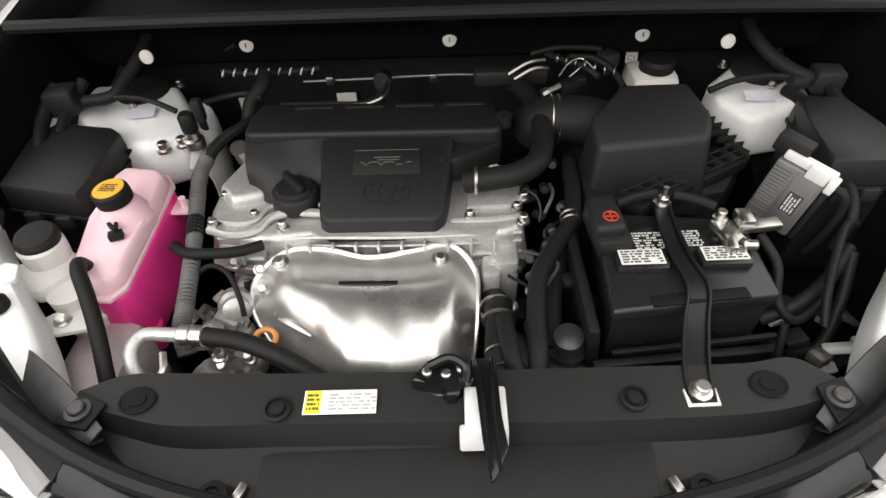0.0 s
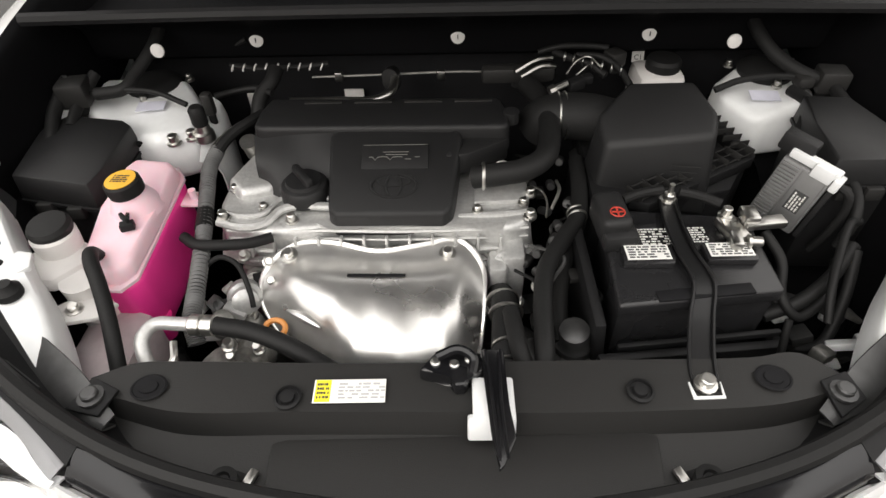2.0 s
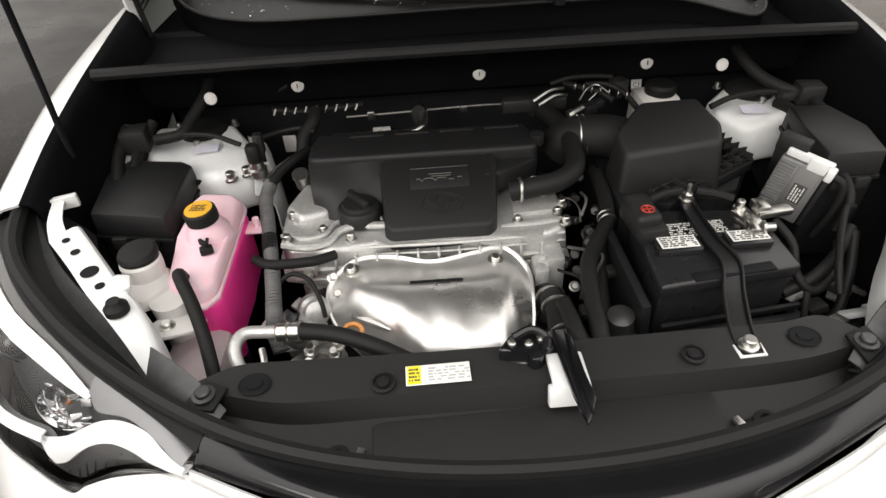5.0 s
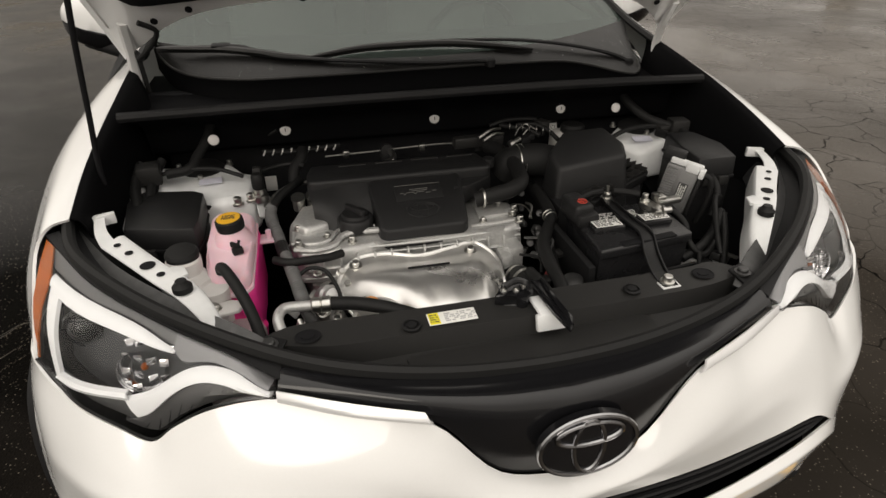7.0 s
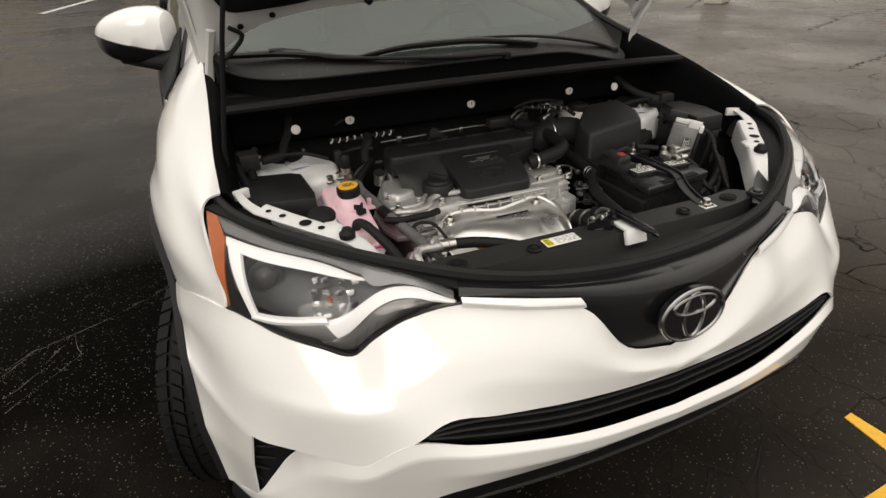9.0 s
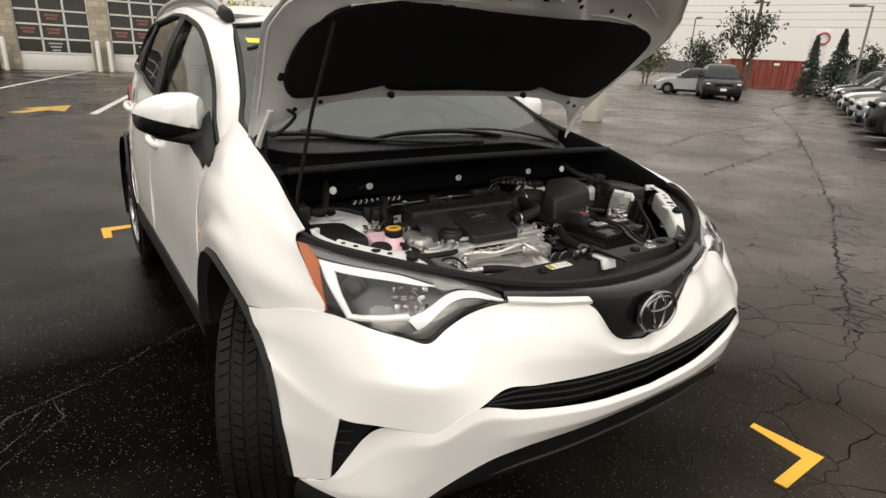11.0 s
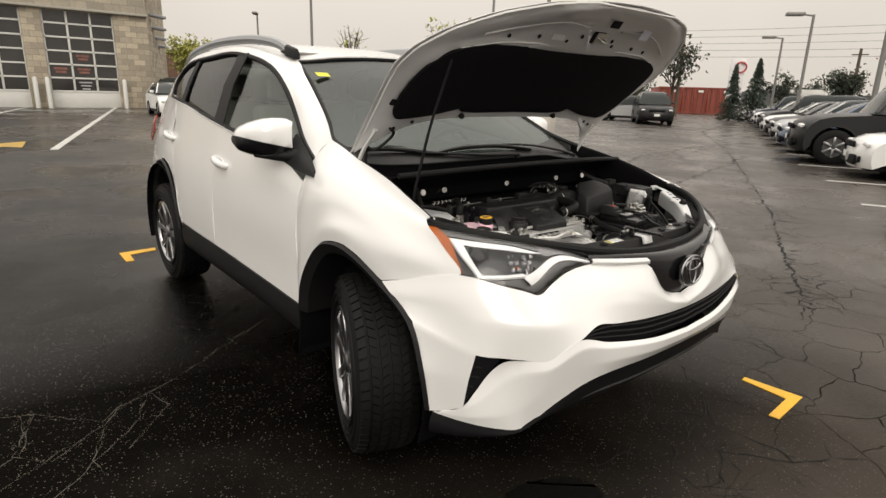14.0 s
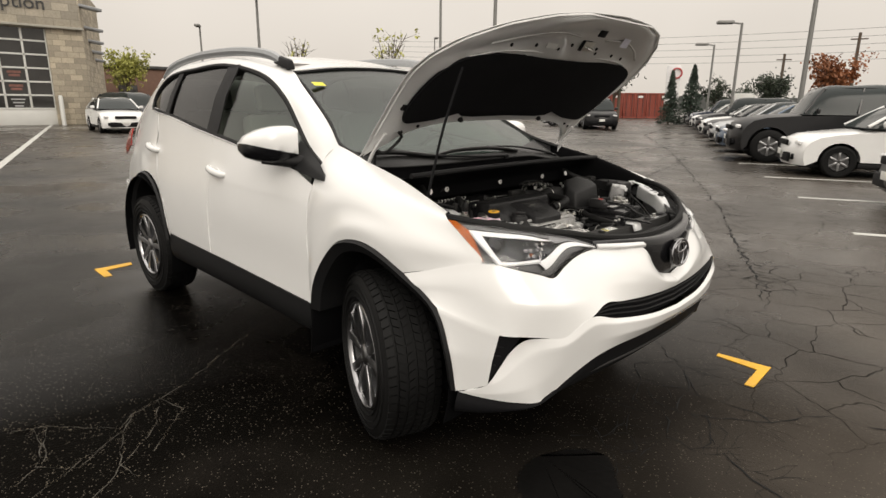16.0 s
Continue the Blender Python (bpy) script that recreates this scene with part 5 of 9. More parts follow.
def bolt(at, r=0.008, h=0.008, aim=(0, 0, 1), washer=1.5):
    m = Matrix.Translation(V(*at)) @ V(*aim).normalized().to_track_quat("Z", "Y").to_matrix().to_4x4()
    return moved(join(lathe([(r * washer, -0.002), (r * washer, 0.002), (r, 0.003), (r, h), (r * 0.8, h + 0.0015), (0.0001, h + 0.0015)], 6 if washer < 1.2 else 12)), m)


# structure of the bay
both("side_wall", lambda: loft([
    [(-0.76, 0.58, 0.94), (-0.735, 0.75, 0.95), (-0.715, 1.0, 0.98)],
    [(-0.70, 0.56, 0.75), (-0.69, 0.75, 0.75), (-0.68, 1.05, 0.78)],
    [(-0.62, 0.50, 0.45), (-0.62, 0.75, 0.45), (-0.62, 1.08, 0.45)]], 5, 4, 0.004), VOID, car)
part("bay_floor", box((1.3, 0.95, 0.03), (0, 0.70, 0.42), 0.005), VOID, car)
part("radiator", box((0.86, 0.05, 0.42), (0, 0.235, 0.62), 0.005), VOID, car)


def tower(outline, z):
    """The pressed top of a strut housing, falling away to the front."""
    bm = prism(outline, z - 0.10, z, 0.016, 3, None, 0.93)
    for v in bm.verts:
        if v.co.z > z - 0.05:
            v.co.z -= 0.25 * max(0.0, 0.86 - v.co.y) + 0.01 * math.sin(v.co.x * 40)
    return bm


TOWER_R = [(-0.695, 0.86), (-0.70, 0.965), (-0.61, 1.01), (-0.52, 0.965), (-0.452, 0.86), (-0.455, 0.795), (-0.52, 0.765), (-0.61, 0.785)]
TOWER_L = [(0.47, 0.855), (0.478, 0.925), (0.54, 0.985), (0.64, 0.98), (0.665, 0.88), (0.61, 0.815), (0.53, 0.80)]
towers = (part("strut_tower", tower(TOWER_R, 0.950), WHITE_BAY, car, "white painted strut tower"), part("strut_tower", tower(TOWER_L, 0.962), WHITE_BAY, car, "white painted strut tower"))
for ob in towers:
    s = 1 if ob is towers[1] else -1
    cap = part("strut_cap", lathe([(0.05, 0.0), (0.052, 0.010), (0.042, 0.018), (0.025, 0.022), (0.0001, 0.022)], 24, pose(s * 0.585, 0.945, 0.945 if s < 0 else 0.957)), RUBBER, ob)
    for a in (30, 150, 270):
        part("strut_nut", bolt((s * 0.585 + 0.068 * math.cos(radians(a)), 0.945 + 0.055 * math.sin(radians(a)), 0.948 if s < 0 else 0.960), 0.006, 0.010), STEEL, ob)
part("pale_label", box((0.05, 0.028, 0.001), (-0.560, 0.862, 0.9535), 0, (4, 0, 6)), mat("faded blue label", (0.6, 0.6, 0.68), 0.6), car, "faded paper label on the strut tower")
part("pale_label", box((0.05, 0.028, 0.001), (0.548, 0.852, 0.962), 0, (8, 0, -6)), mat("faded violet label", (0.6, 0.6, 0.68), 0.6), car, "faded paper label on the strut tower")
part("tower_bracket", loft([[(-0.50, 0.95, 0.93), (-0.47, 0.85, 0.925), (-0.455, 0.76, 0.90)], [(-0.46, 0.93, 0.92), (-0.435, 0.85, 0.90), (-0.43, 0.77, 0.88)], [(-0.45, 0.92, 0.80), (-0.42, 0.84, 0.80), (-0.42, 0.76, 0.80)]], 5, 4, 0.003), WHITE_BAY, car)
for p in ((-0.500, 0.785, 0.925), (-0.472, 0.80, 0.925)):
    part("bracket_bolt", bolt(p, 0.009, 0.014), STEEL, car)

APRON = [(-0.712, 0.545, 0.978), (-0.665, 0.492, 0.970), (-0.615, 0.432, 0.964), (-0.565, 0.378, 0.955), (-0.530, 0.340, 0.930), (-0.495, 0.300, 0.885)]
APRON_IN = [(x + w, y + 1.15 * w, z + 0.002) for (x, y, z), w in zip(APRON, (0.030, 0.028, 0.027, 0.026, 0.020, 0.007))]
both("inner_apron", lambda: loft([APRON, APRON_IN, [(x + 0.004, y + 0.004, z - 0.022) for x, y, z in APRON_IN], [(x + 0.006, y + 0.006, z - 0.062) for x, y, z in APRON_IN]], 6, 4, 0.003), WHITE_BAY, car, "white painted inner panel with punched holes")
both("apron_leg", lambda: join(
    loft([[(-0.712, 0.545, 0.977), (-0.730, 0.585, 0.985), (-0.742, 0.640, 0.993)], [(-0.690, 0.560, 0.976), (-0.712, 0.597, 0.984), (-0.726, 0.646, 0.992)]], 4, 3, 0.003),
    box((0.040, 0.012, 0.022), (-0.728, 0.646, 0.985), 0.002, (0, 0, 20))), WHITE_BAY, car, "folded white bracket above the inner panel")
both("apron_tab", lambda: prism([(-0.600, 0.452), (-0.586, 0.470), (-0.566, 0.466), (-0.556, 0.440), (-0.575, 0.420)], 0.958, 0.966, 0.002), WHITE_BAY, car)
for sx in (-1, 1):
    for f, r in ((0.3, 0.006), (0.8, 0.007), (1.55, 0.013), (2.05, 0.007)):
        i = int(f)
        p = V(*APRON[i]).lerp(V(*APRON[i + 1]), f - i) + V(0.013, 0.015, 0.0035)
        part("punched_hole", lathe([(r, 0), (r, 0.0012), (0.0001, 0.0012)], 14, pose(-sx * p.x, p.y, p.z)), VOID, car)
    p = V(*APRON[2]).lerp(V(*APRON[3]), 0.9) + V(0.010, 0.014, 0.003)
    part("bump_rubber", lathe([(0.016, 0), (0.016, 0.010), (0.011, 0.014), (0.009, 0.020), (0.0001, 0.020)], 18, pose(-sx * p.x, p.y, p.z)), RUBBER, car)
part("hinge_bracket", loft([[(-0.722, 0.89, 0.99), (-0.715, 0.83, 0.972), (-0.728, 0.77, 0.955), (-0.742, 0.70, 0.945)], [(-0.70, 0.885, 0.975), (-0.698, 0.83, 0.952), (-0.712, 0.77, 0.935), (-0.728, 0.70, 0.925)], [(-0.70, 0.885, 0.92), (-0.698, 0.83, 0.90), (-0.71, 0.77, 0.88), (-0.726, 0.70, 0.87)]], 5, 3, 0.003), WHITE_BAY, car, "white painted sheet bracket with notches")
# black shelf between the seal and the inner panel
both("seal_shelf", lambda: loft([
    [(0, 0.155, 0.885), (-0.2, 0.170, 0.89), (-0.36, 0.208, 0.902), (-0.50, 0.280, 0.922), (-0.64, 0.390, 0.948), (-0.745, 0.515, 0.97), (-0.79, 0.655, 0.99)],
    [(0, 0.17, 0.85), (-0.2, 0.185, 0.855), (-0.34, 0.215, 0.87), (-0.45, 0.275, 0.89), (-0.57, 0.385, 0.915), (-0.66, 0.50, 0.935), (-0.71, 0.63, 0.945)],
    [(0, 0.19, 0.82), (-0.2, 0.20, 0.82), (-0.33, 0.225, 0.84), (-0.42, 0.28, 0.87), (-0.53, 0.37, 0.90), (-0.62, 0.48, 0.92), (-0.69, 0.62, 0.93)],
], 5, 3, 0.004), PLASTIC, car)

# firewall details
for x in (-0.381, 0.004, 0.366):
    clip = part("firewall_clip", lathe([(0.0135, 0), (0.0135, 0.003), (0.006, 0.006), (0.0001, 0.0065)], 18, pose(x, 0.992, 1.018, 78, 0, 0)), MILKY, car, "white push clip")
    part("clip_slot", box((0.002, 0.008, 0.003), (x, 0.9855, 1.0195), 0, (78, 0, 0)), INK, clip)
for x in (-0.545, 0.50):
    part("firewall_clip", lathe([(0.0125, 0), (0.0125, 0.003), (0.006, 0.006), (0.0001, 0.0065)], 18, pose(x, 0.93, 1.028, 78, 0, 0)), MILKY, car, "white push clip")
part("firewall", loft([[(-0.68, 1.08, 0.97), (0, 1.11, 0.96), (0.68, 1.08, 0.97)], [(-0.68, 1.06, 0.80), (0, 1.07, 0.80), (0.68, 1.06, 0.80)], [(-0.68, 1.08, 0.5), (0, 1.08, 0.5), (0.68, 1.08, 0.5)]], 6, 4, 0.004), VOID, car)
part("heater_pipe", tube([(-0.31, 0.885, 0.945), (-0.22, 0.885, 0.945), (-0.15, 0.888, 0.945), (-0.125, 0.905, 0.950), (-0.12, 0.985, 0.945)], 0.008, 8, 12), STEEL, car)
part("pipe_elbow", join(tube([(-0.13, 0.965, 0.95), (-0.128, 0.985, 0.945), (-0.128, 1.01, 0.935)], 0.016, 6, 14), lathe([(0.019, 0), (0.019, 0.01), (0.016, 0.014)], 18, pose(-0.128, 0.99, 0.93, 80, 0, 0))), RUBBER, car)
part("brake_line", tube([(-0.29, 1.0, 0.935), (-0.15, 1.0, 0.938), (0.0, 1.0, 0.942), (0.08, 1.0, 0.94)], 0.0025, 8, 8), STEEL_DULL, car)
for x in (-0.235, -0.03):
    part("line_clip", box((0.016, 0.012, 0.02), (x, 0.995, 0.938), 0.003), STEEL, car)
wrap = part("wrapped_cable", tube([(-0.445, 0.99, 0.968), (-0.38, 0.985, 0.962), (-0.32, 0.985, 0.964), (-0.25, 0.99, 0.968)], 0.0055, 8, 10), RUBBER, car, "black cable wrapped with white tape")
for k in range(9):
    x = -0.44 + 0.022 * k
    part("tape_turn", sweep([V(x + 0.003 * math.sin(a), 0.987 + 0.0062 * math.cos(a), 0.964 + 0.0062 * math.sin(a)) for a in np.linspace(0, 2 * math.pi, 14)], 0.0018, 6), MILKY, wrap)
for x, z, w, h in ((-0.44, 0.893, 0.03, 0.042), (-0.22, 0.905, 0.042, 0.03), (-0.03, 0.885, 0.045, 0.012)):
    part("insulation_patch", box((w, 0.004, h), (x, 1.06, z - 0.045), 0.001), MILKY, car)

# radiator cover
cover = thing("radiator_cover", "black textured plastic cover over the radiator, at the bay's front", "engine cover")
RC = [-0.448, -0.40, -0.33, -0.2, -0.05, 0.07, 0.2, 0.35, 0.41, 0.445]
RB = [0.315, 0.336, 0.337, 0.334, 0.333, 0.334, 0.335, 0.337, 0.343, 0.315]
RF = [0.300, 0.285, 0.268, 0.267, 0.266, 0.264, 0.265, 0.272, 0.285, 0.298]
def faceted(lines, n=5, fr=(0, 0.10, 0.5, 0.90), thick=0.004):
    """A skin with flat faces and tight edges between its lines."""
    rows = []
    lines = [spline(l, n) for l in lines]
    for a, b in zip(lines, lines[1:]):
        rows += [[p.lerp(q, f) for p, q in zip(a, b)] for f in fr]
    return grid(even(rows + [lines[-1]], 1), thick)


part("panel", faceted([
    [(x, y + 0.004, 0.860) for x, y in zip(RC, RB)],
    [(x, y, 0.900) for x, y in zip(RC, RB)],
    [(x, f, 0.901) for x, f in zip(RC, RF)],
    [(x * 0.985, f - 0.012, 0.870) for x, f in zip(RC, RF)],
    [(x * 0.82, 0.165 + 0.20 * x * x, 0.862) for x in RC],
]), PLASTIC_GREY, cover)
part("raised_panel", prism([(-0.215, 0.155), (0.21, 0.155), (0.222, 0.25), (0.21, 0.255), (-0.205, 0.248), (-0.22, 0.243)], 0.862, 0.873, 0.003), PLASTIC_GREY, cover)
for x, y in ((-0.203, 0.283), (0.204, 0.289)):
    clip = part("push_clip", lathe([(0.016, 0.0), (0.016, 0.002), (0.013, 0.0035), (0.012, -0.001), (0.009, -0.001), (0.008, 0.004), (0.0001, 0.0045)], 26, pose(x, y, 0.9045)), PLASTIC, cover)
for x, y in ((-0.371, 0.299), (0.363, 0.306)):
    part("clip_recess", moved(lathe([(0.018, 0.001), (0.016, 0.002), (0.013, -0.001), (0.010, -0.0005), (0.009, 0.003), (0.0001, 0.003)], 24), pose(x, y, 0.903) @ Matrix.Diagonal((1.2, 1, 1, 1))), VOID, cover)
sticker = part("warning_label", box((0.084, 0.030, 0.0008), (-0.132, 0.291, 0.9052), 0.0003, (4, 0, 0.5)), PAPER, cover, "white and yellow warning label")
part("yellow_panel", box((0.018, 0.028, 0.0009), (-0.163, 0.291, 0.9054), 0, (4, 0, 0.5)), LABELY, sticker)
part("print", moved(bars(0.055, 0.022, 5, rnd=random.Random(2)), pose(-0.118, 0.291, 0.9059, 4, 0, 0.5)), PALEINK, sticker)
part("print", moved(bars(0.014, 0.022, 4, rnd=random.Random(3)), pose(-0.163, 0.291, 0.9061, 4, 0, 0.5)), INK, sticker)
for s in (-1, 1):
    br = part("end_bracket", prism([(-0.02, -0.022), (0.02, -0.015), (0.022, 0.02), (-0.012, 0.022)], 0, 0.006, 0.002, 2, pose(s * 0.430, 0.283, 0.903, 10, -s * 8, s * 20)), PLASTIC, cover)
    part("end_bolt", bolt((s * 0.430, 0.283, 0.910), 0.010, 0.008), DARKMETAL, br)
    stop = part("bump_stop", join(lathe([(0.014, 0), (0.013, 0.012), (0.016, 0.013), (0.016, 0.022), (0.009, 0.024), (0.007, 0.02), (0.0001, 0.02)], 18, pose(s * 0.258, 0.193, 0.868)), box((0.034, 0.03, 0.004), (s * 0.252, 0.197, 0.868), 0.001, (0, 0, s * 18))), RUBBER, cover)
    part("metal_tab", box((0.010, 0.026, 0.006), (s * 0.236, 0.20, 0.872), 0.001, (0, 0, s * 22)), STEEL, stop)

# bonnet latch
latch = thing("bonnet_latch", "black steel bonnet latch with a safety lever", "latch")
part("white_bracket", join(box((0.048, 0.055, 0.008), (0.034, 0.277, 0.909), 0.004), box((0.054, 0.012, 0.03), (0.031, 0.249, 0.896), 0.003, (-20, 0, 0))), WHITE_BAY, latch, "white painted latch bracket")
part("latch_body", prism([(-0.052, 0.308), (-0.035, 0.331), (-0.012, 0.340), (0.015, 0.330), (0.030, 0.322), (0.022, 0.305), (0.008, 0.302), (0.004, 0.288), (-0.010, 0.286), (-0.013, 0.302), (-0.035, 0.305)], 0.900, 0.922, 0.004), GLOSSBLACK, latch)
part("hook", tube([(-0.03, 0.32, 0.93), (-0.005, 0.327, 0.935), (0.012, 0.318, 0.93), (0.010, 0.300, 0.925)], 0.006, 6, 8), GLOSSBLACK, latch)
for x, y in ((-0.01, 0.315), (0.008, 0.322), (-0.032, 0.318)):
    part("rivet", bolt((x, y, 0.922), 0.004, 0.004), STEEL, latch)
part("lever", join(prism([(0.021, 0.335), (0.049, 0.335), (0.050, 0.262), (0.055, 0.222), (0.040, 0.192), (0.034, 0.186), (0.034, 0.206), (0.028, 0.232), (0.026, 0.262)], 0.918, 0.924, 0.002), tube([(0.026, 0.332, 0.926), (0.032, 0.27, 0.925), (0.036, 0.20, 0.923)], 0.0025, 5, 6), tube([(0.044, 0.332, 0.926), (0.041, 0.27, 0.925), (0.044, 0.20, 0.923)], 0.0025, 5, 6)), GLOSSBLACK, latch, "long black stamped lever")

# engine
engine = thing("engine", "four-cylinder engine with a dusty cast aluminium head cover", "engine")
HEAD = [(-0.385, 0.605), (-0.402, 0.66), (-0.40, 0.74), (-0.372, 0.80), (-0.33, 0.835), (0.08, 0.835), (0.098, 0.72), (0.122, 0.675), (0.122, 0.605), (0.085, 0.588), (-0.205, 0.602), (-0.225, 0.592), (-0.30, 0.585)]
part("head_cover", prism(HEAD, 0.825, 0.888, 0.014, 3, None, 0.97), ALLOY, engine)
part("cover_flange", prism([(x * 1.015, 0.70 + (y - 0.70) * 1.06) for x, y in HEAD], 0.812, 0.826, 0.003), ALLOY, engine)
part("cylinder_head", prism([(-0.36, 0.585), (-0.38, 0.80), (0.09, 0.80), (0.105, 0.585), (0.08, 0.568), (-0.32, 0.568)], 0.60, 0.812, 0.008), STEEL_DULL, engine)
part("block", box((0.44, 0.26, 0.35), (-0.14, 0.70, 0.45), 0.02), STEEL_DULL, engine)
# raised ridges of the cover
part("cover_ridge", sweep(spline([(-0.385, 0.615, 0.885), (-0.34, 0.598, 0.888), (-0.305, 0.602, 0.892), (-0.285, 0.628, 0.897), (-0.26, 0.636, 0.899), (-0.205, 0.634, 0.899)], 6), 0.007, 8), ALLOY, engine)
part("cover_ridge", sweep(spline([(-0.39, 0.640, 0.886), (-0.34, 0.622, 0.890), (-0.31, 0.628, 0.893), (-0.29, 0.655, 0.897), (-0.21, 0.655, 0.899)], 6), 0.0045, 8), ALLOY, engine)
part("cover_ridge", sweep(spline([(0.0, 0.622, 0.885), (0.06, 0.622, 0.888), (0.115, 0.63, 0.886)], 6), 0.006, 8), ALLOY, engine)
part("coil_plate", prism([(0.025, 0.645), (0.115, 0.65), (0.115, 0.70), (0.07, 0.72), (0.03, 0.715)], 0.886, 0.896, 0.004), ALLOY, engine)
part("cover_hump", prism([(-0.395, 0.70), (-0.365, 0.79), (-0.31, 0.80), (-0.30, 0.68), (-0.36, 0.66)], 0.88, 0.905, 0.01, 3, None, 0.85), ALLOY, engine)
for x, y in ((-0.368, 0.795), (-0.335, 0.80)):
    part("vent_stub", join(lathe([(0.014, 0), (0.014, 0.028), (0.016, 0.03), (0.016, 0.036), (0.0001, 0.036)], 16, pose(x, y, 0.893, 20, 0, 0))), STEEL, engine)
for k, (x, y) in enumerate(((-0.29, 0.594), (-0.265, 0.612), (-0.21, 0.60), (-0.376, 0.62), (0.092, 0.60), (0.113, 0.615), (0.045, 0.70), (0.05, 0.598), (-0.305, 0.765), (0.118, 0.67))):
    part("cover_bolt", bolt((x, y, 0.826 if y < 0.61 else 0.89), 0.007, 0.012), STEEL, engine)
# front face of the head: bosses and ports
part("head_rail", join(box((0.30, 0.020, 0.045), (-0.06, 0.573, 0.805), 0.008, (-12, 0, 0)), box((0.12, 0.03, 0.06), (-0.30, 0.565, 0.775), 0.012, (-10, 0, 0))), ALLOY, engine)
for k in range(7):
    x = -0.24 + 0.052 * k
    part("head_boss", lathe([(0.016, -0.02), (0.016, 0.014), (0.012, 0.018), (0.0001, 0.018)], 16, pose(x, 0.574, 0.838 - 0.006 * (k % 2), 62, 0, 0)), ALLOY, engine)
part("chain_cover", join(box((0.04, 0.10, 0.16), (0.085, 0.60, 0.78), 0.012), box((0.03, 0.05, 0.10), (0.06, 0.56, 0.80), 0.01), lathe([(0.016, 0), (0.016, 0.05), (0.01, 0.055), (0.0001, 0.055)], 16, pose(0.066, 0.60, 0.815, 60, 0, 0))), ALLOY, engine)
for p in ((0.066, 0.555, 0.79), (0.095, 0.55, 0.76), (0.05, 0.548, 0.745), (0.09, 0.575, 0.83)):
    part("chain_bolt", bolt(p, 0.008, 0.012, (0, -0.7, 0.7)), STEEL, engine)
plug = part("sensor_plug", box((0.020, 0.022, 0.032), (0.072, 0.690, 0.922), 0.004, (0, 8, 10)), MILKY, engine, "white sensor connector with a red tag")
part("red_tag", box((0.022, 0.006, 0.006), (0.060, 0.690, 0.935), 0.001, (0, 0, 12)), REDINK, plug)
filler = part("oil_filler_cap", lathe([(0.040, -0.02), (0.040, 0.0), (0.036, 0.006), (0.030, 0.008), (0.028, 0.014), (0.0001, 0.016)], 28, pose(-0.250, 0.668, 0.915)), COVER, engine, "black oil filler cap")
part("grip", box((0.014, 0.058, 0.016), (-0.250, 0.668, 0.935), 0.005, (0, 0, 35)), COVER, filler)

# cast ribs, seams and bolts along the front of the head cover
for zz, yy, rad in ((0.880, 0.594, 0.0035), (0.866, 0.590, 0.0025), (0.846, 0.586, 0.004), (0.828, 0.580, 0.003)):
    part("cast_seam", sweep(spline([(-0.37, yy + 0.012, zz - 0.004), (-0.30, yy + 0.002, zz), (-0.22, yy + 0.004, zz), (-0.10, yy, zz), (0.02, yy + 0.002, zz), (0.11, yy + 0.010, zz - 0.003)], 6), rad, 6), ALLOY, engine)
for k in range(12):
    x = -0.33 + 0.036 * k
    part("cast_rib", box((0.005, 0.012, 0.034), (x, 0.585, 0.858), 0.0015, (-10, 0, 0)), ALLOY, engine)
for x in (-0.345, -0.245, -0.16, -0.075, 0.015, 0.075):
    part("seam_bolt", bolt((x, 0.580, 0.842), 0.0065, 0.010, (0, -0.35, 1)), STEEL, engine)
for x, y in ((-0.375, 0.69), (-0.36, 0.735), (-0.315, 0.64), (0.105, 0.645), (0.09, 0.70), (0.03, 0.628)):
    part("cover_bolt", bolt((x, y, 0.893), 0.006, 0.008), STEEL, engine)

# plastic engine cover
ecover = thing("engine_cover", "black satin plastic cover on the engine", "engine cover")
part("rear_panel", prism([(-0.346, 0.760), (-0.335, 0.752), (0.080, 0.748), (0.090, 0.757), (0.090, 0.80), (0.078, 0.846), (-0.334, 0.853), (-0.346, 0.81)], 0.918, 0.972, 0.008, 3, None, 0.985), COVER, ecover)
part("corner_panel", prism([(-0.02, 0.70), (0.016, 0.705), (0.088, 0.750), (0.06, 0.765), (-0.02, 0.765)], 0.905, 0.948, 0.005, 2), COVER, ecover)
part("left_shoulder", loft([
    [(-0.335, 0.70, 0.875), (-0.30, 0.665, 0.875), (-0.255, 0.645, 0.88), (-0.20, 0.66, 0.88)],
    [(-0.338, 0.715, 0.93), (-0.30, 0.705, 0.93), (-0.25, 0.712, 0.93), (-0.20, 0.71, 0.94)],
    [(-0.345, 0.765, 0.955), (-0.30, 0.757, 0.958), (-0.25, 0.752, 0.960), (-0.195, 0.752, 0.962)],
], 5, 4, 0.003), COVER, ecover)
front = prism([(-0.206, 0.610), (-0.194, 0.597), (-0.020, 0.597), (-0.008, 0.610), (0.010, 0.742), (-0.006, 0.770), (-0.192, 0.772), (-0.214, 0.745)], -0.045, 0, 0.006, 3, None, 0.975)
for v in front.verts:
    v.co.z += 0.911 + 0.37 * (v.co.y - 0.60) - 0.9 * max(0.0, v.co.y - 0.72) ** 2 * 4
part("front_panel", front, COVER, ecover)
ECM = Matrix.Translation(V(-0.102, 0.700, 0.9475)) @ Matrix.Rotation(radians(20.3), 4, "X")
plate = part("name_plate", moved(join(box((0.108, 0.048, 0.002), (0, 0, 0), 0.0008)), ECM), COVER, ecover, "recessed plate with fine raised lines")
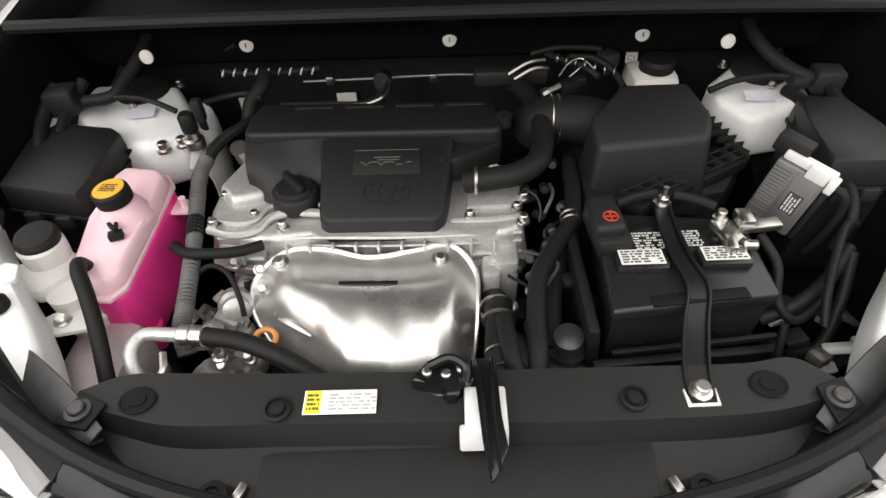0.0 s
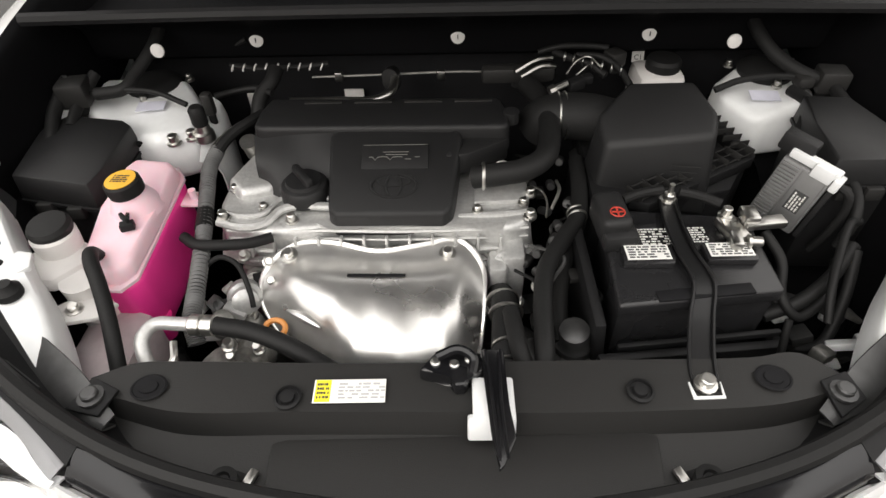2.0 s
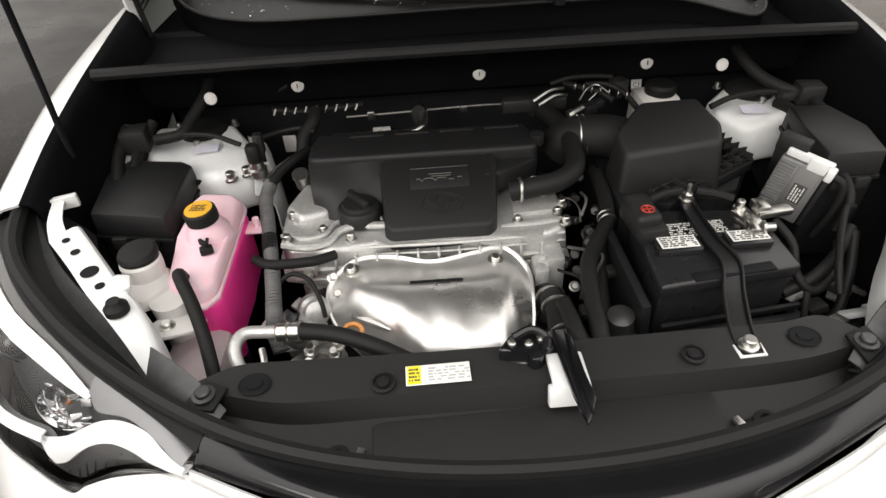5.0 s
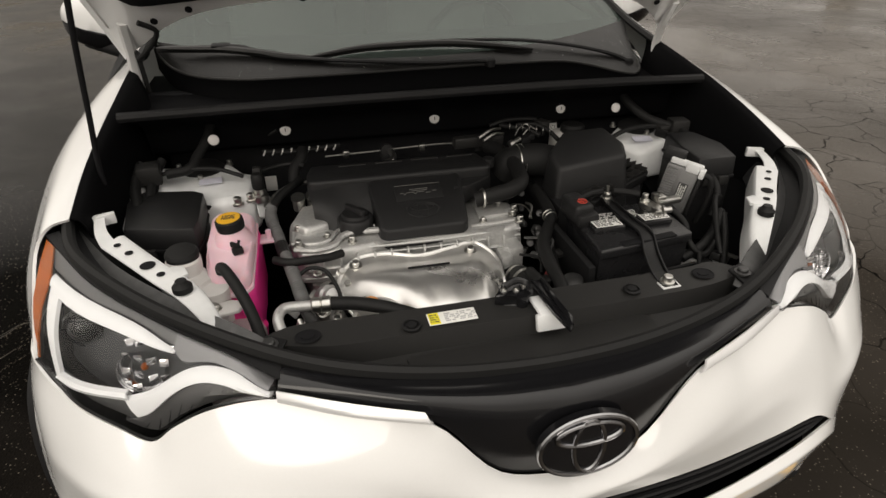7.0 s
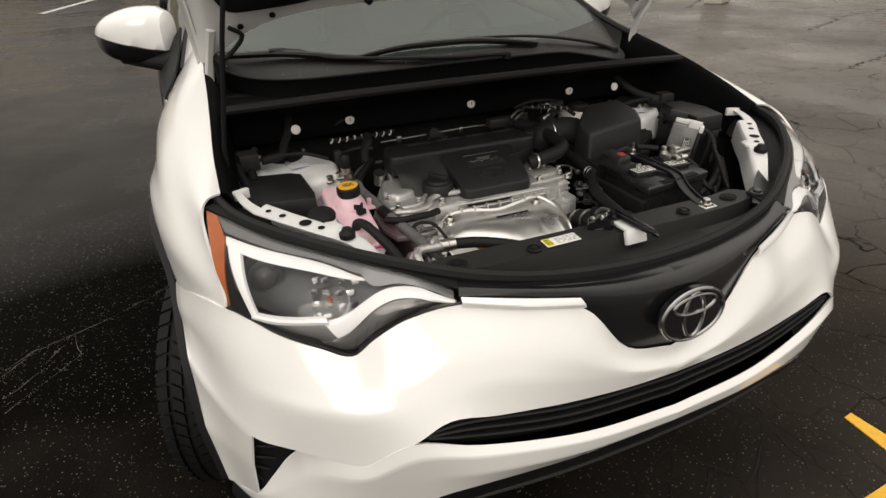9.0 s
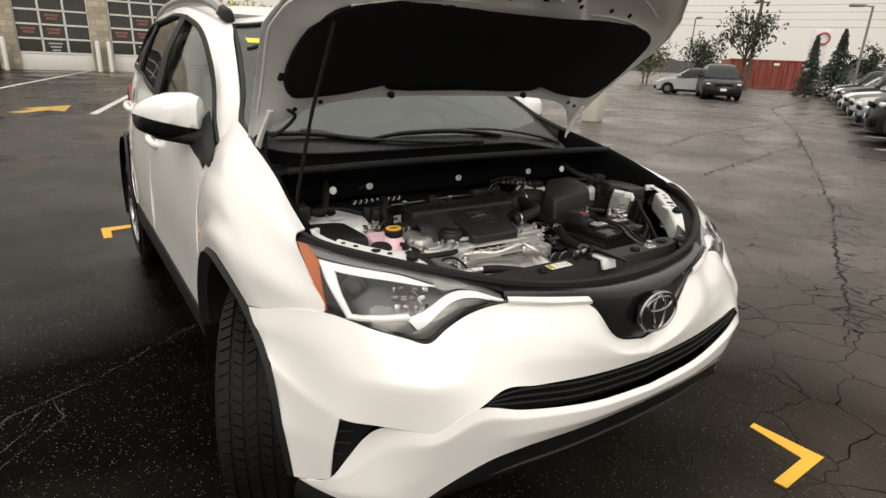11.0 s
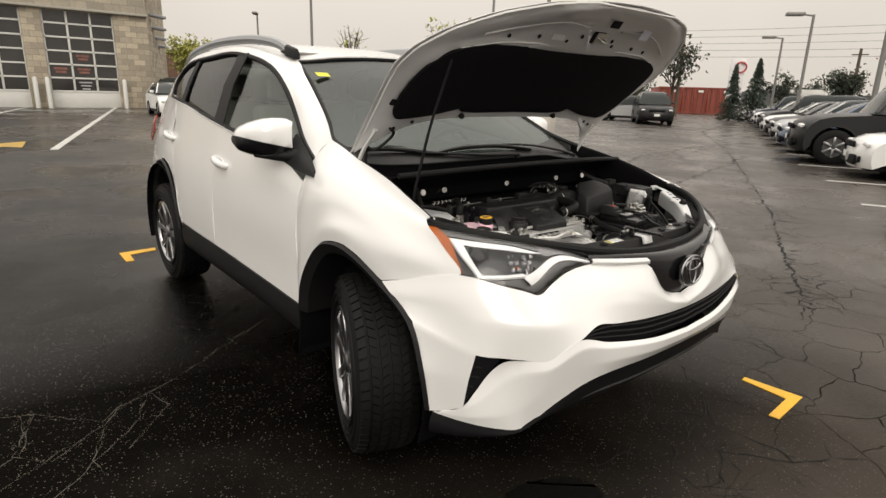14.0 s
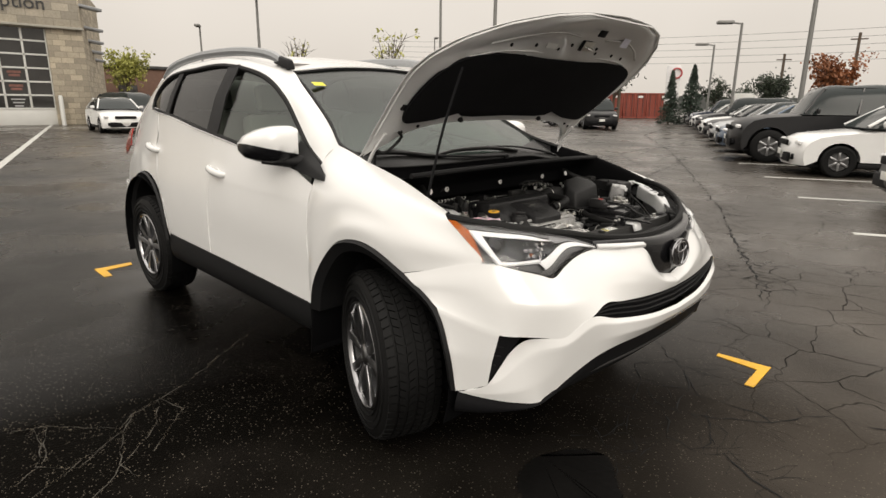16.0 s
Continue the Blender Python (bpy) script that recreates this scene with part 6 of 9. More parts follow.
part("raised_lines", moved(join(tube([(-0.042, -0.002, 0.002), (-0.036, -0.002, 0.002), (-0.032, -0.008, 0.002), (-0.028, -0.002, 0.002), (-0.012, -0.002, 0.002), (-0.008, -0.008, 0.002), (-0.004, -0.002, 0.002), (0.012, -0.002, 0.002)], 0.0008, 2, 6), rod((0.016, -0.006, 0.002), (0.026, -0.006, 0.002), 0.0008, 6), rod((0.032, -0.002, 0.002), (0.04, -0.002, 0.002), 0.0008, 6), rod((-0.02, 0.008, 0.002), (0.022, 0.008, 0.002), 0.0008, 6), rod((-0.015, 0.003, 0.002), (0.02, 0.003, 0.002), 0.0008, 6), rod((-0.052, 0.022, 0.002), (0.052, 0.022, 0.002), 0.0006, 6)), ECM), STEEL_DULL, plate)
EM2 = Matrix.Translation(V(-0.102, 0.648, 0.9288)) @ Matrix.Rotation(radians(20.3), 4, "X")
mark = part("oval_mark", moved(sweep([V(0.036 * math.cos(a), 0.022 * math.sin(a), 0) for a in (2 * math.pi * i / 36 for i in range(36))], 0.0025, 6, closed=True), EM2), COVER, ecover, "moulded oval mark")
part("inner_oval", moved(sweep([V(0.012 * math.cos(a), 0.020 * math.sin(a), 0) for a in (2 * math.pi * i / 28 for i in range(28))], 0.002, 6, closed=True), EM2), COVER, mark)
part("inner_oval", moved(sweep([V(0.026 * math.cos(a), 0.008 + 0.009 * math.sin(a), 0) for a in (2 * math.pi * i / 28 for i in range(28))], 0.002, 6, closed=True), EM2), COVER, mark)
for k in range(4):
    part("vent_slot", box((0.066, 0.008, 0.003), (-0.235 + 0.088 * k, 0.832, 0.9722), 0.001, (0, 0, 0)), PLASTIC_GREY, ecover)
part("side_tab", lathe([(0.014, 0), (0.014, 0.02), (0.0001, 0.022)], 14, pose(0.092, 0.79, 0.955)), COVER, ecover)

# heat shield
hs = thing("heat_shield", "shiny pressed steel heat shield over the exhaust manifold", "heat shield")
flutes = loft([
    [(-0.300, 0.545, 0.845), (-0.262, 0.580, 0.862), (-0.20, 0.584, 0.864), (-0.13, 0.570, 0.858), (-0.06, 0.578, 0.862), (0.0, 0.588, 0.862), (0.034, 0.552, 0.845)],
    [(-0.303, 0.525, 0.838), (-0.258, 0.555, 0.858), (-0.19, 0.555, 0.860), (-0.13, 0.548, 0.858), (-0.06, 0.552, 0.858), (0.0, 0.558, 0.856), (0.036, 0.525, 0.838)],
    [(-0.300, 0.500, 0.825), (-0.245, 0.500, 0.864), (-0.18, 0.498, 0.872), (-0.12, 0.497, 0.872), (-0.06, 0.498, 0.870), (-0.005, 0.502, 0.860), (0.033, 0.490, 0.825)],
    [(-0.278, 0.468, 0.795), (-0.215, 0.448, 0.842), (-0.165, 0.438, 0.860), (-0.11, 0.432, 0.862), (-0.05, 0.436, 0.858), (0.0, 0.445, 0.842), (0.028, 0.455, 0.795)],
    [(-0.232, 0.430, 0.76), (-0.185, 0.400, 0.80), (-0.145, 0.385, 0.822), (-0.09, 0.378, 0.828), (-0.04, 0.382, 0.822), (0.0, 0.400, 0.80), (0.022, 0.428, 0.755)],
    [(-0.185, 0.41, 0.70), (-0.15, 0.375, 0.71), (-0.12, 0.362, 0.715), (-0.09, 0.358, 0.716), (-0.04, 0.362, 0.715), (0.0, 0.38, 0.71), (0.015, 0.41, 0.70)],
], 6, 6, 0.0015)
for v in flutes.verts:
    f = min(1.0, max(0.0, (0.500 - v.co.y) / 0.07)) * min(1.0, max(0.0, (0.16 - abs(v.co.x + 0.13)) / 0.05))
    wave = math.sin((v.co.x + 0.13 - 0.25 * (0.5 - v.co.y)) * 95) + 0.5 * math.sin(v.co.x * 210 + 1)
    v.co += V(0, -0.0015, 0.0015) * f * wave + V(0, 0, 0.0008) * noise.noise(v.co * 20)
part("shell", flutes, SHIELD, hs)
part("rolled_rim", sweep(spline([(-0.215, 0.425, 0.745), (-0.278, 0.470, 0.793), (-0.303, 0.505, 0.825), (-0.302, 0.545, 0.845), (-0.262, 0.582, 0.863), (-0.20, 0.586, 0.865), (-0.13, 0.572, 0.859), (-0.06, 0.580, 0.863), (0.0, 0.590, 0.863), (0.034, 0.554, 0.846), (0.036, 0.49, 0.82), (0.028, 0.44, 0.77)], 6), 0.0045, 8, 0.7), SHIELD, hs)
part("slot", sweep([V(x, 0.5065 + 0.001 * math.sin(x * 20), 0.873) for x in np.linspace(-0.166, -0.080, 14)], 0.0032, 8, 0.5), VOID, hs, "dark cut slot")
for x, y, z in ((-0.266, 0.564, 0.860), (-0.018, 0.566, 0.858)):
    b = part("shield_bolt", bolt((x, y, z), 0.008, 0.010, (0, -0.25, 1), 1.7), STEEL, hs)
for x0, x1 in ((-0.255, -0.20),):
    part("pressed_rib", sweep(spline([(x0, 0.470, 0.838), ((x0 + x1) / 2, 0.452, 0.842), (x1, 0.434, 0.842)], 5), lambda t: 0.002 + 0.005 * math.sin(math.pi * t), 8), SHIELD, hs)

# coolant reservoir
res = thing("coolant_reservoir", "translucent pink coolant tank half full, with yellow cap", "reservoir")
TANK = [(-0.535, 0.722), (-0.474, 0.714), (-0.457, 0.69), (-0.459, 0.60), (-0.463, 0.492), (-0.480, 0.470), (-0.526, 0.474), (-0.543, 0.494), (-0.551, 0.60), (-0.549, 0.70)]


def tank(z0, z1, slope, shrink, bevel, grow=1.0):
    bm = prism([(-0.48 + (x + 0.48) * grow, 0.575 + (y - 0.575) * grow) for x, y in TANK], z0, z1, bevel, 3, None, shrink)
    for v in bm.verts:
        v.co.z += slope * (v.co.y - 0.60)
    return bm


part("upper_tank", tank(0.902, 0.931, 0.11, 0.93, 0.009), PINK, res, "pale pink upper half")
part("lower_tank", moved(tank(0.775, 0.899, 0.10, 1.0, 0.010, 0.985), Matrix.Translation(V(0.004, -0.002, 0))), HOTPINK, res, "bright pink coolant showing through")
part("seam", tank(0.898, 0.904, 0.105, 1.0, 0.001, 1.05), PINK, res)
part("fastening_lug", join(box((0.03, 0.035, 0.006), (-0.440, 0.665, 0.892), 0.002), rod((-0.436, 0.665, 0.892), (-0.436, 0.665, 0.912), 0.006, 10)), PINK, res)
part("filler_boss", lathe([(0.040, -0.052), (0.036, -0.036), (0.029, -0.022), (0.025, -0.010)], 28, pose(-0.501, 0.606, 0.971, 2, -4, 0)), PINK, res)
cap = part("cap", lathe([(0.020, -0.016), (0.0262, -0.013), (0.027, -0.003), (0.0265, 0.006), (0.024, 0.009), (0.0001, 0.009)], 30, pose(-0.499, 0.604, 0.971, 2, -4, 0)), RUBBER, res, "black filler cap with a yellow top")
part("yellow_disc", lathe([(0.0225, 0.0085), (0.0225, 0.0102), (0.0001, 0.0106)], 30, pose(-0.499, 0.604, 0.971, 2, -4, 0)), YELLOW, cap)
part("print", moved(bars(0.026, 0.018, 4, rnd=random.Random(8)), pose(-0.499, 0.604, 0.9822, 2, -4, -8)), INK, cap)
part("clip", join(box((0.020, 0.014, 0.012), (-0.487, 0.553, 0.934), 0.002, (0, 0, 20)), box((0.006, 0.022, 0.012), (-0.491, 0.560, 0.942), 0.002, (0, 0, 50)), box((0.005, 0.005, 0.018), (-0.485, 0.559, 0.944), 0.001, (0, 20, 10))), RUBBER, res)
part("overflow_hose", tube([(-0.515, 0.505, 0.918), (-0.513, 0.494, 0.936), (-0.503, 0.474, 0.940), (-0.487, 0.447, 0.926), (-0.466, 0.405, 0.900), (-0.45, 0.36, 0.865), (-0.44, 0.32, 0.82)], 0.0102, 8, 14), RUBBER, res, "black rubber hose")
part("outlet_neck", lathe([(0.015, 0), (0.017, 0.03), (0.020, 0.05)], 16, pose(-0.470, 0.495, 0.745)), HOTPINK, res)
part("outlet", join(lathe([(0.016, 0), (0.018, 0.02), (0.016, 0.03)], 16, pose(-0.470, 0.495, 0.722)), tube([(-0.470, 0.495, 0.73), (-0.465, 0.48, 0.71), (-0.45, 0.46, 0.70), (-0.47, 0.43, 0.69)], 0.015, 6, 12)), RUBBER, res)
# washer filler neck
washer = thing("washer_filler", "milky washer filler neck with black cap", "filler neck")
part("neck", join(prism([(-0.635, 0.50), (-0.60, 0.555), (-0.545, 0.545), (-0.528, 0.495), (-0.56, 0.455), (-0.61, 0.460)], 0.895, 0.918, 0.008, 2, None, 0.9), lathe([(0.027, -0.03), (0.031, 0.008), (0.031, 0.022), (0.027, 0.027)], 24, pose(-0.580, 0.527, 0.922)), lathe([(0.024, 0), (0.028, 0.12)], 20, pose(-0.53, 0.47, 0.79))), MILKY, washer)
part("cap", lathe([(0.029, 0), (0.030, 0.010), (0.026, 0.016), (0.012, 0.018), (0.0001, 0.018)], 26, pose(-0.580, 0.529, 0.947, 6, 0, 0)), RUBBER, washer, "black push-on cap")
part("tank_body", box((0.10, 0.16, 0.22), (-0.50, 0.40, 0.73), 0.025), mat("cloudy pinkish plastic", (0.55, 0.47, 0.48), 0.45), washer)
part("mount_tab", prism([(-0.565, 0.425), (-0.545, 0.445), (-0.50, 0.452), (-0.47, 0.440), (-0.485, 0.415), (-0.53, 0.405)], 0.885, 0.893, 0.003), MILKY, washer)
part("tab_bolt", bolt((-0.525, 0.428, 0.893), 0.008, 0.008), STEEL, washer)


def fuse_box(name, outline, z0, z1, label, foot):
    t = thing(name, label, "fuse box")
    c = (sum(x for x, y in outline) / len(outline), sum(y for x, y in outline) / len(outline))
    part("lid", prism(outline, z1 - 0.045, z1, 0.004, 2, None, 0.96), COVER, t)
    part("base", prism([(c[0] + (x - c[0]) * 0.96, c[1] + (y - c[1]) * 0.96) for x, y in outline], z0, z1 - 0.045, 0.005), PLASTIC, t)
    part("lid_lip", prism([(c[0] + (x - c[0]) * 1.02, c[1] + (y - c[1]) * 1.02) for x, y in outline], z1 - 0.052, z1 - 0.045, 0.001), PLASTIC, t)
    for f in (0.3, 0.7):
        a, b = V(*outline[foot], 0), V(*outline[foot + 1], 0)
        p = a.lerp(b, f)
        part("catch", box((0.026, 0.012, 0.022), (p.x, p.y - 0.004, z1 - 0.055), 0.003), PLASTIC_GREY, t)
    return t


fb1 = fuse_box("fuse_box", [(-0.706, 0.648), (-0.568, 0.620), (-0.562, 0.66), (-0.566, 0.795), (-0.59, 0.815), (-0.70, 0.835), (-0.728, 0.79)], 0.78, 0.956, "black plastic fuse box beside the coolant tank", 0)
part("mount_arm", prism([(-0.575, 0.78), (-0.515, 0.79), (-0.495, 0.81), (-0.498, 0.835), (-0.525, 0.838), (-0.58, 0.825)], 0.915, 0.927, 0.004), PLASTIC, fb1)
part("arm_bolt", bolt((-0.512, 0.815, 0.927), 0.008, 0.006), STEEL, fb1)
fuse_box("fuse_box", [(0.538, 0.600), (0.640, 0.598), (0.664, 0.69), (0.645, 0.78), (0.572, 0.790), (0.552, 0.70)], 0.78, 1.0, "tall black plastic fuse box behind the battery", 0)

# open lattice along the foot of the air filter housing
f0, f1 = V(0.275, 0.604, 0.930), V(0.487, 0.722, 0.930)
side_f = V(-0.014, 0.024, 0.004)

# battery
HOLDBLACK = mat("satin black steel", (0.008, 0.008, 0.0085), 0.38, vary=0.15, spec=0.3)
bat = thing("battery", "black car battery with white labels and clamped terminals", "battery")
part("case", prism([(0.212, 0.422), (0.42, 0.435), (0.424, 0.57), (0.222, 0.592)], 0.72, 0.905, 0.006, 2, None, 1.02), CASE, bat)
part("lid", prism([(0.203, 0.405), (0.427, 0.430), (0.430, 0.578), (0.215, 0.602)], 0.893, 0.917, 0.006, 3), CASE, bat)
part("handle_slot", box((0.13, 0.018, 0.004), (0.32, 0.428, 0.9165), 0.001, (0, 0, 6)), VOID, bat)
part("tray_side", box((0.016, 0.20, 0.18), (0.192, 0.495, 0.80), 0.005, (0, -6, 0)), PLASTIC, bat, "black battery tray")
part("tray_front", box((0.26, 0.014, 0.13), (0.315, 0.405, 0.77), 0.004, (8, 0, 5)), PLASTIC, bat, "black battery tray")
part("tray_rim", box((0.23, 0.008, 0.010), (0.325, 0.405, 0.845), 0.002, (0, 0, 6)), PLASTIC, bat)
for x, y, w, h, seed in ((0.258, 0.490, 0.060, 0.028, 21), (0.372, 0.494, 0.060, 0.026, 22)):
    vent = part("vent_cover", prism([(-w / 2 - 0.006, -h / 2 - 0.004), (w / 2 + 0.002, -h / 2 - 0.006), (w / 2 + 0.008, -h / 2 + 0.006), (w / 2 + 0.006, h / 2 + 0.004), (-w / 2 - 0.004, h / 2 + 0.006)], 0, 0.011, 0.003, 2, pose(x, y, 0.917, 0, 0, 1)), CASE, bat)
    lab = part("label", box((w, h, 0.0008), (x, y + 0.002, 0.9286), 0, (0, 0, 1)), PAPER, vent, "white printed warning label")
    part("print", moved(bars(w * 0.92, h * 0.88, 5, rnd=random.Random(seed)), pose(x, y + 0.002, 0.9293, 0, 0, 1)), INK, lab)
for x, y, w, h, seed in ((0.282, 0.535, 0.045, 0.036, 31), (0.345, 0.538, 0.024, 0.034, 32)):
    part("print", moved(bars(w, h, 7, rnd=random.Random(seed)), pose(x, y, 0.9178, 0, 0, 1)), PAPER, bat)
pos = part("terminal_cover", join(box((0.044, 0.075, 0.045), (0.218, 0.555, 0.938), 0.010, (0, 0, 4), 3), box((0.05, 0.04, 0.03), (0.225, 0.525, 0.928), 0.008, (0, 0, 4))), COVER, bat, "black cover over the positive terminal")
part("plus_ring", sweep([V(0.221 + 0.010 * math.cos(a), 0.540 + 0.010 * math.sin(a), 0.9612) for a in (2 * math.pi * i / 20 for i in range(20))], 0.001, 6, closed=True), REDINK, pos)
part("plus_sign", join(box((0.016, 0.0025, 0.001), (0.221, 0.540, 0.9612), 0), box((0.0025, 0.016, 0.001), (0.221, 0.540, 0.9612), 0)), REDINK, pos)
neg = part("negative_clamp", join(lathe([(0.013, 0), (0.012, 0.018), (0.0001, 0.02)], 18, pose(0.389, 0.548, 0.918)), box((0.03, 0.05, 0.014), (0.388, 0.535, 0.93), 0.004, (0, 0, 12)), box((0.016, 0.03, 0.022), (0.383, 0.508, 0.93), 0.004, (0, 0, -10))), STEEL, bat, "bright zinc negative clamp")
part("clamp_bolt", bolt((0.383, 0.556, 0.938), 0.007, 0.014), STEEL, neg)
part("clamp_bolt", bolt((0.400, 0.506, 0.934), 0.007, 0.016, (1, -0.2, 0.1)), STEEL, neg)
part("sensor_arm", join(box((0.060, 0.020, 0.012), (0.432, 0.540, 0.938), 0.003, (0, 0, 6)), box((0.022, 0.030, 0.016), (0.412, 0.548, 0.944), 0.003)), STEEL, neg)
strap = part("hold_down", join(
    loft([[(0.305, 0.606, 0.925), (0.297, 0.545, 0.929), (0.298, 0.490, 0.929), (0.305, 0.440, 0.924), (0.290, 0.39, 0.906), (0.272, 0.325, 0.898), (0.268, 0.285, 0.897)],
          [(0.328, 0.606, 0.925), (0.320, 0.545, 0.929), (0.322, 0.490, 0.929), (0.332, 0.440, 0.924), (0.320, 0.39, 0.906), (0.302, 0.325, 0.898), (0.296, 0.285, 0.897)]], 5, 2, 0.004),
    tube([(0.305, 0.606, 0.928), (0.297, 0.545, 0.932), (0.298, 0.490, 0.932), (0.305, 0.440, 0.927), (0.290, 0.39, 0.909), (0.272, 0.325, 0.901), (0.268, 0.290, 0.90)], 0.0025, 5, 6),
    tube([(0.328, 0.606, 0.928), (0.320, 0.545, 0.932), (0.322, 0.490, 0.932), (0.332, 0.440, 0.927), (0.320, 0.39, 0.909), (0.302, 0.325, 0.901), (0.296, 0.290, 0.90)], 0.0025, 5, 6)), HOLDBLACK, bat, "black pressed steel hold-down bar")
part("hold_nut", join(bolt((0.317, 0.605, 0.928), 0.009, 0.012), rod((0.317, 0.605, 0.93), (0.317, 0.605, 0.958), 0.004, 10)), STEEL, strap)
part("foot_plate", prism([(0.263, 0.279), (0.300, 0.280), (0.301, 0.302), (0.2990, 0.302), (0.2975, 0.2825), (0.2665, 0.2815), (0.265, 0.302), (0.263, 0.302)], 0.8985, 0.9030, 0.0008), WHITE_BAY, strap, "white painted bracket end")
part("foot_bolt", bolt((0.281, 0.297, 0.9045), 0.009, 0.012), STEEL, strap)
for pts in ([(0.24, 0.585, 0.945), (0.27, 0.60, 0.945), (0.305, 0.61, 0.944)], [(0.33, 0.605, 0.944), (0.36, 0.595, 0.942), (0.385, 0.58, 0.94)]):
    part("cable_sleeve", tube(pts, 0.0075, 6, 10), RUBBER, bat)

# air filter box
def airbox_lid():
    """A tall lid whose top rises to the back and to the outer side."""
    top = [(0.232, 0.688, 0.972), (0.388, 0.662, 1.004), (0.398, 0.700, 1.022), (0.376, 0.768, 1.040), (0.280, 0.786, 1.030), (0.226, 0.740, 0.998)]
    low = [(0.222, 0.668), (0.402, 0.642), (0.420, 0.70), (0.404, 0.80), (0.268, 0.812), (0.212, 0.745)]
    bm = bmesh.new()
    hi = [bm.verts.new(p) for p in top]
    lo = [bm.verts.new((x, y, 0.86)) for x, y in low]
    bm.faces.new(hi)
    bm.faces.new(lo[::-1])
    for i in range(6):
        j = (i + 1) % 6
        bm.faces.new((lo[i], lo[j], hi[j], hi[i]))
    bmesh.ops.triangulate(bm, faces=[f for f in bm.faces if len(f.verts) > 4])
    bmesh.ops.recalc_face_normals(bm, faces=bm.faces)
    bmesh.ops.bevel(bm, geom=[e for e in bm.edges if e.calc_face_angle(0) > 0.5], offset=0.010, segments=3, affect="EDGES", profile=0.5)
    return bm


air = thing("air_filter_box", "large black plastic air filter housing", "air box")
for g in (0.0, 0.5, 1.0):
    part("flange_rail", rod(tuple(f0 + side_f * g), tuple(f1 + side_f * g), 0.0014, 6), PLASTIC_GREY, air)
for k in range(9):
    q = f0.lerp(f1, k / 8)
    part("flange_rib", box((0.0016, 0.034, 0.012), tuple(q + side_f * 0.5), 0.0004, (0, 0, 32)), PLASTIC_GREY, air)
part("lid", join(airbox_lid()), COVER, air)
part("lower_box", prism([(0.215, 0.63), (0.215, 0.84), (0.47, 0.86), (0.50, 0.74), (0.44, 0.665), (0.30, 0.635)], 0.72, 0.900, 0.008, 2), PLASTIC, air)
part("lid_flange", prism([(0.215, 0.632), (0.222, 0.84), (0.45, 0.852), (0.492, 0.74), (0.44, 0.662), (0.30, 0.632)], 0.890, 0.902, 0.003), PLASTIC, air)
part("ledge", prism([(0.262, 0.612), (0.290, 0.600), (0.492, 0.716), (0.478, 0.735)], 0.905, 0.924, 0.002), PLASTIC, air)
part("ledge", prism([(0.478, 0.735), (0.492, 0.716), (0.462, 0.86), (0.440, 0.86)], 0.905, 0.930, 0.002), PLASTIC, air)
for k in range(6):
    part("rib", box((0.034, 0.0018, 0.012), (0.474 - 0.005 * k, 0.745 + 0.020 * k, 0.932), 0.0004, (0, 0, 10)), PLASTIC_GREY, air)
part("raised_mark", join(*[rod((0.330, 0.6545 - 0.001 * k, 0.955 - 0.010 * k), (0.372 - 0.004 * k, 0.6485 - 0.001 * k, 0.955 - 0.010 * k), 0.0008, 5) for k in range(4)]), PLASTIC_GREY, air)
duct = part("intake_duct", tube([(0.262, 0.80, 0.945), (0.235, 0.806, 0.95), (0.205, 0.812, 0.95), (0.182, 0.816, 0.948), (0.160, 0.824, 0.938), (0.146, 0.834, 0.915)], 0.041, 6, 26), RUBBER, air)
for x in (0.176, 0.188):
    part("hose_clamp", sweep([V(x, 0.817 + 0.0425 * math.cos(a), 0.947 + 0.0425 * math.sin(a)) for a in (2 * math.pi * i / 32 for i in range(32))], 0.0016, 6, closed=True), STEEL, duct)
part("flow_sensor", join(box((0.035, 0.02, 0.020), (0.21, 0.862, 0.985), 0.004, (0, 0, 30)), box((0.02, 0.016, 0.016), (0.232, 0.874, 0.988), 0.003, (0, 0, 15))), PLASTIC, air)
part("clamp_screw", join(rod((0.168, 0.835, 0.990), (0.192, 0.845, 0.996), 0.006, 10), rod((0.160, 0.832, 0.988), (0.170, 0.836, 0.991), 0.008, 8)), STEEL, air)
for k in range(7):
    part("wire_tie", sweep([V(0.205 + 0.016 * k + 0.0075 * math.cos(a) * 0.4, 0.955 - 0.008 * k + 0.008 * math.cos(a), 0.992 - 0.001 * k + 0.008 * math.sin(a)) for a in (2 * math.pi * i / 14 for i in range(14))], 0.0012, 5, closed=True), STEEL, air)

# brake fluid reservoir
brake = thing("brake_fluid_reservoir", "white brake fluid tank with black cap", "reservoir")
part("tank", box((0.094, 0.088, 0.085), (0.398, 0.985, 0.910), 0.016), MILKY, brake)
part("cap", lathe([(0.030, 0), (0.031, 0.014), (0.027, 0.02), (0.010, 0.022), (0.0001, 0.022)], 26, pose(0.404, 0.982, 0.952) @ Matrix.Scale(1.1, 4)), RUBBER, brake)
tag = thing("connector_tag", "small white square tag with black letters", "tag")
part("card", box((0.024, 0.003, 0.022), (0.370, 1.036, 0.950), 0.0006, (-20, 0, 0)), PAPER, tag)
fc = bpy.data.curves.new("letters", "FONT")
fc.body, fc.size, fc.extrude, fc.align_x, fc.align_y = "C1", 0.014, 0.0004, "CENTER", "CENTER"
letters = new("letters", fc)
bpy.context.view_layer.update()
lm = bpy.data.meshes.new_from_object(letters)
bpy.data.objects.remove(letters)
lm.materials.append(INK)
lo = new("letters", lm)
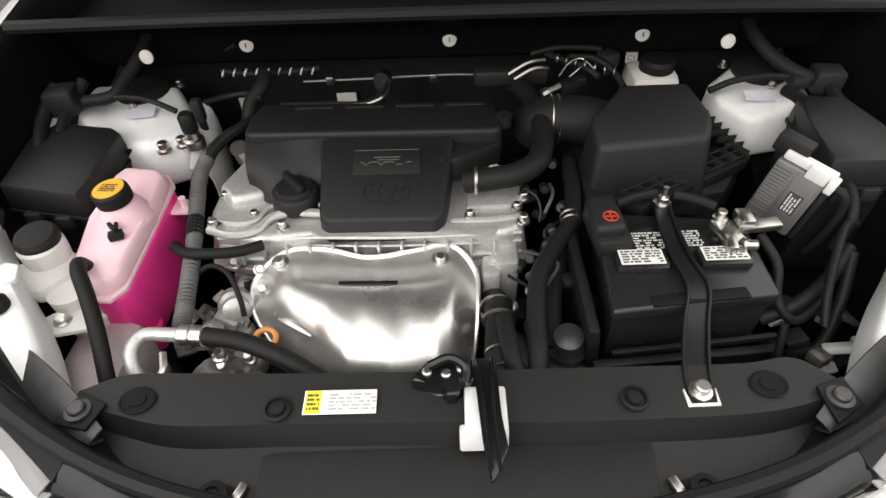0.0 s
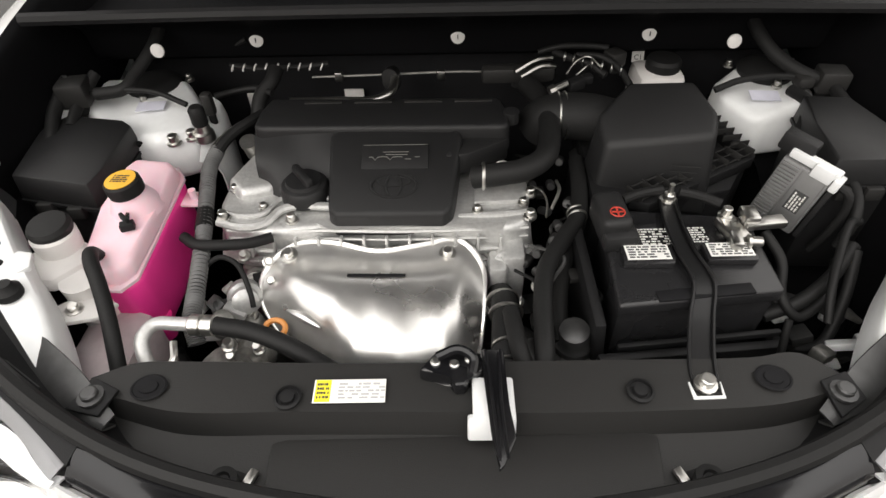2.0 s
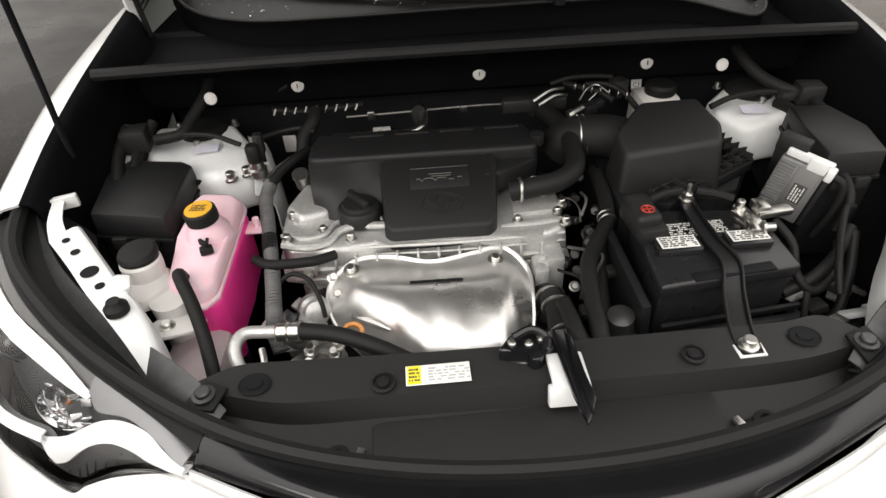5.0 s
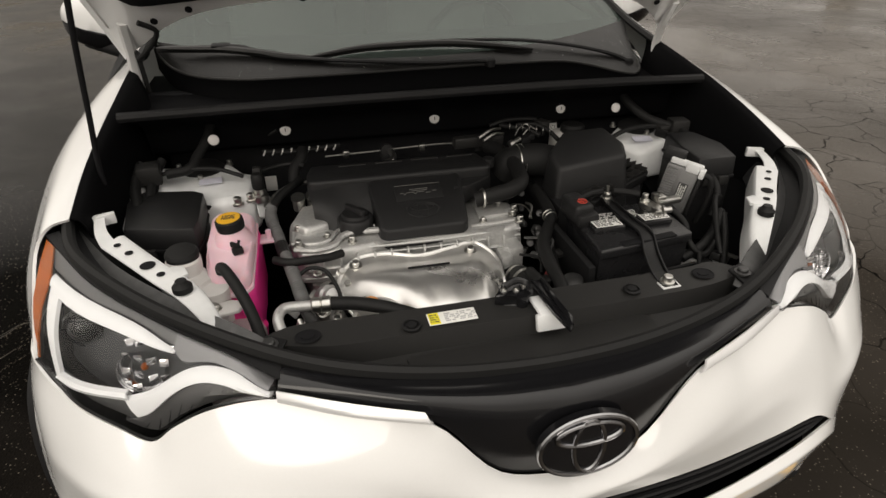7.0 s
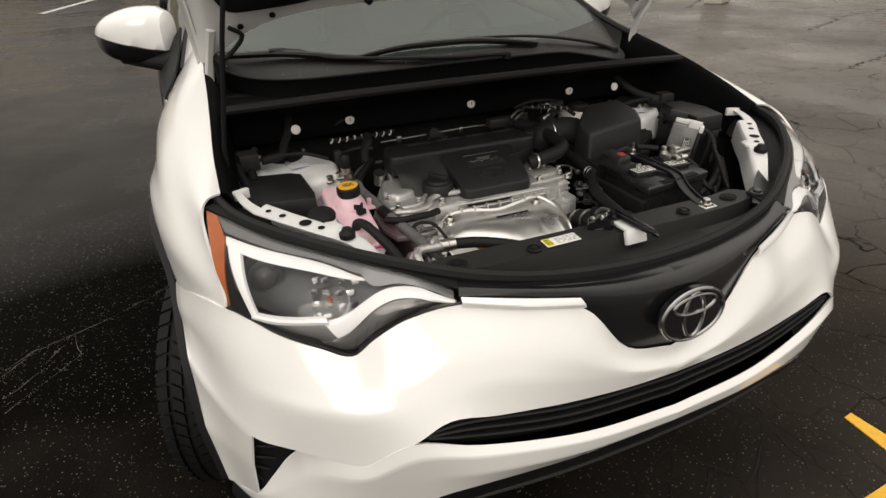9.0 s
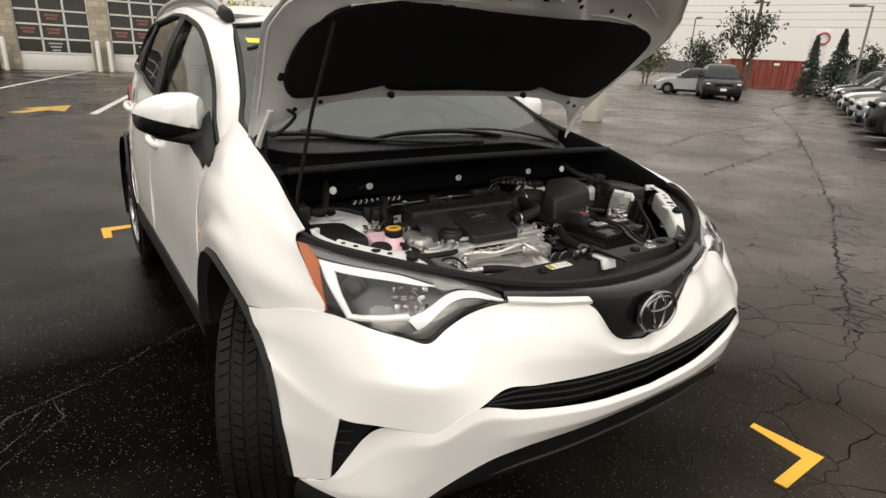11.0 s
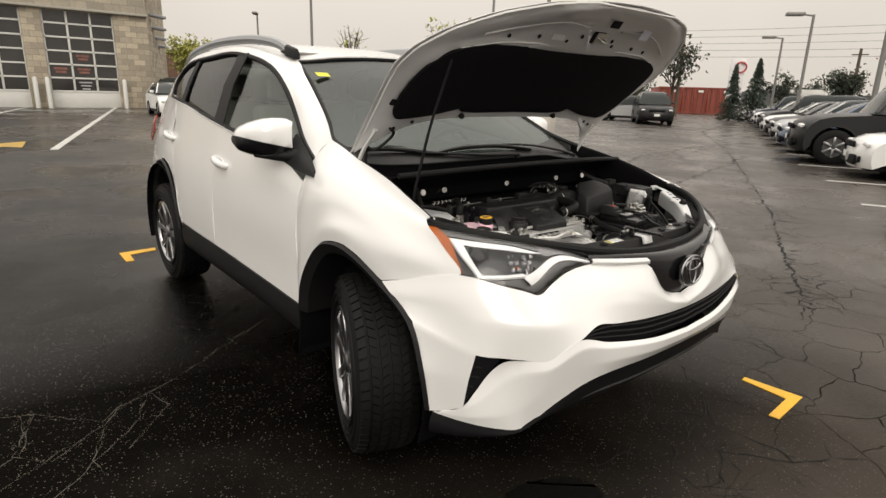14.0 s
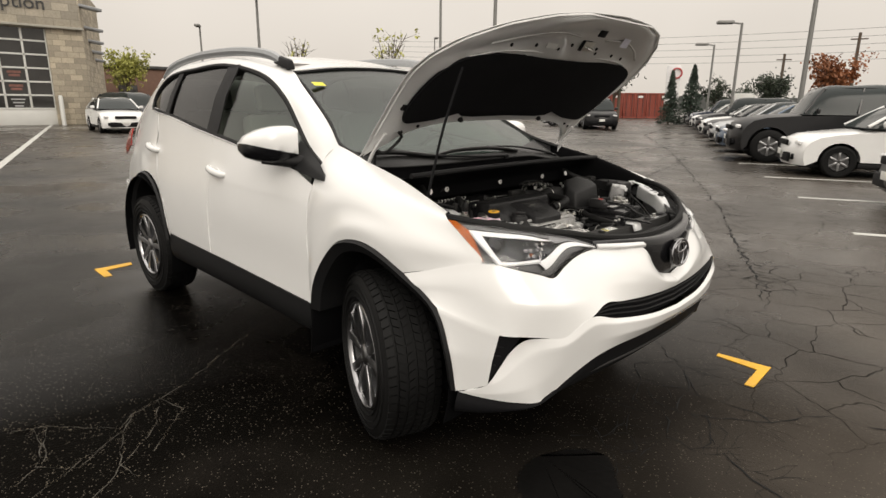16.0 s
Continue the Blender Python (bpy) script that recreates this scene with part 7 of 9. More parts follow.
lo.parent, lo.matrix_basis = tag, pose(0.370, 1.0342, 0.9495, 70, 0, 0)

# engine control unit
ECUGREY = mat("dull cast alloy case", (0.24, 0.24, 0.24), 0.5, metal=0.6, vary=0.1)
ecu = thing("engine_control_unit", "finned silver control unit standing in a white bracket", "control unit")
ux, uy = V(0.014, -0.009, 0.110).normalized(), V(-0.044, 0.048, 0.037)
uy = (uy - ux * uy.dot(ux)).normalized()
EM = Matrix.Translation(V(0.502, 0.613, 0.930)) @ Matrix((ux, uy, ux.cross(uy))).transposed().to_4x4()
part("body", moved(box((0.108, 0.072, 0.020), (0, 0, 0), 0.003), EM), ECUGREY, ecu)
for k in range(17):
    part("fin", moved(box((0.0024, 0.026, 0.005), (-0.049 + 0.0061 * k, 0.021, 0.0115), 0.0008), EM), ECUGREY, ecu)
part("step", moved(box((0.104, 0.036, 0.004), (0, -0.014, 0.0105), 0.0015), EM), ECUGREY, ecu)
lab = part("label", moved(box((0.036, 0.022, 0.0008), (0.002, -0.014, 0.0129), 0), EM), INK, ecu, "small printed label")
part("print", moved(bars(0.031, 0.018, 4, rnd=random.Random(41)), EM @ pose(0.002, -0.014, 0.0136)), PAPER, lab)
part("bracket", moved(join(box((0.014, 0.074, 0.016), (0.062, -0.004, -0.002), 0.003), box((0.022, 0.030, 0.010), (0.060, -0.020, 0.010), 0.003), box((0.020, 0.012, 0.026), (0.050, -0.042, -0.002), 0.003)), EM), WHITE_BAY, ecu, "white painted bracket")
part("plug", moved(box((0.03, 0.05, 0.024), (0.070, 0.030, -0.012), 0.004), EM), COVER, ecu)
part("edge_cover", moved(box((0.10, 0.010, 0.03), (-0.006, -0.042, -0.008), 0.004), EM), COVER, ecu)
part("cable", tube([tuple(EM @ V(*q)) for q in ((0.050, -0.045, 0.0), (0.046, -0.062, 0.0), (0.02, -0.072, -0.002), (-0.03, -0.074, -0.004), (-0.07, -0.07, -0.01))], 0.006, 6, 10), RUBBER, ecu)


# hoses and harness
def hose(name, label, pts, r, material=None, seg=14, ridged=False):
    t = thing(name, label, name.split("_")[-1])
    part("line", corrugated(pts, r) if ridged else tube(pts, r, 8, seg), material or RUBBER, t)
    return t


h1 = hose("radiator_hose", "thick black rubber hose curving over the engine", [(0.025, 0.672, 0.925), (0.065, 0.662, 0.938), (0.105, 0.664, 0.945), (0.138, 0.688, 0.95), (0.153, 0.74, 0.952), (0.158, 0.82, 0.955), (0.148, 0.88, 0.955), (0.132, 0.92, 0.955)], 0.0185)
part("hose_clamp", sweep([V(0.040, 0.668 + 0.0205 * math.cos(a), 0.930 + 0.0205 * math.sin(a)) for a in (2 * math.pi * i / 24 for i in range(24))], 0.0028, 6, closed=True), STEEL, h1)
part("hose_clamp", join(tube([(0.11, 0.93, 0.975), (0.15, 0.955, 0.985), (0.185, 0.975, 0.98)], 0.004, 5, 6), tube([(0.12, 0.92, 0.97), (0.16, 0.945, 0.978), (0.19, 0.96, 0.97)], 0.004, 5, 6)), STEEL, h1)
h2 = hose("coolant_hose", "black rubber coolant hose beside the engine", [(0.205, 0.75, 0.90), (0.20, 0.68, 0.895), (0.188, 0.615, 0.89), (0.155, 0.56, 0.885), (0.125, 0.505, 0.885), (0.113, 0.44, 0.88), (0.108, 0.37, 0.87), (0.105, 0.33, 0.85)], 0.0135)
part("hose_clamp", join(*[sweep([V(0.187 + 0.0145 * math.cos(a), 0.612 + k * 0.012, 0.889 + 0.0145 * math.sin(a)) for a in (2 * math.pi * i / 20 for i in range(20))], 0.002, 6, closed=True) for k in (0, 1)]), STEEL, h2)
hose("coolant_hose", "black rubber coolant hose beside the engine", [(0.215, 0.80, 0.88), (0.212, 0.70, 0.87), (0.20, 0.64, 0.865), (0.17, 0.57, 0.85), (0.15, 0.50, 0.84), (0.14, 0.42, 0.82)], 0.012)
h3 = hose("lower_radiator_hose", "black radiator hose with spring clamps", [(0.064, 0.53, 0.80), (0.067, 0.49, 0.83), (0.066, 0.45, 0.845), (0.062, 0.40, 0.845), (0.060, 0.36, 0.83)], 0.021)
for y, z in ((0.497, 0.826), (0.455, 0.844), (0.395, 0.845), (0.372, 0.835)):
    part("spring_clamp", sweep([V(0.0655 + 0.0225 * math.cos(a), y, z + 0.0225 * math.sin(a)) for a in (2 * math.pi * i / 24 for i in range(24))], 0.003, 6, closed=True), STEEL, h3)
hose("bypass_hose", "thin black rubber hose bending down to the radiator", [(0.070, 0.44, 0.868), (0.072, 0.40, 0.872), (0.078, 0.365, 0.865), (0.095, 0.335, 0.84)], 0.0125)
ac = thing("air_conditioning_pipe", "bent aluminium pipe crimped to a black hose", "pipe")
part("metal_pipe", tube([(-0.395, 0.355, 0.84), (-0.412, 0.362, 0.862), (-0.420, 0.385, 0.883), (-0.410, 0.405, 0.888), (-0.375, 0.406, 0.888), (-0.345, 0.404, 0.888)], 0.0095, 8, 14), ALLOY, ac)
part("hook_bracket", tube([(-0.385, 0.39, 0.87), (-0.38, 0.365, 0.862), (-0.395, 0.352, 0.858), (-0.408, 0.362, 0.858)], 0.005, 6, 8), STEEL, ac)
part("crimp", join(lathe([(0.0115, 0), (0.0145, 0.003), (0.0145, 0.016), (0.012, 0.018), (0.0145, 0.020), (0.0145, 0.034), (0.0115, 0.036)], 18, pose(-0.362, 0.405, 0.888, 0, 90, -4))), STEEL, ac)
part("rubber_hose", tube([(-0.328, 0.403, 0.888), (-0.28, 0.396, 0.884), (-0.23, 0.378, 0.878), (-0.18, 0.352, 0.87), (-0.14, 0.33, 0.86)], 0.0125, 8, 14), RUBBER, ac)
har = thing("wiring_harness", "ribbed grey wiring conduit along the engine's side", "harness")
GREYCOND = mat("dusty grey conduit", (0.10, 0.10, 0.10), 0.6, vary=0.3)
part("conduit", corrugated([(-0.43, 0.79, 0.905), (-0.432, 0.745, 0.90), (-0.422, 0.69, 0.895), (-0.408, 0.62, 0.885), (-0.392, 0.54, 0.878), (-0.380, 0.47, 0.872), (-0.372, 0.425, 0.868), (-0.362, 0.40, 0.85)], 0.012, 0.006), GREYCOND, har)
part("tape", tube([(-0.412, 0.64, 0.887), (-0.405, 0.60, 0.883)], 0.0135, 3, 12), RUBBER, har)
part("branch", tube([(-0.43, 0.78, 0.905), (-0.41, 0.81, 0.92), (-0.38, 0.84, 0.93), (-0.36, 0.87, 0.93)], 0.010, 6, 10), RUBBER, har)
part("branch", tube([(-0.445, 0.80, 0.90), (-0.42, 0.83, 0.915), (-0.38, 0.86, 0.925), (-0.33, 0.88, 0.92)], 0.005, 6, 8), STEEL_DULL, har)
hose("vacuum_hose", "thin black hose crossing in front of the engine", [(-0.425, 0.575, 0.89), (-0.40, 0.556, 0.892), (-0.36, 0.553, 0.893), (-0.32, 0.560, 0.89), (-0.29, 0.578, 0.885)], 0.0085)
hose("vacuum_hose", "thin black wire loop beside the engine", [(-0.385, 0.53, 0.87), (-0.36, 0.535, 0.885), (-0.33, 0.52, 0.885), (-0.31, 0.49, 0.86), (-0.305, 0.475, 0.84)], 0.004)

# brackets and pumps beside the engine, low in the bay
acc = thing("engine_accessories", "greasy alloy pumps, brackets and plugs beside the engine", "machinery")
rr = random.Random(77)
for (x, y, z, r, h, ax) in ((-0.335, 0.52, 0.82, 0.026, 0.05, 60), (-0.325, 0.50, 0.78, 0.034, 0.06, 80), (-0.355, 0.47, 0.80, 0.022, 0.05, 30), (-0.30, 0.445, 0.78, 0.03, 0.05, 70), (-0.355, 0.43, 0.76, 0.05, 0.08, 90), (-0.27, 0.40, 0.75, 0.05, 0.08, 80), (-0.33, 0.57, 0.80, 0.02, 0.04, 50), (0.09, 0.50, 0.72, 0.03, 0.08, 70), (0.165, 0.43, 0.78, 0.028, 0.07, 10), (0.16, 0.40, 0.74, 0.04, 0.06, 0), (-0.37, 0.36, 0.78, 0.04, 0.05, 90), (0.085, 0.44, 0.70, 0.045, 0.06, 90)):
    part("pump_body", lathe([(r * 0.6, 0), (r, 0.006), (r, h * 0.6), (r * 0.8, h * 0.7), (r * 0.75, h), (r * 0.4, h + 0.004), (0.0001, h + 0.004)], 18, pose(x, y, z, ax, 0, rr.uniform(-40, 40))), rr.choice((STEEL_DULL, ALLOY, STEEL_DULL)) if x < 0 else DARKMETAL, acc)
for k in range(34):
    x, y, z = rr.uniform(-0.40, -0.24), rr.uniform(0.36, 0.57), rr.uniform(0.74, 0.83)
    if x > -0.30 and y > 0.44:
        continue
    part("bracket", box((rr.uniform(0.012, 0.04), rr.uniform(0.01, 0.035), rr.uniform(0.01, 0.03)), (x, y, z), 0.003, (rr.uniform(-40, 40), rr.uniform(-40, 40), rr.uniform(0, 90))), rr.choice((STEEL_DULL, DARKMETAL, ALLOY, RUBBER)), acc)
for k in range(16):
    x, y, z = rr.uniform(0.04, 0.18), rr.uniform(0.36, 0.60), rr.uniform(0.68, 0.78)
    part("bracket", box((rr.uniform(0.012, 0.04), rr.uniform(0.01, 0.035), rr.uniform(0.01, 0.03)), (x, y, z), 0.003, (rr.uniform(-40, 40), rr.uniform(-40, 40), rr.uniform(0, 90))), rr.choice((STEEL_DULL, DARKMETAL, DARKMETAL, RUBBER)), acc)
for k in range(14):
    x, y = rr.choice([(-0.38 + rr.uniform(0, 0.12), rr.uniform(0.38, 0.56)), (rr.uniform(0.05, 0.17), rr.uniform(0.38, 0.58))])
    part("bolt", bolt((x, y, rr.uniform(0.80, 0.85) if x < 0 else rr.uniform(0.74, 0.80)), 0.007, 0.012, (rr.uniform(-0.5, 0.5), rr.uniform(-0.8, 0), 1)), STEEL, acc)
part("dipstick_handle", sweep([V(-0.255 + 0.014 * math.cos(a), 0.415 + 0.010 * math.sin(a), 0.865 + 0.006 * math.sin(a)) for a in (2 * math.pi * i / 20 for i in range(20))], 0.0042, 6, closed=True), ORANGE, acc, "orange dipstick ring")
part("gear_plug", box((0.022, 0.02, 0.014), (0.135, 0.475, 0.83), 0.003, (10, 10, 30)), mat("dull red plug", (0.35, 0.06, 0.06), 0.5), acc)
part("connector", join(box((0.05, 0.03, 0.02), (-0.265, 0.375, 0.80), 0.003), box((0.02, 0.03, 0.03), (-0.235, 0.372, 0.805), 0.003)), MILKY, acc)

# small fittings between the engine and the battery, and behind the right lamp
rq = random.Random(31)
for k in range(26):
    x, y = rq.uniform(0.105, 0.19), rq.uniform(0.42, 0.80)
    z = rq.uniform(0.83, 0.875)
    if k % 3 == 0:
        part("wire", tube([(x, y, z), (x + rq.uniform(-0.02, 0.02), y + 0.03, z + 0.015), (x + rq.uniform(-0.03, 0.03), y + 0.07, z + 0.005)], 0.003, 5, 6), rq.choice((RUBBER, STEEL_DULL, DARKMETAL)), acc)
    elif k % 3 == 1:
        part("clamp", lathe([(0.006, -0.012), (0.008, -0.010), (0.008, 0.010), (0.006, 0.012)], 10, pose(x, y, z, 70, 0, rq.uniform(-40, 40))), DARKMETAL, acc)
    else:
        part("small_plug", box((0.016, 0.022, 0.014), (x, y, z), 0.003, (rq.uniform(-20, 20), 0, rq.uniform(-40, 40))), rq.choice((PLASTIC_GREY, DARKMETAL, MILKY)), acc)
for k in range(18):
    x, y = rq.uniform(0.46, 0.60), rq.uniform(0.38, 0.54)
    part("bracket", box((rq.uniform(0.012, 0.04), rq.uniform(0.01, 0.05), rq.uniform(0.008, 0.02)), (x, y, rq.uniform(0.76, 0.84)), 0.003, (rq.uniform(-30, 30), rq.uniform(-30, 30), rq.uniform(0, 90))), rq.choice((STEEL_DULL, DARKMETAL, WHITE_BAY, RUBBER)), acc)

# cables round the battery and the rear corners
for pts, r in (
    ([(0.44, 0.54, 0.92), (0.455, 0.50, 0.90), (0.45, 0.46, 0.87), (0.47, 0.44, 0.85), (0.52, 0.47, 0.86), (0.55, 0.52, 0.88)], 0.007),
    ([(0.43, 0.45, 0.84), (0.48, 0.46, 0.86), (0.53, 0.49, 0.88), (0.57, 0.53, 0.90)], 0.010),
    ([(0.44, 0.43, 0.82), (0.47, 0.42, 0.80), (0.52, 0.43, 0.80), (0.55, 0.47, 0.85), (0.57, 0.52, 0.90)], 0.008),
    ([(0.435, 0.41, 0.88), (0.432, 0.39, 0.84), (0.43, 0.37, 0.80)], 0.005),
    ([(0.50, 0.42, 0.86), (0.505, 0.45, 0.89), (0.53, 0.50, 0.915), (0.56, 0.545, 0.93), (0.585, 0.56, 0.92)], 0.006),
    ([(0.56, 0.655, 0.96), (0.58, 0.60, 0.955), (0.575, 0.56, 0.93), (0.565, 0.55, 0.88)], 0.008),
    ([(0.46, 0.86, 0.97), (0.50, 0.865, 0.985), (0.56, 0.87, 0.99), (0.62, 0.87, 0.985)], 0.006),
    ([(0.55, 1.0, 1.05), (0.555, 0.96, 1.03), (0.58, 0.91, 1.005), (0.62, 0.87, 0.99), (0.66, 0.86, 0.98)], 0.012),
    ([(0.66, 0.86, 0.98), (0.665, 0.80, 0.97), (0.69, 0.75, 0.95)], 0.010),
    ([(0.575, 0.83, 0.985), (0.585, 0.79, 0.985), (0.575, 0.76, 0.97), (0.56, 0.74, 0.95)], 0.010),
    ([(-0.55, 1.0, 1.06), (-0.56, 0.95, 1.03), (-0.585, 0.90, 1.0), (-0.60, 0.87, 0.985), (-0.65, 0.86, 0.98)], 0.011),
    ([(-0.67, 0.86, 0.98), (-0.60, 0.865, 0.985), (-0.54, 0.86, 0.982), (-0.485, 0.845, 0.965)], 0.005),
    ([(-0.70, 0.88, 1.0), (-0.71, 0.82, 0.97), (-0.70, 0.77, 0.95), (-0.70, 0.74, 0.93)], 0.012),
    ([(-0.66, 0.90, 1.0), (-0.68, 0.85, 0.97), (-0.68, 0.80, 0.95)], 0.010),
    ([(-0.455, 0.90, 0.95), (-0.42, 0.92, 0.95), (-0.38, 0.92, 0.955), (-0.345, 0.90, 0.955)], 0.006),
    ([(-0.48, 1.02, 0.98), (-0.44, 1.0, 1.0), (-0.40, 0.99, 1.02)], 0.005),
    ([(-0.345, 0.955, 0.975), (-0.35, 0.93, 0.965), (-0.37, 0.905, 0.945), (-0.375, 0.88, 0.92)], 0.014),
    ([(0.16, 0.99, 0.985), (0.20, 0.985, 0.998), (0.26, 0.98, 1.0), (0.29, 0.975, 0.998)], 0.006),
    ([(0.19, 0.99, 0.985), (0.22, 0.96, 0.985), (0.25, 0.935, 0.985), (0.275, 0.91, 0.975)], 0.007),
    ([(0.23, 0.965, 0.99), (0.27, 0.945, 0.995), (0.30, 0.915, 0.985), (0.315, 0.88, 0.97)], 0.006),
):
    hose("cable", "black sleeved cable in the engine bay", pts, r)
for pts in ([(0.20, 0.90, 0.985), (0.22, 0.92, 1.0), (0.245, 0.935, 1.0), (0.265, 0.915, 0.99)], [(0.215, 0.885, 0.99), (0.235, 0.90, 1.0), (0.25, 0.93, 1.0), (0.24, 0.955, 0.995)], [(0.135, 0.60, 0.90), (0.14, 0.63, 0.905), (0.135, 0.66, 0.905), (0.12, 0.68, 0.90)]):
    hose("bare_wire", "thin pale wire looped between plugs", pts, 0.0016, STEEL, 6)
for at, size, turn in (((-0.685, 0.86, 0.985), (0.05, 0.05, 0.045), 10), ((0.66, 0.865, 0.985), (0.05, 0.045, 0.04), -8), ((-0.455, 0.865, 0.955), (0.02, 0.02, 0.045), 0), ((0.61, 0.86, 0.985), (0.03, 0.03, 0.02), 0), ((0.30, 0.96, 0.985), (0.034, 0.034, 0.03), 30), ((0.12, 0.965, 0.955), (0.14, 0.03, 0.03), 2)):
    t = thing("plug_connector", "black plastic electrical connector", "connector")
    part("housing", box(size, at, 0.006, (0, 0, turn)), PLASTIC_GREY, t)
    part("neck", rod((at[0], at[1], at[2] - size[2] * 0.9), at, min(size) * 0.35, 12), RUBBER, t)
mount = thing("hydraulic_sensor", "steel sensor with a black cap", "sensor")
part("steel_body", lathe([(0.018, 0), (0.018, 0.015), (0.013, 0.018), (0.013, 0.03)], 18, pose(-0.452, 0.805, 0.918)), STEEL, mount)
part("cap", lathe([(0.012, 0.03), (0.014, 0.034), (0.014, 0.06), (0.010, 0.066), (0.0001, 0.066)], 16, pose(-0.452, 0.805, 0.918)), RUBBER, mount)


# ---- the lot ----
def asphalt():
    m = bpy.data.materials.new("wet asphalt")
    m.use_nodes = True
    n, k = m.node_tree.nodes, m.node_tree.links
    b = n["Principled BSDF"]
    co = n.new("ShaderNodeTexCoord")

    def noise_tex(scale, detail=4.0, rough=0.55):
        t = n.new("ShaderNodeTexNoise")
        t.inputs["Scale"].default_value, t.inputs["Detail"].default_value, t.inputs["Roughness"].default_value = scale, detail, rough
        k.new(co.outputs["Object"], t.inputs["Vector"])
        return t

    def span(src, a, b_, lo, hi):
        r = n.new("ShaderNodeMapRange")
        for key, v in (("From Min", a), ("From Max", b_), ("To Min", lo), ("To Max", hi)):
            r.inputs[key].default_value = v
        k.new(src, r.inputs["Value"])
        return r.outputs["Result"]

    wet, patch, fine, stone = noise_tex(0.55, 5), noise_tex(0.16, 4), noise_tex(120, 3), n.new("ShaderNodeTexVoronoi")
    stone.inputs["Scale"].default_value = 140
    k.new(co.outputs["Object"], stone.inputs["Vector"])
    mix = n.new("ShaderNodeMix")
    mix.data_type = "RGBA"
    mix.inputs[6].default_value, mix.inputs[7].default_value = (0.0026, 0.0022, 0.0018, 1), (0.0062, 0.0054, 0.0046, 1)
    k.new(span(patch.outputs["Fac"], 0.35, 0.65, 0.0, 1.0), mix.inputs["Factor"])
    pick = n.new("ShaderNodeSeparateColor")
    k.new(stone.outputs["Color"], pick.inputs[0])
    chips = n.new("ShaderNodeMix")
    chips.data_type = "RGBA"
    chips.inputs[7].default_value = (0.15, 0.13, 0.105, 1)
    near = n.new("ShaderNodeMath")
    near.operation = "MULTIPLY"
    k.new(span(pick.outputs[0], 0.88, 1.0, 0, 1), near.inputs[0])
    k.new(span(stone.outputs["Distance"], 0.25, 0.45, 1, 0), near.inputs[1])
    k.new(near.outputs[0], chips.inputs["Factor"])
    # a net of fine cracks on the worn side of the lot
    warp, wv, net = noise_tex(2.2, 3), n.new("ShaderNodeMix"), n.new("ShaderNodeTexVoronoi")
    wv.data_type, wv.blend_type = "RGBA", "ADD"
    wv.inputs["Factor"].default_value = 0.35
    k.new(co.outputs["Object"], wv.inputs[6])
    k.new(warp.outputs["Color"], wv.inputs[7])
    net.feature, net.inputs["Scale"].default_value = "DISTANCE_TO_EDGE", 2.8
    k.new(wv.outputs[2], net.inputs["Vector"])
    sx, worn, seam = n.new("ShaderNodeSeparateXYZ"), n.new("ShaderNodeMath"), n.new("ShaderNodeMath")
    k.new(co.outputs["Object"], sx.inputs[0])
    worn.operation = seam.operation = "MULTIPLY"
    k.new(span(sx.outputs["X"], 0.2, 1.2, 0, 1), worn.inputs[0])
    k.new(span(wet.outputs["Fac"], 0.40, 0.55, 0.35, 1.0), worn.inputs[1])
    k.new(span(net.outputs["Distance"], 0.004, 0.016, 0.9, 0), seam.inputs[0])
    k.new(worn.outputs[0], seam.inputs[1])
    dark = n.new("ShaderNodeMix")
    dark.data_type = "RGBA"
    dark.inputs[7].default_value = (0.0015, 0.0015, 0.0015, 1)
    k.new(seam.outputs[0], dark.inputs["Factor"])
    # sky sheen put into the base colour: brighter towards +x, with random drift
    sky_tone, drift, off = n.new("ShaderNodeMath"), noise_tex(0.35, 4), n.new("ShaderNodeMath")
    off.operation, sky_tone.operation = "ADD", "MULTIPLY"
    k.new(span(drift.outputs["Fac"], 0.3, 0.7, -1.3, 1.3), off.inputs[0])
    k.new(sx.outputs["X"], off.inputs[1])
    k.new(span(off.outputs[0], -1.1, 2.2, 0.75, 14.5), sky_tone.inputs[0])
    k.new(span(drift.outputs["Fac"], 0.3, 0.7, 0.75, 1.25), sky_tone.inputs[1])
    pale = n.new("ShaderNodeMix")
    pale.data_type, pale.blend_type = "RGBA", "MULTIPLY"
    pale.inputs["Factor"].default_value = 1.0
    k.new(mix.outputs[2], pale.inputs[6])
    k.new(sky_tone.outputs[0], pale.inputs[7])
    k.new(pale.outputs[2], chips.inputs[6])
    k.new(chips.outputs[2], dark.inputs[6])
    k.new(dark.outputs[2], b.inputs["Base Color"])
    k.new(span(wet.outputs["Fac"], 0.38, 0.62, 0.20, 0.42), b.inputs["Roughness"])
    lw = n.new("ShaderNodeLayerWeight")
    lw.inputs["Blend"].default_value = 0.5
    dull, inv = n.new("ShaderNodeMath"), n.new("ShaderNodeMath")
    inv.operation, dull.operation = "SUBTRACT", "MULTIPLY"
    inv.inputs[0].default_value = 1.0
    k.new(seam.outputs[0], inv.inputs[1])
    k.new(span(lw.outputs["Facing"], 0.56, 0.92, 0.004, 0.33), dull.inputs[0])
    k.new(inv.outputs[0], dull.inputs[1])
    k.new(dull.outputs[0], b.inputs["Specular IOR Level"])
    bump, hsum = n.new("ShaderNodeBump"), n.new("ShaderNodeMath")
    hsum.operation = "ADD"
    k.new(fine.outputs["Fac"], hsum.inputs[0])
    k.new(stone.outputs["Distance"], hsum.inputs[1])
    hcut, hw = n.new("ShaderNodeMath"), n.new("ShaderNodeMath")
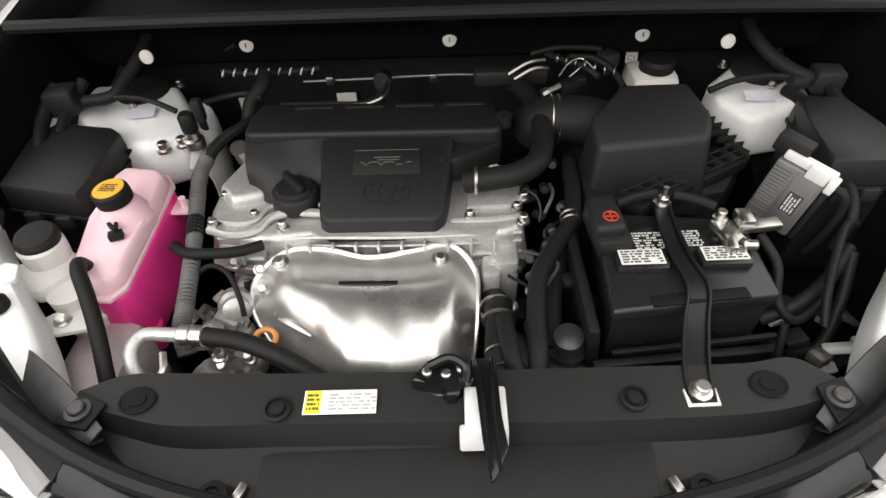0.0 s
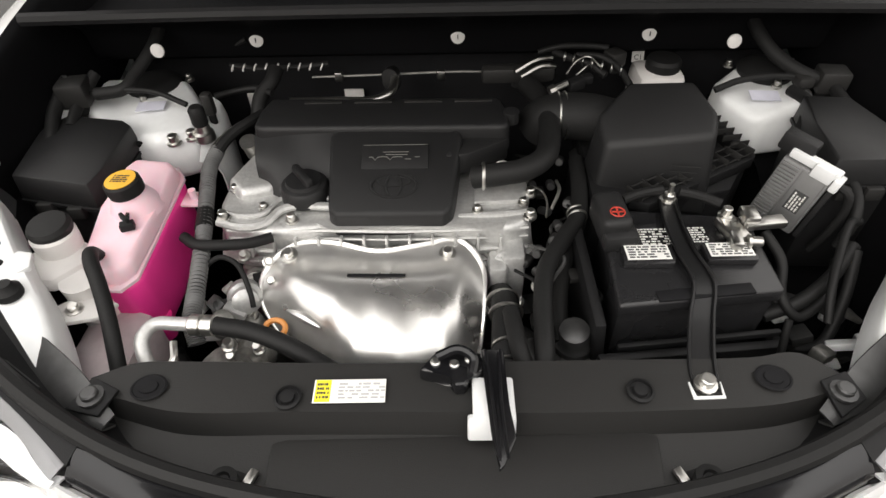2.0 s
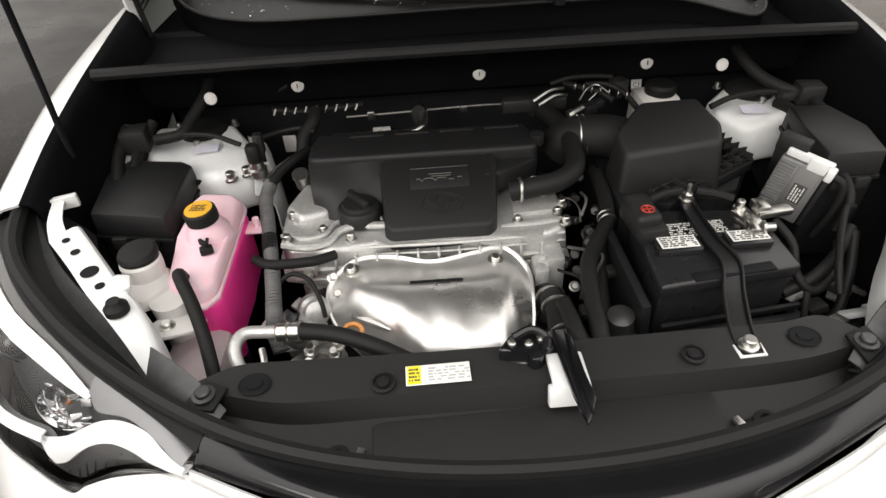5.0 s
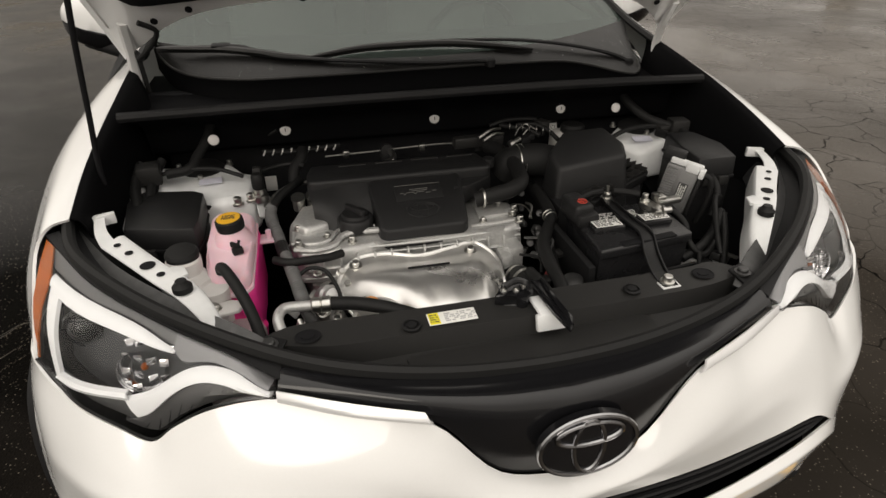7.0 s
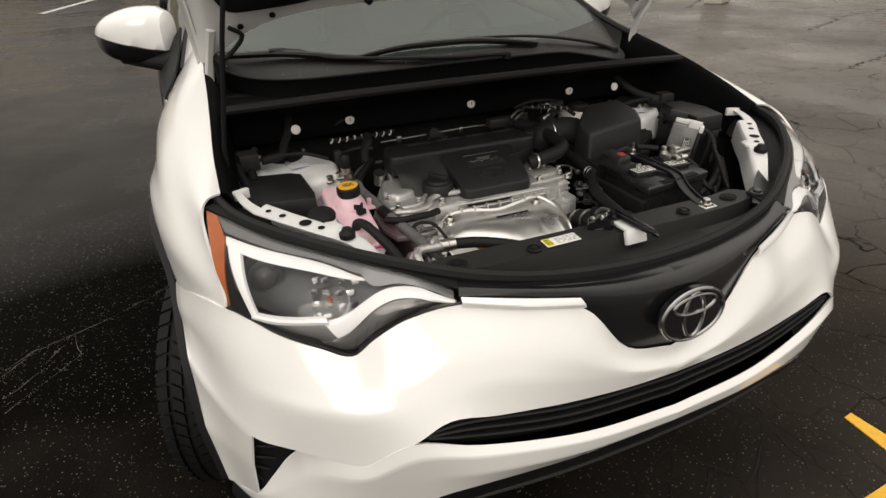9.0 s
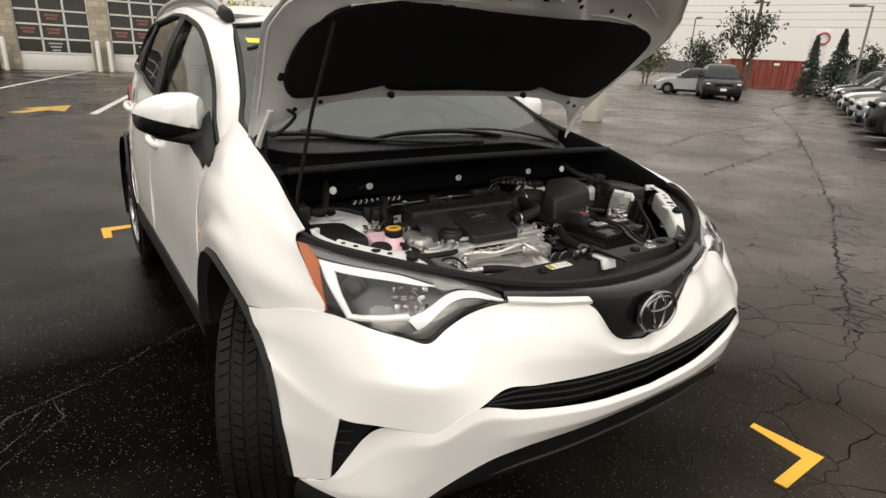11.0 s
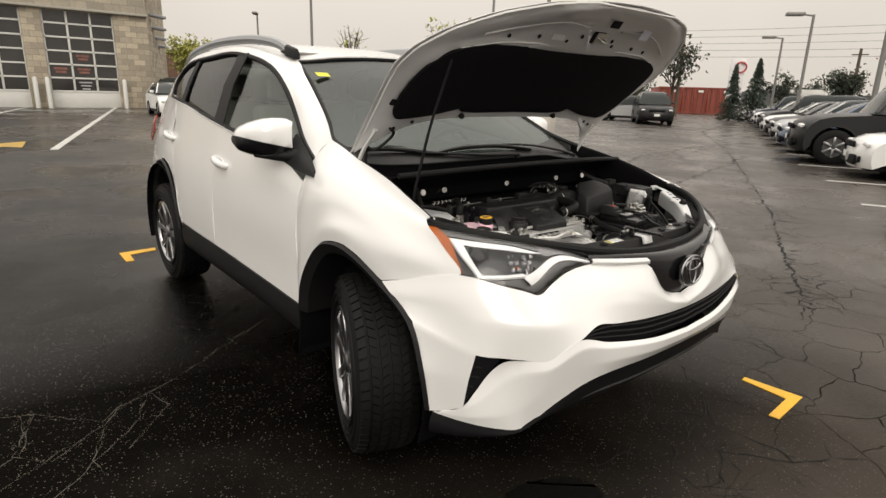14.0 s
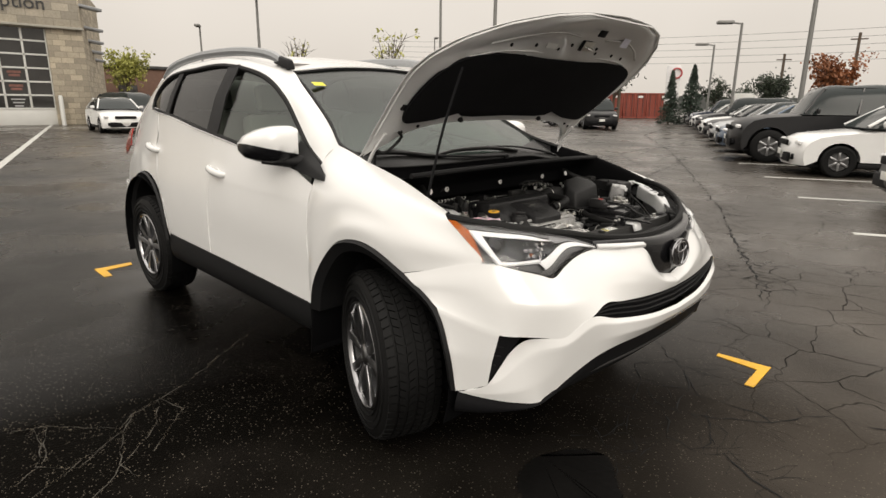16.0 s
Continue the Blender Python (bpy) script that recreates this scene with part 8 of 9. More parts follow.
    hw.operation, hcut.operation = "MULTIPLY", "SUBTRACT"
    hw.inputs[1].default_value = 5.0
    k.new(seam.outputs[0], hw.inputs[0])
    k.new(hsum.outputs[0], hcut.inputs[0])
    k.new(hw.outputs[0], hcut.inputs[1])
    k.new(hcut.outputs[0], bump.inputs["Height"])
    bump.inputs["Distance"].default_value = 0.004
    k.new(span(wet.outputs["Fac"], 0.38, 0.62, 0.10, 0.55), bump.inputs["Strength"])
    k.new(bump.outputs[0], b.inputs["Normal"])
    return m


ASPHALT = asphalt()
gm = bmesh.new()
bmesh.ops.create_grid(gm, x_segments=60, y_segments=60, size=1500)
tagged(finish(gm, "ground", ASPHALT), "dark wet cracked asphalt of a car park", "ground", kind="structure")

YELLOWPAINT = mat("worn yellow road paint", (0.72, 0.39, 0.018), 0.5, vary=0.2, grain=90)
FADEDYELLOW = mat("faded yellow road paint", (0.42, 0.26, 0.035), 0.5, vary=0.45, grain=60)
WHITEPAINT = mat("worn white road paint", (0.50, 0.50, 0.47), 0.5, vary=0.3, grain=60)


def marking(name, outline, material, label):
    ob = finish(prism(outline, 0.0005, 0.004, 0), name, material)
    return tagged(ob, label, "road marking", kind="structure")


marking("yellow_corner_mark", [(1.075, 0.185), (1.095, -0.09), (0.78, -0.10), (0.775, -0.055), (1.01, -0.045), (1.035, 0.18)], YELLOWPAINT, "yellow painted corner bracket on the asphalt")
marking("yellow_corner_mark", [(-1.05, 4.53), (-0.755, 4.56), (-0.77, 4.47), (-0.985, 4.43), (-0.995, 4.23), (-1.055, 4.23)], YELLOWPAINT, "yellow painted corner bracket on the asphalt")


def line_mark(a, b, w, label="white painted parking line", name="parking_line", material=None):
    d = (V(*b) - V(*a)).normalized()
    s = V(-d.y, d.x) * w / 2
    pts = [V(*a) + s, V(*a) - s, V(*b) - s, V(*b) + s]
    return marking(name, [(p.x, p.y) for p in pts], material or WHITEPAINT, label)


for a, b in (((13.3, 4.2), (15.4, -0.4)), ((10.7, 2.8), (12.8, -1.8)), ((8.15, 1.55), (10.2, -3.0)), ((5.6, 0.35), (7.7, -4.2)), ((16.1, 5.5), (18.2, 0.9))):
    line_mark(a, b, 0.12)
for a, b in (((6.3, 41.8), (-0.45, 13.9)), ((2.0, 41.8), (-3.6, 17.0)), ((-2.4, 41.8), (-8.0, 17.0)), ((0.5, 33.5), (6.0, 33.0))):
    line_mark(a, b, 0.16)
marking("yellow_arrow", [(-1.97, 14.53), (-1.5, 15.2), (-1.75, 15.45), (-0.75, 16.1), (-0.95, 14.6), (-1.25, 14.9), (-1.70, 14.33)], FADEDYELLOW, "yellow painted arrow on the asphalt")

# cracks: thin sunken-looking seams laid on the asphalt
CRACKPALE = mat("pale grit in a crack", (0.05, 0.044, 0.034), 0.8, vary=0.95, grain=110)
CRACKDARK = mat("dark crack", (0.0015, 0.0015, 0.0015), 1.0, vary=0.3)


def crack(path, w, material, rnd, wild=0.05, branch=0.34):
    bm = bmesh.new()

    def run(pts, w):
        line = [V(*pts[0])]
        for a, b in zip(pts, pts[1:]):
            a, b = V(*a), V(*b)
            n = max(2, int((b - a).length / 0.05))
            side = V(-(b - a).y, (b - a).x).normalized()
            for i in range(1, n + 1):
                line.append(a.lerp(b, i / n) + side * rnd.uniform(-wild, wild) * (i < n))
                if rnd.random() < branch and w > 0.004:
                    q = line[-1]
                    ang = math.atan2((b - a).y, (b - a).x) + rnd.choice((-1, 1)) * rnd.uniform(0.5, 1.3)
                    l = rnd.uniform(0.06, 0.26)
                    run([tuple(q), (q.x + l * math.cos(ang), q.y + l * math.sin(ang))], w * 0.5)
        lo, hi = [], []
        for i, p in enumerate(line):
            d = line[min(i + 1, len(line) - 1)] - line[max(0, i - 1)]
            s = V(-d.y, d.x).normalized() * w * (1.4 if material is CRACKPALE else 1.0) * max(0.04, rnd.uniform(-0.3, 1.0)) / 2
            lo.append(V(p.x - s.x, p.y - s.y, 0.0030))
            hi.append(V(p.x + s.x, p.y + s.y, 0.0034))
        vs = [[bm.verts.new(p) for p in row] for row in (lo, hi)]
        for i in range(len(lo) - 1):
            bm.faces.new((vs[0][i], vs[0][i + 1], vs[1][i + 1], vs[1][i]))

    run(path, w)
    return bm


def grit(paths, rnd, per_metre=300, spread=0.010):
    """Loose pale grit caught along a crack."""
    bm = bmesh.new()
    for path in paths:
        for a, b in zip(path, path[1:]):
            a, b = V(*a, 0), V(*b, 0)
            bend = [a.lerp(b, f) + V(rnd.uniform(-0.02, 0.02), rnd.uniform(-0.02, 0.02), 0) * (0 < f < 1) for f in (0, 0.25, 0.5, 0.75, 1)]
            for _ in range(int((b - a).length * per_metre)):
                k = rnd.randrange(4)
                p = bend[k].lerp(bend[k + 1], rnd.random()) + V(rnd.gauss(0, 1), rnd.gauss(0, 1), 0) * spread * rnd.choice((0.3, 0.5, 2.6))
                r, t0 = 0.0008 + 0.0026 * rnd.random() ** 3, rnd.uniform(0, 6)
                ring = [bm.verts.new(p + V(r * math.cos(t0 + q * 1.26) * rnd.uniform(0.6, 1.2), r * math.sin(t0 + q * 1.26) * rnd.uniform(0.6, 1.2), 0.0016)) for q in range(5)]
                top = bm.verts.new(p + V(0, 0, 0.0016 + r * 0.5))
                for q in range(5):
                    bm.faces.new((ring[q], ring[(q + 1) % 5], top))
    return bm


rnd = random.Random(11)
PALE = [
    [(-0.55, 2.45), (-0.76, 2.33), (-1.02, 2.16), (-1.24, 1.98), (-1.44, 1.87), (-1.59, 1.81), (-1.67, 1.72), (-1.78, 1.83), (-1.89, 1.96), (-1.94, 1.98), (-1.94, 1.81), (-1.99, 1.65)],
    [(-1.68, 1.68), (-1.79, 1.6), (-1.87, 1.56), (-2.0, 1.47), (-2.3, 1.3)],
    [(-1.46, 1.87), (-1.53, 1.66), (-1.68, 1.49), (-1.86, 1.31), (-2.1, 1.1)],
    [(-1.59, 1.81), (-1.68, 1.63), (-1.75, 1.44), (-1.73, 1.31)],
    [(-1.44, 1.87), (-1.4, 1.7), (-1.53, 1.55), (-1.62, 1.44)],
    [(-1.89, 1.96), (-1.97, 1.65), (-2.06, 1.57), (-2.4, 1.5)],
    [(-1.99, 1.65), (-1.87, 1.53), (-1.75, 1.62)],
    [(-1.94, 1.98), (-2.3, 2.2), (-2.9, 2.5)],
]
tagged(finish(grit(PALE, rnd), "crack_grit", mat("pale sand and grit", (0.10, 0.082, 0.058), 0.8, vary=0.9, grain=60)), "pale grit lying along cracks in the wet asphalt", "grit", kind="stuff")
DARKNET = [
    [(0.6, 0.46), (0.4, 0.33), (0.27, 0.18), (0.27, 0.08), (0.31, -0.04), (0.4, -0.17), (0.47, -0.27), (0.64, -0.36), (0.74, -0.45), (0.74, -0.58), (0.78, -0.65), (1.3, -0.9)],
    [(0.93, 0.46), (0.81, 0.37), (0.81, 0.31), (0.67, 0.21), (0.48, 0.06), (0.5, -0.04), (0.52, -0.19), (0.47, -0.27)],
    [(0.4, 0.33), (0.13, 0.25), (-0.08, 0.15), (-0.16, 0.06)],
    [(0.27, 0.18), (0.15, 0.06), (0.01, 0.01), (-0.16, 0.03), (-0.38, 0.02)],
    [(-0.15, 0.28), (-0.2, 0.21), (-0.28, 0.1), (-0.45, -0.01)],
    [(0.6, 0.46), (0.81, 0.31)],
    [(0.11, 0.42), (0.13, 0.25), (0.15, 0.06)],
    [(0.4, 0.33), (0.51, 0.15), (0.48, 0.06)],
    [(-0.28, 0.31), (-0.2, 0.21), (-0.08, 0.15)],
    [(0.27, 0.08), (0.56, 0.14), (0.67, 0.21)],
    [(0.31, -0.04), (0.15, -0.12), (0.0, -0.3), (-0.1, -0.5)],
    [(0.01, 0.01), (0.0, -0.15), (0.15, -0.12)],
]
CR = [
    ([(24.2, 12.05), (15.3, 6.8), (9.4, 3.7), (6.1, 2.0), (4.1, 1.12), (2.93, 0.55), (2.3, 0.32)], 0.032, CRACKDARK),
    ([(40, 17.5), (24.2, 12.05)], 0.08, CRACKDARK),
] + [(p, 0.009, CRACKDARK) for p in DARKNET] + [(p, 0.004, CRACKPALE) for p in PALE]
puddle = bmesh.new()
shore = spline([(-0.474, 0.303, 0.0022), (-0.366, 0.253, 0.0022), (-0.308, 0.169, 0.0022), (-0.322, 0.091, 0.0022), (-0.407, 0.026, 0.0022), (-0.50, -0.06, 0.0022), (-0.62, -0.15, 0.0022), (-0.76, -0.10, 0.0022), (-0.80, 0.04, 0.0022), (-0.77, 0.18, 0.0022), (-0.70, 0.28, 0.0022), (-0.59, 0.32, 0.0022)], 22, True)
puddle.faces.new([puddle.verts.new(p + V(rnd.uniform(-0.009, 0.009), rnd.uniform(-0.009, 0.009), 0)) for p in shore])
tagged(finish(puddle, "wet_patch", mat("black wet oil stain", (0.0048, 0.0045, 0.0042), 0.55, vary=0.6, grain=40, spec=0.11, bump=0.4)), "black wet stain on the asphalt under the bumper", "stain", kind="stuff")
for path, w, m_ in CR:
    tagged(finish(crack(path, w, m_, rnd, 0.012 if w < 0.03 else 0.022, 0.1 if m_ is CRACKPALE else 0.34), "asphalt_crack", m_), "branching crack in the asphalt", "crack", kind="stuff")
for i in range(16):
    x, y = rnd.uniform(5, 34), 0
    y = x * 0.45 + rnd.uniform(0.5, 12)
    ang = rnd.choice((0.42, 0.42, -1.1, 2.0)) + rnd.uniform(-0.2, 0.2)
    pts = [(x, y)]
    for j in range(4):
        l = rnd.uniform(1.0, 2.6)
        ang += rnd.uniform(-0.35, 0.35)
        pts.append((pts[-1][0] + l * math.cos(ang), pts[-1][1] + l * math.sin(ang)))
    tagged(finish(crack(pts, 0.03, CRACKDARK, rnd, 0.05, 0.2), "asphalt_crack", CRACKDARK), "branching crack in the asphalt", "crack", kind="stuff")


# ---- the surroundings ----
def paint(name, c, rough=0.25, metal=0.0):
    return mat(name + " car paint", c, rough, metal, vary=0.04, coat=0.6, grain=200)


P_WHITE, P_BLACK, P_SILVER = paint("bright white", (0.78, 0.78, 0.77)), mat("black car paint", (0.007, 0.007, 0.008), 0.35, vary=0.1, coat=0.15, spec=0.3), paint("silver", (0.42, 0.43, 0.44), 0.3, 0.6)
P_GREY, P_BLUE, P_DKBLUE = mat("dark grey car paint", (0.03, 0.03, 0.033), 0.35, 0.2, vary=0.05, coat=0.2), paint("steel blue", (0.10, 0.14, 0.20), 0.3, 0.3), paint("navy", (0.02, 0.028, 0.05), 0.25)
CARGLASS = mat("dark car window", (0.022, 0.028, 0.028), 0.12, vary=0.1, coat=0.0, spec=0.3)
LAMP = mat("clear lamp", (0.72, 0.72, 0.72), 0.15, vary=0.1, coat=0.6)


def parked_car(at, heading, label, body_paint, length=4.6, width=1.78, height=1.46, hood=0.92, cowl=1.25, top0=1.95, top1=3.3, tail=4.25, deck=1.02, r=0.32, bed=None, lift=0.0, group="parked cars"):
    """A parked car whose front stands at `at`, heading in degrees; a bed makes it a pickup."""
    c = thing("parked_car", label, "car", group)
    c.matrix_basis = pose(at[0], at[1], 0, 0, 0, heading)
    w, g0 = width / 2, 0.22 + lift

    h, d = hood + lift, deck + lift
    wheels_y = (0.90, length - 0.98)

    def outline(s):
        """The body's side view at s across: -1 and 1 are the flanks."""
        e = abs(s)
        nose, back, drop = 0.30 * e ** 3, 0.22 * e ** 3, 0.07 * e ** 4
        pts = [(nose + 0.04, g0), (nose, g0 + 0.12), (nose - 0.01, g0 + 0.26), (nose + 0.02, h * 0.66), (nose + 0.10, h * 0.82 - drop), (nose * 0.8 + 0.30, h * 0.92 - drop), (0.8, h * 0.985 - drop), (cowl, h + 0.04 - drop), ((cowl + tail) / 2, d - drop * 0.6), (tail, d - drop), (length - 0.12 - back, d - 0.02 - drop), (length - 0.03 - back, d * 0.86), (length - back, d * 0.62), (length - back, g0 + 0.22), (length - 0.06 - back, g0)]
        for yc in wheels_y[::-1]:
            pts += [(yc + r * 1.18 * math.cos(q), max(g0, r + r * 1.18 * math.sin(q))) for q in np.linspace(0.0, math.pi, 11)]
        return pts

    slices = (-1.0, -0.985, -0.9, -0.6, 0.0, 0.6, 0.9, 0.985, 1.0)
    rows = []
    for s in slices:
        o = outline(s * 0.97 if abs(s) == 1 else s)
        x = [w * s * (1 - 0.05 * max(0, (z - 0.75) / 0.5)) if abs(s) < 1 else w * math.copysign(0.995, s) * (1 - 0.05 * max(0, (z - 0.75) / 0.5)) for y, z in o]
        row = [V(x_, y, z) for x_, (y, z) in zip(x, o)]
        rows.append(row + [row[0].copy()])
    shell = grid(rows)
    bmesh.ops.holes_fill(shell, edges=shell.edges[:], sides=60)
    part("body", shell, body_paint, c, "", 28)
    zt = height + lift
    b0, b1 = (cowl + 0.02, tail) if not bed else (cowl + 0.02, bed)
    def hoop(y, k, z):
        return [(-w * 0.93, y[0], d - 0.03), (-w * k, y[1], z), (0, y[2], z + 0.03 * (k < 0.8)), (w * k, y[1], z), (w * 0.93, y[0], d - 0.03)]
    part("glasshouse", loft([hoop((b0, b0, b0 - 0.05), 0.90, d - 0.02), hoop((b0 + 0.25, top0, top0 - 0.06), 0.70, zt - 0.05), hoop(((b0 + b1) / 2,) * 3, 0.70, zt), hoop((b1 - 0.2, top1, top1 + 0.05), 0.69, zt - 0.05), hoop((b1, b1, b1 + 0.04), 0.88, d - 0.02)], 4, 4, 0.0), CARGLASS, c)
    part("roof", loft([[(-w * 0.70, top0, zt - 0.035), (0, top0 - 0.06, zt - 0.01), (w * 0.70, top0, zt - 0.035)], [(-w * 0.72, (top0 + top1) / 2, zt), (0, (top0 + top1) / 2, zt + 0.035), (w * 0.72, (top0 + top1) / 2, zt)], [(-w * 0.70, top1, zt - 0.035), (0, top1 + 0.05, zt - 0.01), (w * 0.70, top1, zt - 0.035)]], 4, 4, 0.02), body_paint, c)
    for s in (-1, 1):
        part("pillar", sweep([V(s * w * 0.91, b0 + 0.05, d), V(s * w * 0.70, top0, zt - 0.03)], 0.035, 6), body_paint, c)
        part("pillar", sweep([V(s * w * 0.93, (b0 + b1) / 2 + 0.1, d), V(s * w * 0.715, (top0 + top1) / 2 + 0.05, zt - 0.02)], 0.035, 6), GLOSSBLACK, c)
        part("pillar", sweep([V(s * w * 0.90, b1 - 0.02, d), V(s * w * 0.70, top1, zt - 0.03)], 0.05, 6), body_paint, c)
        part("mirror", box((0.16, 0.08, 0.12), (s * (w + 0.07), b0 + 0.30, d + 0.06), 0.03), body_paint if not bed else P_BLACK, c)
        part("headlamp", box((0.36, 0.12, 0.085), (s * w * 0.72, 0.235, h * 0.745), 0.03, (-20, 0, -s * 32)), LAMP, c)
        part("tail_lamp", box((0.22, 0.12, 0.2), (s * w * 0.76, length - 0.08, d * 0.82), 0.03), REDLENS, c)
        part("fog_recess", box((0.16, 0.06, 0.12), (s * w * 0.68, 0.125, h * 0.42), 0.02, (0, 0, -s * 20)), VOID, c)
        for y in wheels_y:
            wh = part("wheel", lathe([(r * 0.6, -0.10), (r * 0.9, -0.11), (r, -0.085), (r, 0.085), (r * 0.9, 0.11), (r * 0.62, 0.105), (r * 0.6, 0.07)], 28, pose(s * (w - 0.09), y, r, 0, s * 90, 0)), TYRE, c)
            part("rim", lathe([(r * 0.62, 0.06), (r * 0.55, 0.085), (r * 0.30, 0.075), (r * 0.2, 0.09), (0.0001, 0.09)], 28, pose(s * (w - 0.09), y, r, 0, s * 90, 0)), DARKMETAL, wh)
            for k in range(6):
                part("spoke", moved(box((r * 0.5, r * 0.13, 0.02), (r * 0.34, 0, 0.092), 0.006), pose(s * (w - 0.09), y, r, 0, s * 90, 0) @ Matrix.Rotation(radians(60 * k), 4, "Z")), MACHINED, wh)
            part("wheel_well", box((0.04, r * 2.2, r * 1.5), (s * (w - 0.30), y, r * 1.2), 0.01), VOID, c)
    part("grille", box((width * 0.46, 0.05, 0.12), (0, 0.03, h * 0.72), 0.02), VOID, c)
    part("lower_intake", box((width * 0.70, 0.06, 0.20), (0, 0.045, h * 0.40), 0.05), VOID, c)
    part("front_plate", box((0.30, 0.01, 0.12), (0, -0.03, h * 0.50), 0.003), PAPER, c)
    part("underside", box((width * 0.86, length * 0.9, 0.06), (0, length / 2, g0 - 0.01), 0.01), VOID, c)
    for s in (-1, 1):
        part("sill", box((0.06, length * 0.42, 0.10), (s * w * 0.95, length * 0.48, g0 + 0.03), 0.02), PLASTIC, c)
        part("door_seam", box((0.004, 0.008, d - g0 - 0.25), (s * w * 0.992, (b0 + b1) / 2 + 0.1, (d + g0) / 2), 0), VOID, c)
        part("door_handle", box((0.03, 0.16, 0.03), (s * w * 0.985, (b0 + b1) / 2, d - 0.14), 0.01), body_paint, c)
    if bed:
        part("bed_side", box((width * 0.98, length - bed - 0.2, 0.12), (0, (length + bed) / 2, d + 0.10), 0.03), body_paint, c)
        part("bed_cover", box((width * 0.86, length - bed - 0.3, 0.02), (0, (length + bed) / 2, d + 0.165), 0.004), RUBBER, c)
    return c


SEDAN = dict(length=4.6, height=1.45)
SUV = dict(length=4.6, height=1.68, hood=1.02, deck=1.08, top0=1.75, top1=4.0, tail=4.5, r=0.36, width=1.84, lift=0.04)
HATCH = dict(length=4.1, height=1.5, top1=3.5, tail=4.0)
parked_car((14.55, 5.0), 205, "black pickup truck parked in the row", P_BLACK, length=5.4, width=1.9, height=1.78, hood=1.12, cowl=1.55, top0=2.0, top1=3.55, tail=5.2, deck=1.16, r=0.41, bed=3.72, lift=0.08)
parked_car((12.1, 2.95), 205, "white sedan with steel wheels in the row", P_WHITE, **SEDAN)
parked_car((7.95, 0.45), 205, "dark grey sedan at the row's near end", P_GREY, **SEDAN)
d_row = V(math.cos(radians(25)), math.sin(radians(25)))
for k, (label, pt, st) in enumerate((("blue sedan parked in the row", P_BLUE, SEDAN), ("silver hatchback parked in the row", P_SILVER, HATCH), ("dark sedan parked in the row", P_GREY, SEDAN), ("white sedan parked in the row", P_WHITE, SEDAN), ("dark grey crossover parked in the row", P_GREY, SUV), ("silver sedan parked in the row", P_SILVER, SEDAN), ("white hatchback parked in the row", P_WHITE, HATCH), ("navy crossover parked in the row", P_DKBLUE, SUV), ("silver sedan parked in the row", P_SILVER, SEDAN), ("black sedan parked in the row", P_BLACK, SEDAN))):
    p = V(14.55, 5.0) + d_row * 2.95 * (k + 1)
    parked_car((p.x, p.y), 205, label, pt, **st)
parked_car((27.5, 16.3), -52, "black crossover standing in the lane", P_BLACK, group="cars in the lot", **SUV)
parked_car((38.0, 27.5), 195, "silver sedan at the far end of the lane", P_SILVER, group="cars in the lot", **SEDAN)
parked_car((36.5, 31.0), 35, "white sedan beyond the lane", P_WHITE, group="cars in the lot", **SEDAN)
parked_car((33.0, 33.5), 35, "dark hatchback beyond the lane", P_GREY, group="cars in the lot", **HATCH)
parked_car((30.5, 22.5), 200, "silver hatchback beyond the lane", P_SILVER, group="cars in the lot", **HATCH)
parked_car((5.75, 26.2), -6, "white sedan beside the workshop", P_WHITE, group="cars in the lot", **SEDAN)
parked_car((9.6, 33.0), 20, "dark crossover beside the workshop", P_GREY, group="cars in the lot", **SUV)

# workshop
def blockwork(name, color, wide, high):
    """Coursed blocks whose tone changes from block to block, with pale joints."""
    m = mat(name, color, 0.88, vary=0.2, grain=9, big=0.8, bump=0.5)
    n, k = m.node_tree.nodes, m.node_tree.links
    b = n["Principled BSDF"]
    co, sep, add, com, brick, mul = (n.new(q) for q in ("ShaderNodeTexCoord", "ShaderNodeSeparateXYZ", "ShaderNodeMath", "ShaderNodeCombineXYZ", "ShaderNodeTexBrick", "ShaderNodeMix"))
    k.new(co.outputs["Object"], sep.inputs[0])
    k.new(sep.outputs["X"], add.inputs[0])
    k.new(sep.outputs["Y"], add.inputs[1])
    k.new(add.outputs[0], com.inputs["X"])
    k.new(sep.outputs["Z"], com.inputs["Y"])
    k.new(com.outputs[0], brick.inputs["Vector"])
    brick.inputs["Color1"].default_value, brick.inputs["Color2"].default_value, brick.inputs["Mortar"].default_value = (1.2, 1.18, 1.15, 1), (0.72, 0.72, 0.72, 1), (0.62, 0.62, 0.62, 1)
    for key, v in (("Scale", 1.0), ("Mortar Size", 0.014), ("Brick Width", wide), ("Row Height", high), ("Bias", 0.0)):
        brick.inputs[key].default_value = v
    mul.data_type, mul.blend_type = "RGBA", "MULTIPLY"
    mul.inputs["Factor"].default_value = 1.0
    src = b.inputs["Base Color"].links[0].from_socket
    k.new(src, mul.inputs[6])
    k.new(brick.outputs["Color"], mul.inputs[7])
    k.new(mul.outputs[2], b.inputs["Base Color"])
    return m


SPLIT = blockwork("buff split-face block", (0.42, 0.37, 0.29), 0.6, 0.3)
CONC = mat("smooth concrete band", (0.40, 0.38, 0.33), 0.8, vary=0.12, grain=10, big=0.6)
UPPER = blockwork("smooth upper block", (0.44, 0.40, 0.33), 0.8, 0.4)
DOORWHITE = mat("white door frame", (0.66, 0.66, 0.63), 0.5, vary=0.05)
PANE = mat("dark workshop glass", (0.03, 0.028, 0.026), 0.08, vary=0.5, big=0.7, coat=0.3)
FADED = mat("faded red print", (0.22, 0.09, 0.07), 0.6, vary=0.4, grain=6)
